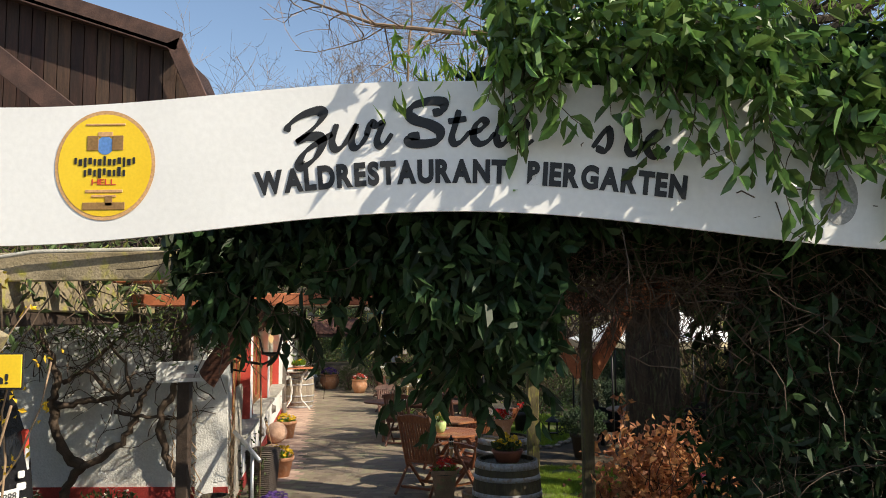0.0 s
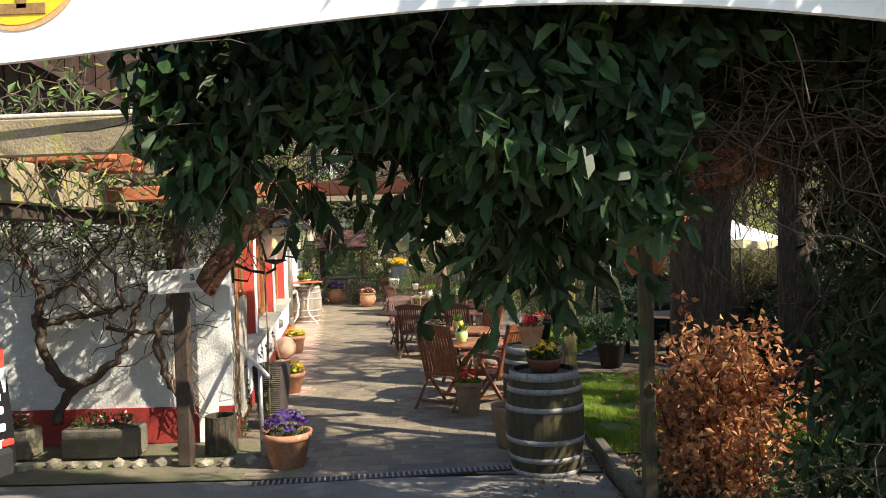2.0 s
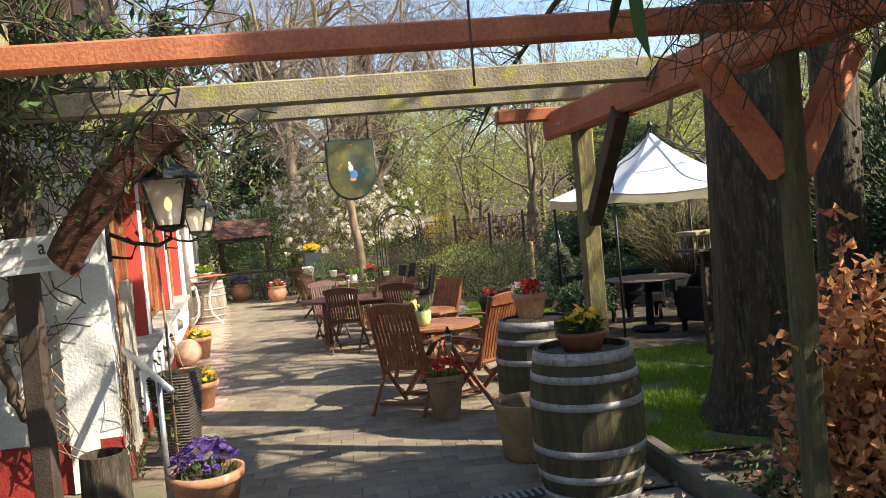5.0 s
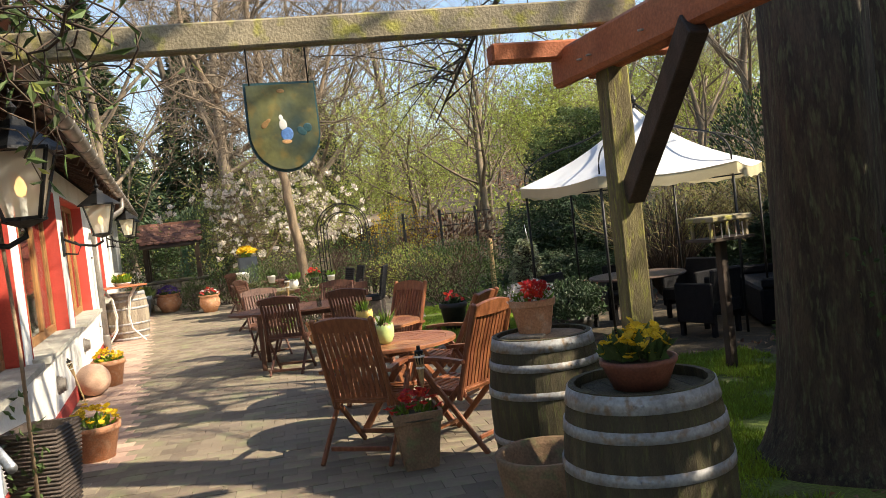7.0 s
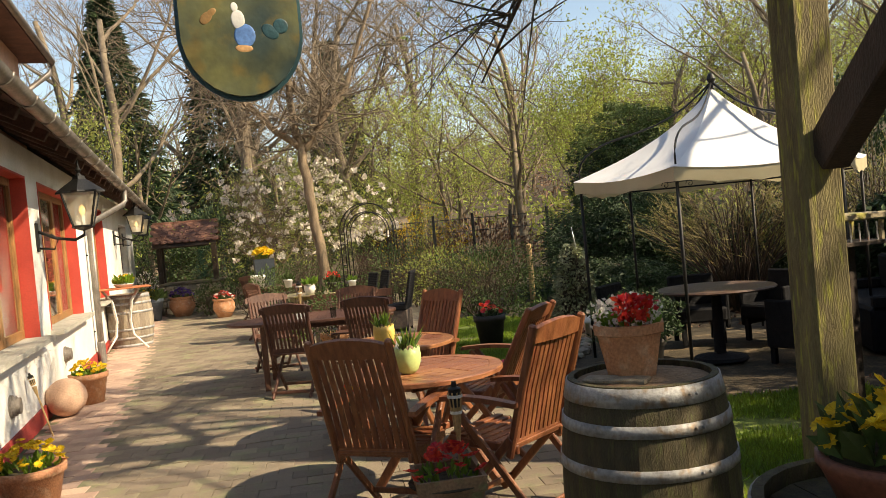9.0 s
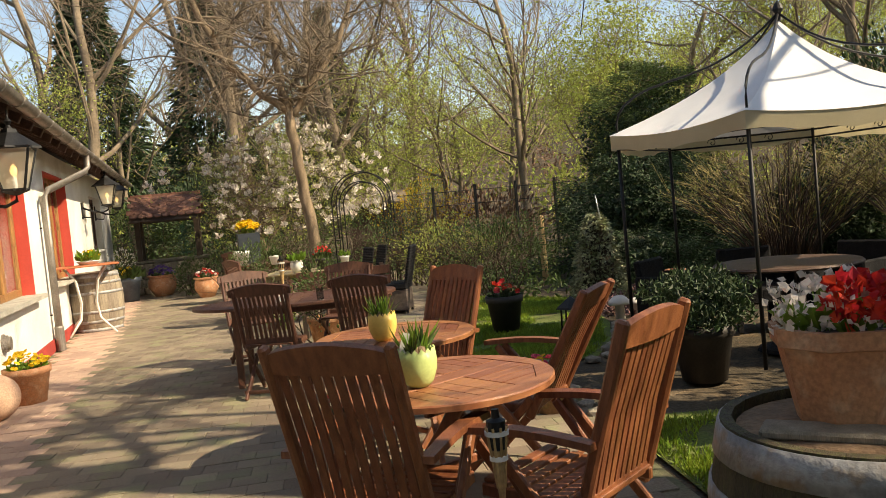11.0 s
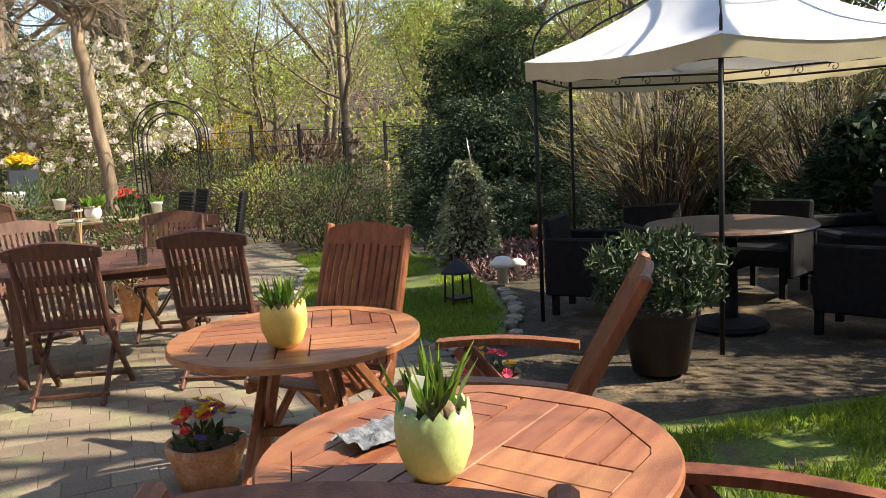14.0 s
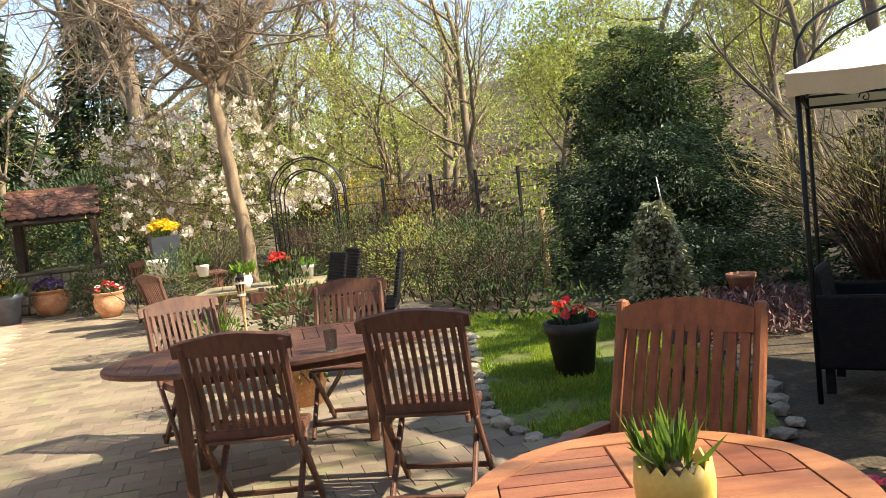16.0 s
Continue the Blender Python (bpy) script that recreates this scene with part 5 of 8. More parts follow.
def pot_plant(name, label, m, r, h, kind, mat, blooms=(), leafy=60, leaf_len=0.06, leaf_mat=None, leaf_r=1.0, seed=1, group="", spike=False, n=28, high=0.05):
    p = thing(name, label, "flower pot", m, group)
    part("pot", lathe([(a * r, b * h) for a, b in POTS[kind]], n), mat, p, smooth=n > 12)
    top = h * (0.86 if kind != "tub" else 0.55)
    part("potting_soil", lathe([(0.001, top + 0.004), (r * 0.84, top + 0.004), (r * 0.84, top + 0.008), (0.001, top + 0.012)], 20), soil, p)
    if leafy:
        g = np.random.default_rng(seed)
        t, q = g.uniform(0, 2 * math.pi, leafy), np.sqrt(g.uniform(0, 1, leafy))
        rr = r * 0.75 * leaf_r
        base = np.stack([rr * q * np.cos(t), rr * q * np.sin(t), top + 0.01 + (high + 0.02) * (1 - q) * g.uniform(0, 1, leafy)], 1)
        way = np.stack([0.8 * q * np.cos(t), 0.8 * q * np.sin(t), np.full(leafy, 1.1)], 1)
        leaves("foliage", base, leaf_len, leaf_len * (0.16 if spike else 0.5), way, leaf_mat or leaf_young, p, spread=0.15 if spike else 0.35, seed=seed)
    for j, (bm_, k, size) in enumerate(blooms):
        flowers("blossoms", (0, 0, top + high), r * 0.95 * leaf_r, k, bm_, p, seed * 7 + j, size)
    return p


pot_plant("flower_bowl", "dark red-brown bowl of yellow primroses on the barrel", pose(0.53, 8.38, 0.892), 0.158, 0.125, "bowl", material("red_brown_bowl", (0.24, 0.085, 0.05), (0.16, 0.055, 0.035), 5, 0.6, 0.2), [(petal_yellow, 62, 0.025)], 70, 0.10, leaf_shrub, 1.0, 3, high=0.05)
wr = pot_plant("flower_pot", "faceted terracotta pot of white and orange-red primroses on the barrel", pose(0.555, 9.94, 0.922), 0.148, 0.215, "plain", terracotta, [], 40, 0.07, leaf_young, 0.95, 4, n=8, high=0.06)
leaves("white_blossom", blob(420, (0.0, 0.02, 0.255), (0.145, 0.14, 0.07), 9, 0.6), 0.020, 0.020, (0, -0.3, 0.8), petal_white, wr, spread=0.6, fold=0.15)
leaves("red_blossom", blob(230, (-0.01, -0.085, 0.275), (0.085, 0.06, 0.055), 8, 0.5), 0.028, 0.026, (0, -0.6, 0.6), petal_red, wr, spread=0.6, fold=0.15)
red_pot = pot_plant("flower_pot", "square weathered terracotta pot of red primroses", pose(-0.15, 10.70, 0, 0, 0, 45), 0.235, 0.40, "plain", terracotta_old, [(petal_red, 26, 0.034)], 40, 0.07, leaf_young, 0.85, 5, n=4, high=0.05)
pot_plant("flower_pot", "terracotta pot of violet pansies beside the drain", pose(-1.92, 8.70, 0), 0.24, 0.33, "plain", terracotta, [(petal_violet, 90, 0.026)], 60, 0.06, leaf_shrub, 1.0, 6, high=0.09)
pot_plant("flower_pot", "terracotta pot of yellow pansies by the inn wall", pose(-2.68, 12.36, 0), 0.22, 0.29, "plain", terracotta, [(petal_yellow, 46, 0.030)], 60, 0.08, leaf_young, 1.0, 7, high=0.07)
pot_plant("flower_pot", "terracotta pot of yellow pansies beside a clay ball", pose(-3.42, 16.3, 0), 0.21, 0.34, "plain", terracotta, [(petal_yellow, 46, 0.030)], 60, 0.08, leaf_young, 1.0, 8, high=0.07)
ball = thing("clay_ball", "large pale terracotta garden ball by the wall", "ornament", pose(-3.46, 15.62, 0))
bm = bmesh.new()
bmesh.ops.create_uvsphere(bm, u_segments=28, v_segments=18, radius=0.205, matrix=Matrix.Translation((0, 0, 0.20)) @ Matrix.Diagonal((1, 1, 0.97, 1)))
part("ball", bm, material("pale_terracotta", (0.62, 0.41, 0.29), (0.50, 0.31, 0.21), 5, 0.85, 0.3, 80), ball, smooth=True)
tub = pot_plant("planting_tub", "wide empty clay tub with pale rim between the barrels", pose(0.33, 9.22, 0), 0.27, 0.42, "tub", terracotta_old, [], 0)
pot_plant("flower_pot", "shallow terracotta pot of red and yellow pansies under the table", pose(-0.50, 13.6, 0), 0.17, 0.20, "bowl", terracotta, [(petal_yellow, 16, 0.03), (petal_red, 10, 0.03), (petal_violet, 5, 0.028)], 40, 0.07, leaf_shrub, 1.0, 10, high=0.08)
pot_plant("flower_pot", "terracotta pot of yellow and pink pansies beside the armchair", pose(0.90, 13.62, 0), 0.16, 0.26, "plain", terracotta_old, [(petal_pink, 14, 0.035), (petal_yellow, 10, 0.03)], 40, 0.06, leaf_shrub, 1.0, 11, high=0.07)
pot_plant("flower_pot", "dark tub with red primroses standing on the lawn", pose(1.40, 17.05, 0), 0.21, 0.42, "plain", clay_dark, [(petal_red, 14, 0.035)], 60, 0.09, leaf_dark, 1.0, 12, high=0.08)
pot_plant("flower_pot", "bellied terracotta pot of violet pansies by the well", pose(-4.40, 28.0, 0), 0.36, 0.50, "belly", terracotta, [(petal_violet, 70, 0.04)], 60, 0.1, leaf_shrub, 0.9, 13, high=0.1)
pot_plant("flower_pot", "terracotta pot of red and white primroses by the well", pose(-3.15, 26.3, 0), 0.28, 0.44, "belly", terracotta, [(petal_red, 40, 0.04), (petal_white, 20, 0.035)], 50, 0.1, leaf_shrub, 0.9, 14, high=0.08)
pot_plant("flower_pot", "tall blue-grey pot of yellow daffodils and greenery", pose(-5.0, 27.3, 0), 0.28, 0.55, "plain", glaze_blue, [(petal_yellow, 24, 0.05)], 120, 0.28, leaf_shrub, 1.1, 15, high=0.15)


def egg_pot(label, m, mat, seed):
    p = thing("eggshell_pot", label, "flower pot", m, "eggshell pots on the tables")
    n = 32
    prof = [(0.001, 0.0), (0.042, 0.0), (0.062, 0.02), (0.080, 0.07), (0.083, 0.11), (0.078, 0.15)]
    verts, faces = [], []
    for i, (r, z) in enumerate(prof):
        for j in range(n):
            zz = z + (0.012 if j % 2 else -0.006) * (i == len(prof) - 1)
            verts.append((r * math.cos(2 * math.pi * j / n), r * math.sin(2 * math.pi * j / n), zz))
    for r, z in ((0.071, 0.15), (0.070, 0.12)):
        for j in range(n):
            zz = z + (0.012 if j % 2 else -0.006) * (z == 0.15)
            verts.append((r * math.cos(2 * math.pi * j / n), r * math.sin(2 * math.pi * j / n), zz))
    for i in range(len(prof) + 1):
        for j in range(n):
            faces.append((i * n + j, i * n + (j + 1) % n, (i + 1) * n + (j + 1) % n, (i + 1) * n + j))
    raw("pot", verts, faces, mat, p, "", True)
    part("potting_soil", lathe([(0.001, 0.125), (0.0705, 0.125), (0.06, 0.135), (0.001, 0.14)], 16), soil, p)
    g = np.random.default_rng(seed)
    for j in range(4):
        bm = bmesh.new()
        bmesh.ops.create_icosphere(bm, subdivisions=2, radius=0.02, matrix=Matrix.Translation((g.uniform(-0.04, 0.04), g.uniform(-0.04, 0.04), 0.145)) @ Matrix.Diagonal((1, 1, 1.3, 1)))
        part("bulb", bm, twig_pale, p, smooth=True)
    k = 60
    base = np.stack([g.uniform(-0.045, 0.045, k), g.uniform(-0.045, 0.045, k), np.full(k, 0.14)], 1)
    way = np.stack([base[:, 0] * 9, base[:, 1] * 9, np.ones(k)], 1)
    leaves("foliage", base[:34], 0.115, 0.016, way[:34], leaf_young, p, spread=0.2, seed=seed)
    leaves("foliage_dark", base[:22], 0.10, 0.02, way[:22], leaf_shrub, p, spread=0.3, seed=seed + 1)
    return p


gp = egg_pot("pale green eggshell-edged pot with sprouting bulbs on the round table", pose(-0.215, 11.58, 0.746), glaze_green, 21)
part("plant_label", boxed((-0.05, -0.02, 0.18), (0.03, 0.003, 0.1), Matrix.Rotation(0.3, 3, "Y")), white_ceramic, gp, "white plastic label")
egg_pot("yellow eggshell-edged pot with sprouting bulbs on the round table", pose(-0.26, 12.86, 0.746), glaze_yellow, 22)
rag = thing("work_cloth", "crumpled grey cloth lying on the round table", "cloth", pose(-0.23, 11.86, 0.747, 0, 0, 20))
bm = bmesh.new()
bmesh.ops.create_grid(bm, x_segments=24, y_segments=14, size=0.5, matrix=Matrix.Diagonal((0.24, 0.13, 1, 1)))
for v in bm.verts:
    v.co.z = 0.012 + 0.02 * abs(noise.noise((v.co.x * 16, v.co.y * 16, 1))) + 0.012 * noise.noise((v.co.x * 45, v.co.y * 45, 5))
    v.co.x += 0.02 * noise.noise((v.co.y * 14, 2, 0))
    v.co.y += 0.02 * noise.noise((v.co.x * 14, 7, 0))
part("cloth", bm, cloth_grey, rag, smooth=True)


def torch(m, label):
    t = thing("bamboo_torch", label, "garden torch", m, "bamboo torches")
    part("cane", lathe([(0.001, 0), (0.011, 0), (0.012, 0.55), (0.018, 0.6), (0.026, 0.75), (0.024, 0.78)], 10), bamboo, t)
    for i in range(9):
        a = 2 * math.pi * i / 9
        part("cane_strip", beamed((0.016 * math.cos(a), 0.016 * math.sin(a), 0.58), (0.040 * math.cos(a), 0.040 * math.sin(a), 0.80), 0.008, 0.004, 0), bamboo, t)
    part("canister", lathe([(0.001, 0.70), (0.03, 0.72), (0.036, 0.82), (0.016, 0.83), (0.014, 0.86), (0.001, 0.86)], 14), iron, t)
    for z in (0.68, 0.77):
        part("binding", lathe([(0.027 + (z - 0.68) * 0.12, z), (0.034 + (z - 0.68) * 0.12, z), (0.034 + (z - 0.68) * 0.12, z + 0.015), (0.027 + (z - 0.68) * 0.12, z + 0.015)], 12), white_ceramic, t)
    return t


tc = torch(pose(-0.06, 10.82, 0.02) @ Matrix.Diagonal((0.9, 0.9, 0.92, 1)), "bamboo garden torch with wicker head standing in the red flower pot")
copy_thing(tc, pose(-1.02, 17.1, 0.32))
copy_thing(tc, Matrix.Translation(fw(5.0, 0.2, 0.0)) @ Matrix.Rotation(-0.25, 4, "Y") @ Matrix.Diagonal((0.8, 0.8, 0.8, 1)))

# pots standing on the back tables
pot_plant("table_pot", "white pot on the far table", pose(-2.05, 23.4, 0.74), 0.15, 0.27, "plain", white_ceramic, [], 0)
pot_plant("table_pot", "cream pot with green leaves on the plank table", pose(-0.95, 19.9, 0.74), 0.10, 0.17, "belly", white_ceramic, [], 50, 0.12, leaf_young, 1.3, 31)
pot_plant("table_pot", "dark pot with red blossoms on the plank table", pose(-0.58, 19.95, 0.74), 0.10, 0.16, "plain", clay_dark, [(petal_red, 40, 0.03)], 40, 0.1, leaf_shrub, 1.4, 32, high=0.10)
pot_plant("table_pot", "small white pot beside the red flowers", pose(-0.25, 20.2, 0.74), 0.07, 0.15, "plain", white_ceramic, [], 20, 0.08, leaf_young, 1, 33)
pot_plant("table_pot", "small white pot with leaves on the dark table", pose(-1.42, 22.7, 0.74), 0.09, 0.16, "plain", white_ceramic, [], 40, 0.12, leaf_shrub, 1.2, 34)
pot_plant("potted_shrub", "small evergreen shrub in a pot behind the oval table", pose(-0.62, 17.6, 0), 0.2, 0.35, "plain", terracotta, [], 0)
pot_plant("potted_shrub", "small evergreen shrub in a pot by the plank table", pose(-1.75, 21.2, 0), 0.2, 0.35, "plain", clay_dark, [], 0)
box_planter = thing("tall_planter", "tall slate-grey square planter of yellow narcissi", "planter", pose(-1.98, 24.3, 0, 0, 0, 10))
verts = [(-0.15, -0.15, 0), (0.15, -0.15, 0), (0.15, 0.15, 0), (-0.15, 0.15, 0), (-0.21, -0.21, 1.32), (0.21, -0.21, 1.32), (0.21, 0.21, 1.32), (-0.21, 0.21, 1.32)]
raw("planter_body", verts, [(3, 2, 1, 0), (4, 5, 6, 7), (0, 1, 5, 4), (1, 2, 6, 5), (2, 3, 7, 6), (3, 0, 4, 7)], material("slate_planter", (0.04, 0.05, 0.06), (0.025, 0.03, 0.04), 6, 0.5, 0.2), box_planter)
flowers("blossoms", (0, 0, 1.42), 0.23, 90, petal_yellow, box_planter, 3, 0.05)
leaves("foliage", blob(90, (0, 0, 1.36), (0.18, 0.18, 0.08), 2), 0.14, 0.02, (0, 0, 1), leaf_young, box_planter, spread=0.4)
ash = thing("table_card", "small white card holder on the oval table", "card holder", pose(-0.98, 15.75, 0.746))
part("card", boxed((0, 0, 0.03), (0.09, 0.05, 0.06), None, 0.004), white_ceramic, ash)
glass_jar = thing("glass_jar", "clear drinking glass on the oval table edge", "glass", pose(-0.62, 15.55, 0.746))
part("glass", lathe([(0.001, 0), (0.03, 0), (0.036, 0.11), (0.033, 0.11), (0.028, 0.006), (0.001, 0.006)], 16), pane, glass_jar)

# ---- things along the inn wall ----
def lantern(m, label, arm=0.45):
    """Wall lantern: its origin on the wall, standing out along x."""
    l = thing("wall_lantern", label, "lantern", m, "wall lanterns")
    part("wall_plate", boxed((0.01, 0, 0), (0.02, 0.08, 0.26), None, 0.004), iron, l)
    tubes("bracket", [([(0.02, 0, 0.05), (arm * 0.4, 0, -0.02), (arm * 0.8, 0, -0.05), (arm, 0, -0.01), (arm, 0, 0.05)], 0.014), ([(0.02, 0, -0.1), (arm * 0.35, 0, -0.12), (arm * 0.45, 0, -0.03), (arm * 0.3, 0, 0.02)], 0.010)], iron, l, n=8)
    tops, bots = 0.145, 0.075
    z0, z1 = 0.07, 0.38
    c4 = [(-1, -1), (1, -1), (1, 1), (-1, 1)]
    for i in range(4):
        (ax, ay), (bx, by) = c4[i], c4[(i + 1) % 4]
        part("frame_bar", beamed((arm + ax * bots, ay * bots, z0), (arm + ax * tops, ay * tops, z1), 0.014, 0.014, 0), iron, l)
        part("frame_bar", beamed((arm + ax * tops, ay * tops, z1), (arm + bx * tops, by * tops, z1), 0.018, 0.018, 0), iron, l)
        part("frame_bar", beamed((arm + ax * bots, ay * bots, z0), (arm + bx * bots, by * bots, z0), 0.016, 0.016, 0), iron, l)
        k = 0.97
        g = raw("pane", [(arm + ax * bots * k, ay * bots * k, z0), (arm + bx * bots * k, by * bots * k, z0), (arm + bx * tops * k, by * tops * k, z1), (arm + ax * tops * k, ay * tops * k, z1)], [(0, 1, 2, 3)], lamp_glass, l)
        g.visible_shadow = False
    part("roof", lathe([(0.215, 0.375), (0.21, 0.39), (0.10, 0.47), (0.06, 0.50), (0.05, 0.53), (0.001, 0.53)], 4, (arm, 0, 0)), iron, l)
    part("base", lathe([(0.02, 0.03), (0.10, 0.06), (0.10, 0.072), (0.001, 0.072)], 4, (arm, 0, 0)), iron, l)
    part("finial", lathe([(0.001, 0.52), (0.03, 0.53), (0.012, 0.56), (0.03, 0.585), (0.010, 0.61), (0.006, 0.67), (0.001, 0.68)], 10, (arm, 0, 0)), iron, l)
    part("candle_tube", lathe([(0.001, 0.075), (0.018, 0.075), (0.018, 0.17), (0.001, 0.17)], 12, (arm, 0, 0)), white_ceramic, l)
    part("bulb", lathe([(0.001, 0.17), (0.02, 0.185), (0.028, 0.215), (0.018, 0.25), (0.001, 0.27)], 12, (arm, 0, 0)), bulb_glow, l)
    return l


rot = math.degrees(math.atan2(NW.y, NW.x))
l1 = lantern(Matrix.Translation(fw(0.25, 0.0, 1.86)) @ pose(0, 0, 0, 0, 0, rot) @ Matrix.Diagonal((1.2, 1.2, 1.2, 1)), "black iron lantern with glowing bulb on a scrolled wall bracket", 0.40)
for s, o, z in ((6.35, 0.0, 1.905), (15.0, 0.0, 2.05), (17.2, 0.0, 2.05)):
    copy_thing(l1, Matrix.Translation(fw(s, o, z)) @ pose(0, 0, 0, 0, 0, rot))

rail = thing("handrail", "galvanised tube handrail beside the entrance", "handrail", Matrix())
tubes("rail_post", [([(-2.28, 9.17, 0), (-2.28, 9.17, 0.86)], 0.021)], steel, rail, n=12)
tubes("rail_tube", [([(-2.16, 9.02, 0.80), (-2.36, 9.3, 0.90), (-2.62, 9.66, 1.03)], 0.024)], steel, rail, n=12)
block = thing("stone_block", "rough pale stone block by the handrail", "stone block", pose(-2.18, 9.05, 0))
part("block", boxed((0, 0, 0.09), (0.16, 0.14, 0.18), Matrix.Rotation(0.2, 3, "Z"), 0.015), stone, block)
basket = thing("wicker_planter", "tall square grey-brown wicker planter with a climbing shoot", "planter", pose(-2.42, 10.25, 0, 0, 0, -8))
h, a, b = 0.74, 0.11, 0.165
verts = [(-a, -a, 0), (a, -a, 0), (a, a, 0), (-a, a, 0), (-b, -b, h), (b, -b, h), (b, b, h), (-b, b, h), (-b + 0.03, -b + 0.03, h), (b - 0.03, -b + 0.03, h), (b - 0.03, b - 0.03, h), (-b + 0.03, b - 0.03, h), (-b + 0.03, -b + 0.03, h - 0.12), (b - 0.03, -b + 0.03, h - 0.12), (b - 0.03, b - 0.03, h - 0.12), (-b + 0.03, b - 0.03, h - 0.12)]
faces = [(3, 2, 1, 0)] + [(i, (i + 1) % 4, 4 + (i + 1) % 4, 4 + i) for i in range(4)] + [(4 + i, 4 + (i + 1) % 4, 8 + (i + 1) % 4, 8 + i) for i in range(4)] + [(8 + i, 8 + (i + 1) % 4, 12 + (i + 1) % 4, 12 + i) for i in range(4)] + [(12, 13, 14, 15)]
raw("planter_body", verts, faces, rattan, basket)
for i in range(30):
    z = 0.02 + i * 0.024
    r = a + (b - a) * z / h + 0.004
    tubes("cane_band", [([(-r, -r, z), (r, -r, z), (r, r, z), (-r, r, z), (-r, -r, z)], 0.009)], rattan, basket, n=5)
cane = thing("climbing_stick", "thin cane with a few leaves beside the wicker planter", "plant stick", pose(-2.40, 10.0, 0))
tubes("cane", [([(0, 0, 0.0), (0.01, 0, 1.2), (-0.03, 0.02, 2.35)], 0.011)], twig_pale, cane)
leaves("foliage", blob(60, (-0.03, 0, 0.55), (0.12, 0.12, 0.45), 3), 0.06, 0.03, (0, 0, 0.3), leaf_shrub, cane)
pale_lath = material("pale_lath", (0.60, 0.55, 0.47), (0.45, 0.4, 0.33), 8, 0.8)
trel = thing("trellis", "pale folding lattice trellis at the house corner", "trellis", Matrix.Translation(fw(0.28, 0.10, 0.0)) @ pose(0, 0, 0, 0, 0, rot + 90))
for i in range(6):
    part("lath", beamed((-0.28 + 0.1 * i, 0, 0.25), (-0.02 + 0.1 * i - 0.25, 0, 1.55), 0.022, 0.008, 0), pale_lath, trel)
    part("lath", beamed((-0.28 + 0.1 * i, 0.012, 0.30), (0.0 + 0.1 * i - 0.02, 0.012, 1.5), 0.022, 0.008, 0), pale_lath, trel)
bl = []
g = np.random.default_rng(5)
for i in range(60):
    x, z = g.uniform(-0.25, 0.25), g.uniform(0, 0.5)
    line_ = [(x, 0.03, z)]
    for j in range(5):
        x += g.normal(0, 0.06)
        z += g.uniform(0.08, 0.26)
        line_.append((x, 0.03 + g.uniform(-0.02, 0.06), z))
    bl.append((line_, 0.003))
tubes("dry_growth", bl, twig_pale, trel, n=4)
leaves("foliage", blob(140, (0, 0.06, 0.35), (0.3, 0.12, 0.4), 4), 0.06, 0.035, (0, 0, 0.2), leaf_shrub, trel)

bistro = thing("bistro_table", "tall wooden-topped bar table on splayed white steel legs", "table", pose(-4.28, 21.55, 0, 0, 0, 20))
part("top", boxed((0, 0, 1.08), (0.95, 0.55, 0.03), None, 0.008), timber_orange, bistro)
for sx in (-1, 1):
    for sy in (-1, 1):
        tubes("leg", [([(sx * 0.30, sy * 0.12, 1.065), (sx * 0.16, sy * 0.08, 0.85), (sx * 0.11, sy * 0.05, 0.5), (sx * 0.14, sy * 0.1, 0.25), (sx * 0.34, sy * 0.24, 0.0)], 0.018)], white_metal, bistro, n=8)
tray = pot_plant("table_tray", "low white dish of green and yellow plants on the bar table", pose(-4.22, 21.55, 1.096), 0.17, 0.06, "bowl", white_ceramic, [(petal_yellow, 20, 0.03)], 80, 0.15, leaf_young, 1.1, 41)
for s, z in ((4.4, 0.42), (7.4, 0.5)):
    wl = thing("wall_vent", "round metal wall fitting low on the white wall", "wall fitting", Matrix.Translation(fw(s, 0.0, z)) @ Matrix.Rotation(radians(rot), 4, "Z"))
    m90 = Matrix.Rotation(math.pi / 2, 4, "Y")
    for r, d in ((0.10, 0.02), (0.085, 0.05), (0.07, 0.08)):
        bm = lathe([(0.001, 0), (r, 0), (r, d), (0.001, d)], 20)
        bmesh.ops.transform(bm, matrix=m90, verts=bm.verts)
        part("ring", bm, zinc, wl)

# planters in front of the end wall
for x, w, lab in ((-3.92, 0.78, "long dark concrete trough with small white flowers by the vine wall"), (-4.95, 0.62, "dark concrete trough with green shoots by the vine wall")):
    tr = thing("trough", lab, "planter", pose(x, 9.22, 0))
    part("trough_body", boxed((0, 0, 0.15), (w, 0.30, 0.30), None, 0.02), kerb_stone, tr)
    part("potting_soil", boxed((0, 0, 0.297), (w - 0.06, 0.24, 0.02)), soil, tr)
    leaves("foliage", blob(160, (0, 0, 0.34), (w * 0.45, 0.12, 0.09), 6), 0.05, 0.03, (0, 0, 1), leaf_shrub, tr)
    flowers("blossoms", (0.1, 0, 0.38), 0.15, 10, petal_white, tr, 4, 0.02)
st = thing("stump_pot", "dark hollow stump used as a planter beside the post", "planter", pose(-2.72, 9.25, 0))
part("stump", lathe([(0.001, 0), (0.17, 0), (0.16, 0.38), (0.13, 0.38), (0.12, 0.25), (0.001, 0.25)], 14), bark, st)
rocks = thing("border_stones", "row of rough pale stones along the wall bed", "border stones", Matrix(), kind="structure")
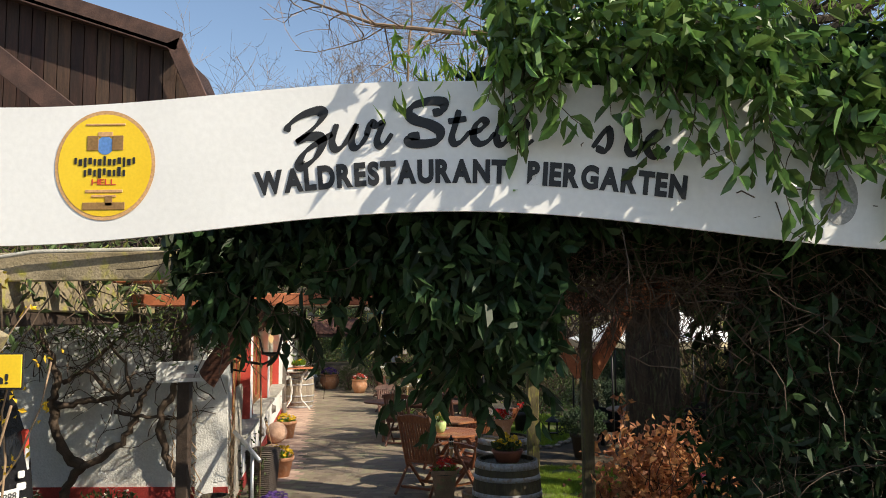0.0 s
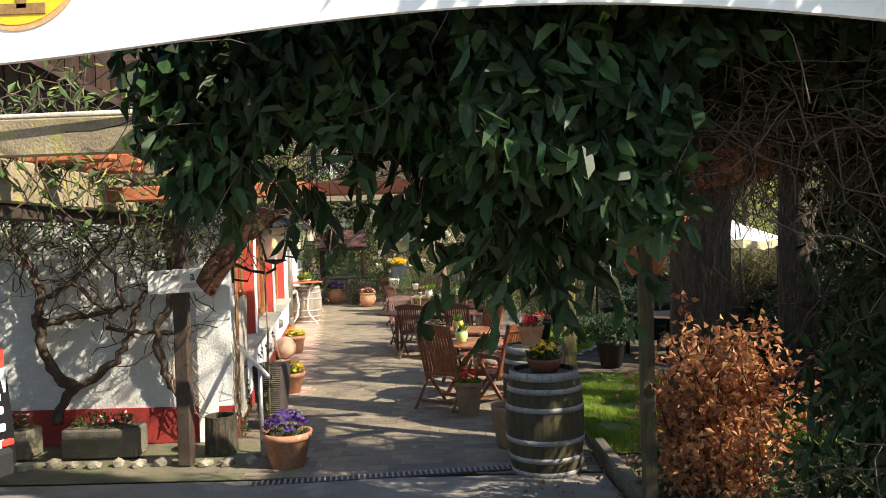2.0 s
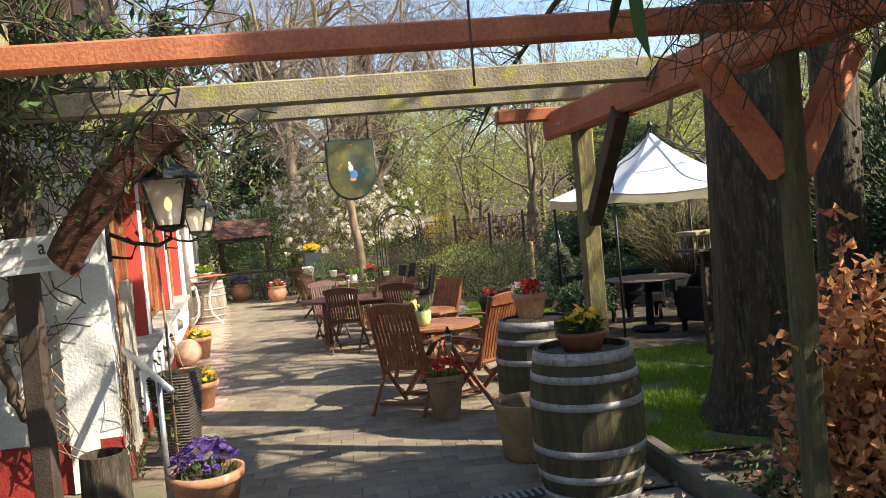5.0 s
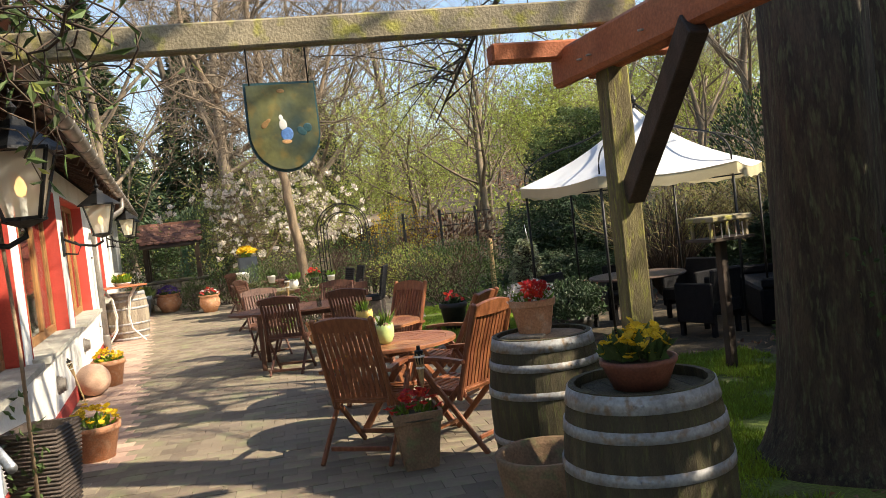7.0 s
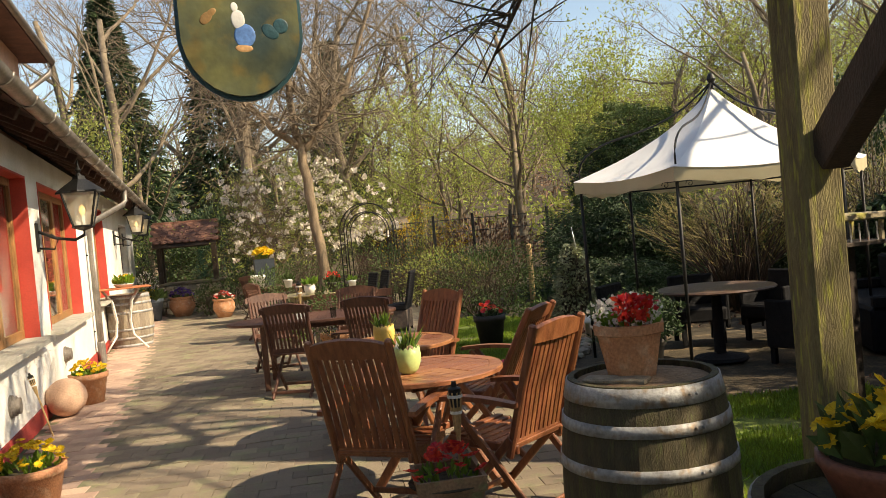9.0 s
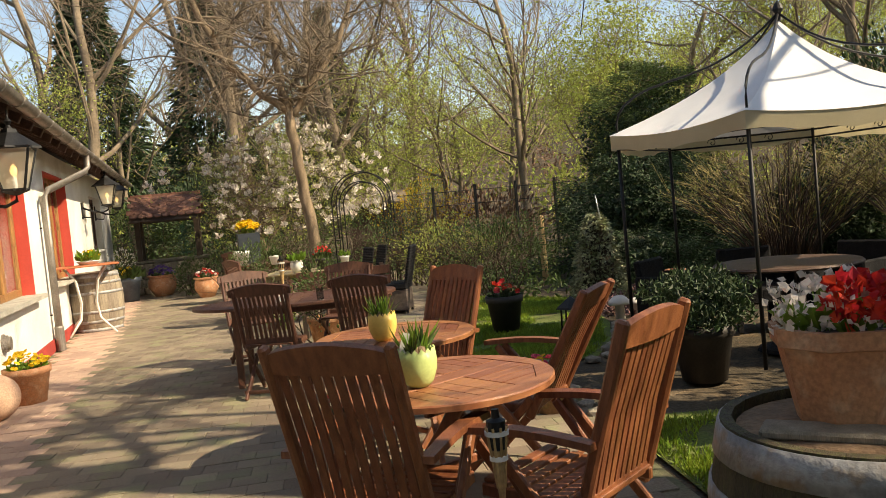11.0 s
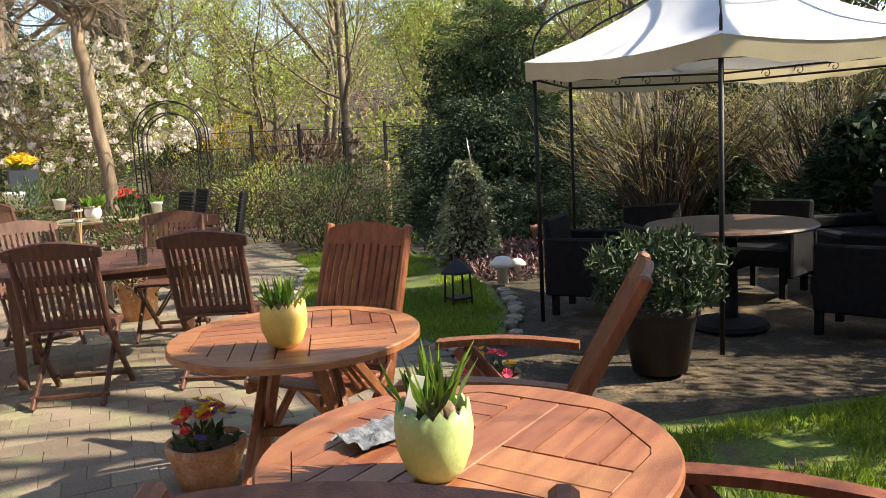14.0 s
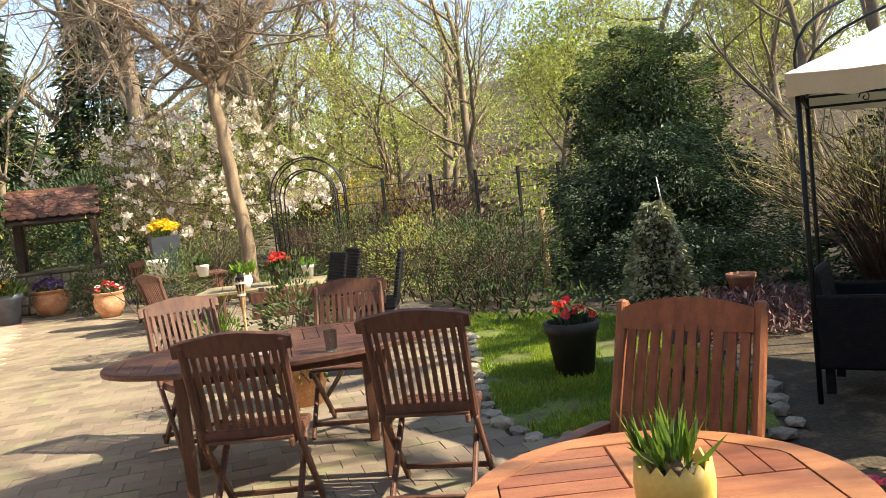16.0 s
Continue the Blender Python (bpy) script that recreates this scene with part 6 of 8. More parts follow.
for i in range(16):
    bm = bmesh.new()
    bmesh.ops.create_icosphere(bm, subdivisions=1, radius=0.5, matrix=pose(-5.6 + i * 0.22, 8.82 + rng.uniform(-0.05, 0.05), 0.02, 0, 0, rng.uniform(0, 90)) @ Matrix.Diagonal((rng.uniform(0.12, 0.22), rng.uniform(0.1, 0.16), rng.uniform(0.08, 0.13), 1)))
    part("border_stone", bm, stone, rocks)

# ---- parked van ----
van = thing("parked_van", "black van with white lettering parked by the entrance", "van", pose(-3.89, 6.27, ground_z(6.6), 0, 0, 75))
sec = [(0.0, 0.42), (0.02, 0.75), (0.06, 1.05), (0.10, 1.25), (0.28, 1.86), (0.42, 1.95), (2.2, 1.97), (3.0, 1.9), (3.7, 1.22), (4.5, 1.02), (4.6, 0.5), (4.5, 0.3), (0.1, 0.3)]
verts, faces = [], []
k = len(sec)
for y, inset in ((-0.82, 0.10), (-0.90, 0.0), (0.90, 0.0), (0.82, 0.10)):
    for x, z in sec:
        t = max(0.0, (z - 1.1) / 0.85)
        yy = y * (1 - 0.12 * t)
        verts.append((-yy, x + inset * (0.3 if x < 2 else -0.3), z))
for i in range(3):
    for j in range(k):
        faces.append((i * k + j, i * k + (j + 1) % k, (i + 1) * k + (j + 1) % k, (i + 1) * k + j))
faces += [tuple(range(k)), tuple(reversed(range(3 * k, 4 * k)))]
body = raw("van_body", verts, faces, car_paint, van)
bmx = bmesh.new()
bmx.from_mesh(body.data)
bmesh.ops.recalc_face_normals(bmx, faces=bmx.faces)
bmx.to_mesh(body.data)
bmx.free()
raw("rear_window", [(-0.66, 0.115, 1.28), (0.66, 0.115, 1.28), (0.60, 0.265, 1.80), (-0.60, 0.265, 1.80)], [(0, 1, 2, 3)], dark_glass, van)
for sx in (-1, 1):
    lamp = part("tail_lamp", boxed((sx * 0.86, 0.09, 1.06), (0.05, 0.08, 0.50), None, 0.02), sign_red, van)
    part("reversing_lens", boxed((sx * 0.862, 0.086, 1.06), (0.05, 0.08, 0.22), None, 0.018), sign_white, lamp, "clear white middle lens")
    part("reflector", boxed((sx * 0.80, -0.02, 0.60), (0.10, 0.05, 0.05), None, 0.01), sign_red, van)
    part("side_window", boxed((sx * 0.86, 1.9, 1.5), (0.04, 2.0, 0.42), None, 0.02), dark_glass, van)
    for y in (0.75, 3.7):
        w = new("wheel")
        w.parent = van
        w.matrix_local = pose(sx * 0.80, y, 0.31, 0, 90, 0)
        part("tyre", lathe([(0.19, -0.10), (0.29, -0.10), (0.315, -0.06), (0.315, 0.06), (0.29, 0.10), (0.19, 0.10)], 28, cap=False), rubber, w)
        part("rim", lathe([(0.001, -0.06), (0.2, -0.06), (0.2, 0.06), (0.001, 0.06)], 20), steel, w)
part("bumper", boxed((0, 0.0, 0.45), (1.7, 0.12, 0.24), None, 0.04), rubber, van)
part("number_plate", boxed((0.42, -0.045, 0.80), (0.50, 0.02, 0.11), None, 0.004), sign_white, van)
letters("plate_digits", "8888", 0.09, 0.44, 0.768, 0.20, sign_black, van, -0.058, 0, False)
for z, w in ((0.95, 0.07), (0.85, 0.10), (0.72, 0.12), (0.60, 0.09)):
    part("white_lettering", boxed((0.74, -0.012 + (z - 0.6) * 0.04, z), (w, 0.012, 0.06), None, 0.01), sign_white, van)

# ---- pavilion ----
gaz = thing("pavilion", "six-sided garden pavilion with white canvas roof on black iron poles", "pavilion", Matrix())
GC, GR, EV = Vector((3.72, 15.06, 0)), 1.52, 1.95
ang = [167.7 + 60 * i for i in range(6)]
vx = [GC + Vector((math.cos(radians(a)), math.sin(radians(a)), 0)) * GR for a in ang]
apex = GC + Vector((0, 0, 2.88))
for i in range(6):
    v, w = vx[i], vx[(i + 1) % 6]
    out = (v - GC).normalized()
    side = Vector((-out.y, out.x, 0))
    tubes("pole", [([v, v + Vector((0, 0, EV))], 0.017)], iron, gaz, n=8)
    rib = []
    for r, h in ((1.0, 0.0), (1.0, 0.14), (0.985, 0.22), (0.945, 0.30), (0.88, 0.37), (0.79, 0.43), (0.68, 0.475), (0.55, 0.52), (0.42, 0.58), (0.30, 0.66), (0.19, 0.76), (0.09, 0.88), (0.0, 1.0)):
        rib.append(GC + out * (GR * r) + Vector((0, 0, EV + h * 0.99)))
    tubes("roof_rib", [(rib, 0.011)], iron, gaz, n=6)
    for z in (EV - 0.02, EV - 0.10):
        tubes("ring_rail", [([v + Vector((0, 0, z)), w + Vector((0, 0, z))], 0.010)], iron, gaz, n=6)
    for t in (0.3, 0.5, 0.7):
        p = v + (w - v) * t + Vector((0, 0, EV - 0.06))
        d = (w - v).normalized()
        tubes("scroll", [([p + d * (0.05 * (1 - j / 16) * math.cos(j * 0.55)) + Vector((0, 0, 0.05 * (1 - j / 16) * math.sin(j * 0.55))) for j in range(15)], 0.005)], iron, gaz, n=4)
    rows = 10
    verts, faces = [], []
    for r in range(rows + 1):
        t = r / rows
        for c in range(9):
            u = c / 8
            e = v * (1 - u) + w * u
            p = (GC + (e - GC) * 1.05) * (1 - t) + GC * t
            z = EV + 0.03 + (2.84 - EV) * (0.60 * t + 0.40 * t * t * t) - 0.06 * math.sin(math.pi * u) * (1 - t)
            verts.append((p.x, p.y, z))
    for r in range(rows):
        for c in range(8):
            a = r * 9 + c
            faces.append((a, a + 1, a + 10, a + 9))
    raw("roof_panel", verts, faces, canvas, gaz, "", True)
    verts = []
    for c in range(13):
        u = c / 12
        e = GC + ((v * (1 - u) + w * u) - GC) * 1.045
        z = EV + 0.03 - 0.06 * math.sin(math.pi * u)
        verts += [(e.x, e.y, z), (e.x, e.y, z - 0.14 + 0.02 * abs(math.sin(u * 4 * math.pi)))]
    raw("valance", verts, [(2 * c, 2 * c + 2, 2 * c + 3, 2 * c + 1) for c in range(12)], valance_cloth, gaz, "cream scalloped valance")
part("finial", lathe([(0.001, 2.86), (0.035, 2.87), (0.02, 2.92), (0.05, 2.97), (0.03, 3.02), (0.001, 3.05)], 12, (GC.x, GC.y, 0)), iron, gaz)

# ---- other garden things ----
feeder = thing("bird_feeder", "wooden bird feeder house with flat roof on a post", "bird feeder", pose(3.05, 12.05, 0, 0, 0, 10))
part("post", beamed((0, 0, 0), (0, 0, 1.2), 0.08, 0.08), timber_dark, feeder)
part("tray", boxed((0, 0, 1.22), (0.50, 0.36, 0.03), None, 0.004), timber_dark, feeder)
for x in (-0.2, 0.2):
    for y in (-0.13, 0.13):
        part("corner_post", boxed((x, y, 1.305), (0.025, 0.025, 0.14)), timber_grey, feeder)
part("roof", boxed((0, 0, 1.41), (0.46, 0.40, 0.05), None, 0.01), timber_grey, feeder)
for i in range(5):
    part("seed_grid", boxed((-0.16 + 0.08 * i, -0.13, 1.30), (0.008, 0.008, 0.13)), steel, feeder)
well = thing("stone_well", "roofed stone well hut with clay beaver-tail tiles", "well", pose(-4.35, 29.2, 0, 0, 0, 5))
for r in range(4):
    for c in range(8):
        x = -0.85 + 1.7 * (c + 0.5 + 0.25 * (r % 2)) / 8.5
        for y, in ((-0.45,), (0.45,)):
            part("stone", boxed((x + rng.uniform(-0.02, 0.02), y + rng.uniform(-0.02, 0.02), 0.1 + r * 0.19), (rng.uniform(0.17, 0.22), 0.2, 0.18), None, 0.025), stone, well)
part("coping", boxed((0, 0, 0.80), (1.85, 1.15, 0.07), None, 0.02), kerb_stone, well)
for x in (-0.7, 0.7):
    part("post", boxed((x, -0.3, 1.3), (0.12, 0.12, 1.0)), timber_dark, well)
    part("post", boxed((x, 0.3, 1.3), (0.12, 0.12, 1.0)), timber_dark, well)
for sgn in (-1, 1):
    part("roof_board", beamed((0, 0, 2.38), (0, sgn * 0.95, 1.78), 1.6, 0.03, 0), timber_dark, well)
    d = Vector((0, sgn * 0.95, -0.6)).normalized()
    slope = Matrix.Rotation(-sgn * 0.51, 4, "X")
    for r in range(6):
        for c in range(9):
            p = Vector((-0.78 + c * 0.185 + (0.09 if r % 2 else 0), 0, 2.44)) + d * (0.14 + r * 0.165)
            bm = bmesh.new()
            edge = [(-0.088, -0.11), (0.088, -0.11), (0.088, 0.04)] + [(0.088 * math.cos(a), 0.04 + 0.085 * math.sin(a)) for a in (0.5, 1.05, 1.57, 2.09, 2.64)] + [(-0.088, 0.04)]
            f = bm.faces.new([bm.verts.new((x, y * sgn, 0.0)) for x, y in edge])
            ex = bmesh.ops.extrude_face_region(bm, geom=[f])
            bmesh.ops.translate(bm, verts=[v for v in ex["geom"] if isinstance(v, bmesh.types.BMVert)], vec=(0, 0, 0.018))
            bmesh.ops.recalc_face_normals(bm, faces=bm.faces)
            bmesh.ops.transform(bm, matrix=Matrix.Translation(p + Vector((0, 0, 0.012))) @ slope, verts=bm.verts)
            part("roof_tile", bm, roof_tile, well)
part("ridge", beamed((-0.82, 0, 2.44), (0.86, 0, 2.44), 0.14, 0.08), roof_tile, well)
dark_tree = thing("potted_fir", "small dark fir tree standing in the well hut", "potted tree", pose(-4.0, 29.1, 0.84))
leaves("foliage", np.concatenate([blob(120, (0, 0, 0.12 + 0.13 * i), (0.26 - 0.04 * i, 0.26 - 0.04 * i, 0.06), i) for i in range(6)]), 0.07, 0.012, (0, 0, -0.2), material("blue_green_needle", (0.03, 0.12, 0.08), (0.02, 0.07, 0.05), 3, 0.6, 0, island=0.3), dark_tree)
toy = thing("painted_ornament", "small red, yellow and blue painted garden ornament on the lawn", "ornament", pose(3.40, 11.55, -0.01))
for nm, c, r, mt in (("head", (-0.07, 0, 0.25), (0.05, 0.05, 0.05), petal_red), ("head", (0.08, 0.02, 0.29), (0.055, 0.05, 0.05), petal_red), ("collar", (0.0, 0, 0.23), (0.09, 0.06, 0.05), petal_yellow), ("body", (0.0, 0, 0.10), (0.13, 0.09, 0.105), petal_pink), ("patch", (0.06, -0.05, 0.10), (0.06, 0.05, 0.06), sign_blue)):
    bm = bmesh.new()
    bmesh.ops.create_uvsphere(bm, u_segments=16, v_segments=10, radius=1.0, matrix=Matrix.Translation(c) @ Matrix.Diagonal((*r, 1)))
    part(nm, bm, mt, toy, smooth=True)
lamp_post = thing("stake", "pale wooden stake at the shrub border", "stake", pose(3.3, 22.0, 0))
part("stake", lathe([(0.001, 0), (0.06, 0), (0.055, 1.15), (0.001, 1.17)], 10), bamboo, lamp_post)
lant = thing("ground_lantern", "small black iron lantern standing on the lawn edge", "lantern", pose(1.95, 16.35, 0))
for x in (-0.09, 0.09):
    for y in (-0.09, 0.09):
        part("lantern_leg", beamed((x, y, 0), (x * 0.9, y * 0.9, 0.3), 0.015, 0.015, 0), iron, lant)
part("lantern_roof", lathe([(0.16, 0.29), (0.15, 0.31), (0.03, 0.40), (0.001, 0.42)], 6), iron, lant)
part("lantern_floor", boxed((0, 0, 0.07), (0.18, 0.18, 0.015)), iron, lant)
for x, y, r in ((2.75, 17.05, 0.13), (3.05, 17.3, 0.09)):
    mu = thing("toadstool_ornament", "pale stone mushroom ornament among the heather", "ornament", pose(x, y, 0))
    part("mushroom", lathe([(0.001, 0), (r * 0.45, 0), (r * 0.4, r * 1.2), (r, r * 1.3), (r * 0.95, r * 1.6), (r * 0.5, r * 2.0), (0.001, r * 2.1)], 18), white_ceramic, mu, smooth=True)
cp = pot_plant("clay_pot", "empty terracotta pot lying by the heather bed", pose(4.35, 19.0, 0.02), 0.16, 0.26, "plain", terracotta, [], 0)
sp = pot_plant("shrub_pot", "large green-brown pot with a dense dark evergreen shrub", pose(2.18, 13.9, 0), 0.24, 0.42, "plain", clay_dark, [], 0)
leaves("foliage", blob(2600, (0, 0, 0.60), (0.42, 0.40, 0.25), 9), 0.06, 0.024, (0, 0, 0.5), leaf_dark, sp)

# metal fence and rose arch at the far side
fence = thing("metal_fence", "thin dark wire fence with square posts at the far border", "fence", Matrix())
fx = [(1.2 + i * 1.15, 28.2 + 0.25 * i) for i in range(6)]
for i, (x, y) in enumerate(fx):
    part("fence_post", beamed((x, y, 0), (x, y, 2.0), 0.07, 0.07), iron, fence)
    if i:
        x0, y0 = fx[i - 1]
        for z in (0.3, 0.9, 1.5, 1.85):
            tubes("fence_wire", [([(x0, y0, z), (x, y, z)], 0.01)], iron, fence, n=4)
        for j in range(1, 9):
            t = j / 9
            tubes("fence_rod", [([(x0 + (x - x0) * t, y0 + (y - y0) * t, 0.1), (x0 + (x - x0) * t, y0 + (y - y0) * t, 1.9)], 0.007)], iron, fence, n=4)
arch = thing("rose_arch", "rusty iron rose arch with climbing stems", "rose arch", pose(0.35, 24.8, 0, 0, 0, -12))
for y in (-0.25, 0.25):
    for x in (-0.6, 0.6, -0.45, 0.45):
        hgt = 1.75 if abs(x) > 0.5 else 1.7
        tubes("arch_tube", [([(x, y, 0), (x, y, hgt)] + [(x * math.cos(t), y, hgt + abs(x) * math.sin(t)) for t in np.linspace(0.2, math.pi / 2, 6)], 0.013)], iron, arch, n=6)
for z in np.linspace(0.3, 1.7, 7):
    for x in (-0.6, 0.6):
        tubes("arch_rung", [([(x, -0.25, z), (x, 0.25, z)], 0.008), ([(x, -0.25, z), (x * 0.75, -0.25, z)], 0.008)], iron, arch, n=4)
shed = thing("far_shed", "small dark shed seen through the shrubs", "shed", pose(1.2, 33.0, 0, 0, 0, -5))
part("shed_wall", boxed((0, 0, 0.9), (1.6, 1.4, 1.8)), cladding, shed)
part("shed_roof", beamed((0, -1.0, 1.75), (0, 1.0, 2.15), 1.9, 0.06), bark_far, shed)

# ---- plants ----
def grow(out, tips, g, p, d, length, r, level, top, droop=0.0, kids=(3, 5), wob=0.16, sides=(8, 6, 5, 4, 3, 3)):
    """One limb with its side limbs; fills out with lines by number of sides and tips with twig ends."""
    k = 6 if level < 2 else 4
    pts, rad = [p.copy()], [r]
    q, w = p.copy(), d.copy()
    for i in range(k):
        w = (w + Vector((g.normal(0, wob), g.normal(0, wob), g.normal(0, wob) + 0.05 - droop * level * 0.12))).normalized()
        q = q + w * (length / k)
        pts.append(q.copy())
        rad.append(max(0.004, r * (1 - 0.62 * (i + 1) / k)))
    out.append((pts, rad, sides[min(level, 5)]))
    if level >= top:
        tips.append((pts[-1], w))
        tips.append((pts[2], w))
        return
    n = int(g.integers(kids[0], kids[1] + 1)) + (2 if level == 0 else 0)
    for i in range(n):
        t = g.uniform(0.35 if level == 0 else 0.2, 1.0)
        j = min(k - 1, int(t * k))
        s = pts[j].lerp(pts[j + 1], t * k - j)
        side = Vector((g.normal(), g.normal(), g.normal(0, 0.5))).normalized()
        nd = (w * g.uniform(0.35, 0.8) + side * g.uniform(0.5, 0.9) + Vector((0, 0, 0.15))).normalized()
        grow(out, tips, g, s, nd, length * g.uniform(0.45, 0.68), max(0.005, rad[j] * g.uniform(0.4, 0.62)), level + 1, top, droop, kids, wob, sides)


def tree(name, label, m, seed, height, r0, bark_mat, top=4, lean=(0, 0, 1), leaf=None, leaf_n=3, leaf_len=0.06, kids=(3, 5), droop=0.0, group="", trunk=0.6, crown_spread=0.12, wob=0.12):
    g = np.random.default_rng(seed)
    t = thing(name, label, "tree", m, group)
    out, tips = [], []
    grow(out, tips, g, Vector((0, 0, -0.1)), Vector(lean).normalized(), height * trunk, r0, 0, top, droop, kids, wob)
    verts, faces = [], []
    tube_data(verts, faces, out[0][0], out[0][1], 10)
    raw("trunk", verts, faces, bark_mat, t, "", True)
    verts, faces = [], []
    for pts, rad, n in out[1:]:
        tube_data(verts, faces, pts, rad, n, False)
    raw("branchwork", verts, faces, bark_mat, t)
    if leaf:
        base = np.array([tuple(p) for p, w in tips])
        base = np.repeat(base, leaf_n, 0) + g.normal(0, crown_spread, (len(base) * leaf_n, 3))
        leaves("crown", base, leaf_len, leaf_len * 0.5, (0, 0, 0.3), leaf, t, seed=seed, spread=1.0)
    return t


# overgrown evergreen climber over the entrance
def sprig(g, start, way, length, gap=0.035, bend=0.25, sag=0.5):
    """A thin shoot from start with its leaf bases and leaf ways."""
    p, d = Vector(start), Vector(way).normalized()
    line_, at, ways = [p.copy()], [], []
    k = max(3, int(length / 0.06))
    for i in range(k):
        d = (d + Vector((g.normal(0, bend), g.normal(0, bend), g.normal(0, bend) - 0.06 * sag))).normalized()
        q = p + d * length / k
        for j in range(max(1, int(0.06 / gap))):
            a = g.uniform(0, 6.28)
            at.append(tuple(p.lerp(q, g.random())))
            w = Vector((math.cos(a), math.sin(a), -sag)) + d * 0.7
            ways.append(tuple(w))
        p = q
        line_.append(p.copy())
    return (line_, [0.0035 * (1 - 0.6 * i / k) for i in range(k + 1)]), at, ways


def vine_inside(p):
    x, y, z = p
    bottom = 2.30 + 0.10 * math.sin(3 * x + y) + 0.10 * math.sin(2.7 * y + 5 * x) + 0.05 * math.sin(13 * x)
    bottom += 0.20 if y > 4.2 and x < -0.1 else 0.06
    if x > 0.45:
        bottom = (2.82 if y > 4.5 else 2.68) + 0.1 * math.sin(5 * y + 3 * x)
    top = 3.15 + 0.55 * min(max((x + 0.2) / 1.3, 0), 1) + 0.12 * math.sin(4 * x + 2 * y)
    top -= 0.28 * max(0.0, x - 0.9)
    if x > 1.3 and y > 5.4:
        top = 2.98
    front = 3.38 + (0.0 if x > -0.2 else 0.25 + 0.2 * min(1, -x - 0.2))
    backy = float(np.interp(x, [-1.6, 0.2, 0.9, 1.25, 1.5], [4.65, 4.6, 6.0, 6.4, 7.9])) + 0.12 * math.sin(5 * x)
    left = -1.22 + 0.15 * math.sin(4 * z)
    right = 3.0
    return left < x < right and front < y < backy and bottom < z < top


climber = thing("evergreen_climber", "dense evergreen climber hanging over the entrance pergola", "climbing plant", Matrix())
g = np.random.default_rng(11)
pts = []
while len(pts) < 44000:
    p = (g.uniform(-1.9, 3.9), g.uniform(3.3, 8.1), g.uniform(2.0, 4.1))
    if vine_inside(p):
        d = 0.16
        edge = not all(vine_inside((p[0] + a * d, p[1] + b * d, p[2] + c * d)) for a, b, c in ((1, 0, 0), (-1, 0, 0), (0, 1, 0), (0, -1, 0), (0, 0, 1), (0, 0, -1)))
        if edge or g.random() < 0.4:
            pts.append(p)
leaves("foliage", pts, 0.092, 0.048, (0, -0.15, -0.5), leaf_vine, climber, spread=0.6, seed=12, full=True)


def sprig_group(name, seeds, mat, size, width, stem, seed):
    ln, at, ways = [], [], []
    for start, way, length, gap, bend, sag in seeds:
        a, b, c = sprig(g, start, way, length, gap, bend, sag)
        ln.append(a)
        at += b
        ways += c
    tagged(tubes(name + "_stem", ln, stem, climber, n=4), kind="stuff")
    leaves(name, np.array(at), size, width, np.array(ways), mat, climber, spread=0.3, seed=seed, full=True)


# sprays over the top and front of the sign
pts = []
while len(pts) < 3600:
    x = g.uniform(0.16, 2.8)
    y = g.uniform(2.98, 3.5)
    lo = arc_z(x) + 0.58 - 0.20 * (0.5 + 0.5 * math.sin(6.3 * x - 1.2)) * min(1, (x - 0.1))
    z = g.uniform(lo, 3.62 + 0.18 * math.sin(3 * x) + 0.1 * math.sin(11 * x))
    if y < SY - 0.02 or z > arc_z(x) + 0.6 or y > SY + 0.05:
        if y < SY and g.random() < 0.35 + 0.3 * math.sin(9 * x + 2):
            continue
        pts.append((x, y, z))
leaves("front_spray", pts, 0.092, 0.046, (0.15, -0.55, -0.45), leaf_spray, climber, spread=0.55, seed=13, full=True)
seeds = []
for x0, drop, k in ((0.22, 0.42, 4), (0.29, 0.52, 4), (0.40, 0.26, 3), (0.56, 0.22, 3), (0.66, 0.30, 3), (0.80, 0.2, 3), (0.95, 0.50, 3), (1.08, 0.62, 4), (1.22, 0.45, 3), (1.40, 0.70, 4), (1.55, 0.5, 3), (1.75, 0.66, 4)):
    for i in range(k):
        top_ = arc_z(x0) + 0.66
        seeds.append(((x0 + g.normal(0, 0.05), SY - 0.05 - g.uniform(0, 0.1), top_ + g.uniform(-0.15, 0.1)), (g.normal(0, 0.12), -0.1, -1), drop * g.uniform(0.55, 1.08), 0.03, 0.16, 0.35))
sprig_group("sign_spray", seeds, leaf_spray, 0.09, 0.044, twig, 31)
top = np.stack([g.uniform(-0.25, 2.8, 1500), g.uniform(3.1, 4.2, 1500), np.zeros(1500)], 1)
top[:, 2] = 3.2 + 0.5 * np.clip((top[:, 0] + 0.25) / 1.3, 0, 1) + g.uniform(-0.15, 0.25, 1500)
leaves("young_growth", top, 0.09, 0.02, (0, -0.2, 0.9), leaf_young, climber, spread=0.5, seed=14)
leaves("young_growth", np.array([(-1.45, 4.5, 2.62), (-0.12, 3.95, 2.42), (0.18, 3.95, 2.30), (-1.55, 4.45, 2.55), (0.9, 5.6, 2.5)]).repeat(12, 0) + g.normal(0, 0.04, (60, 3)), 0.07, 0.02, (0, 0, 0.7), leaf_young, climber, spread=0.6, seed=15)
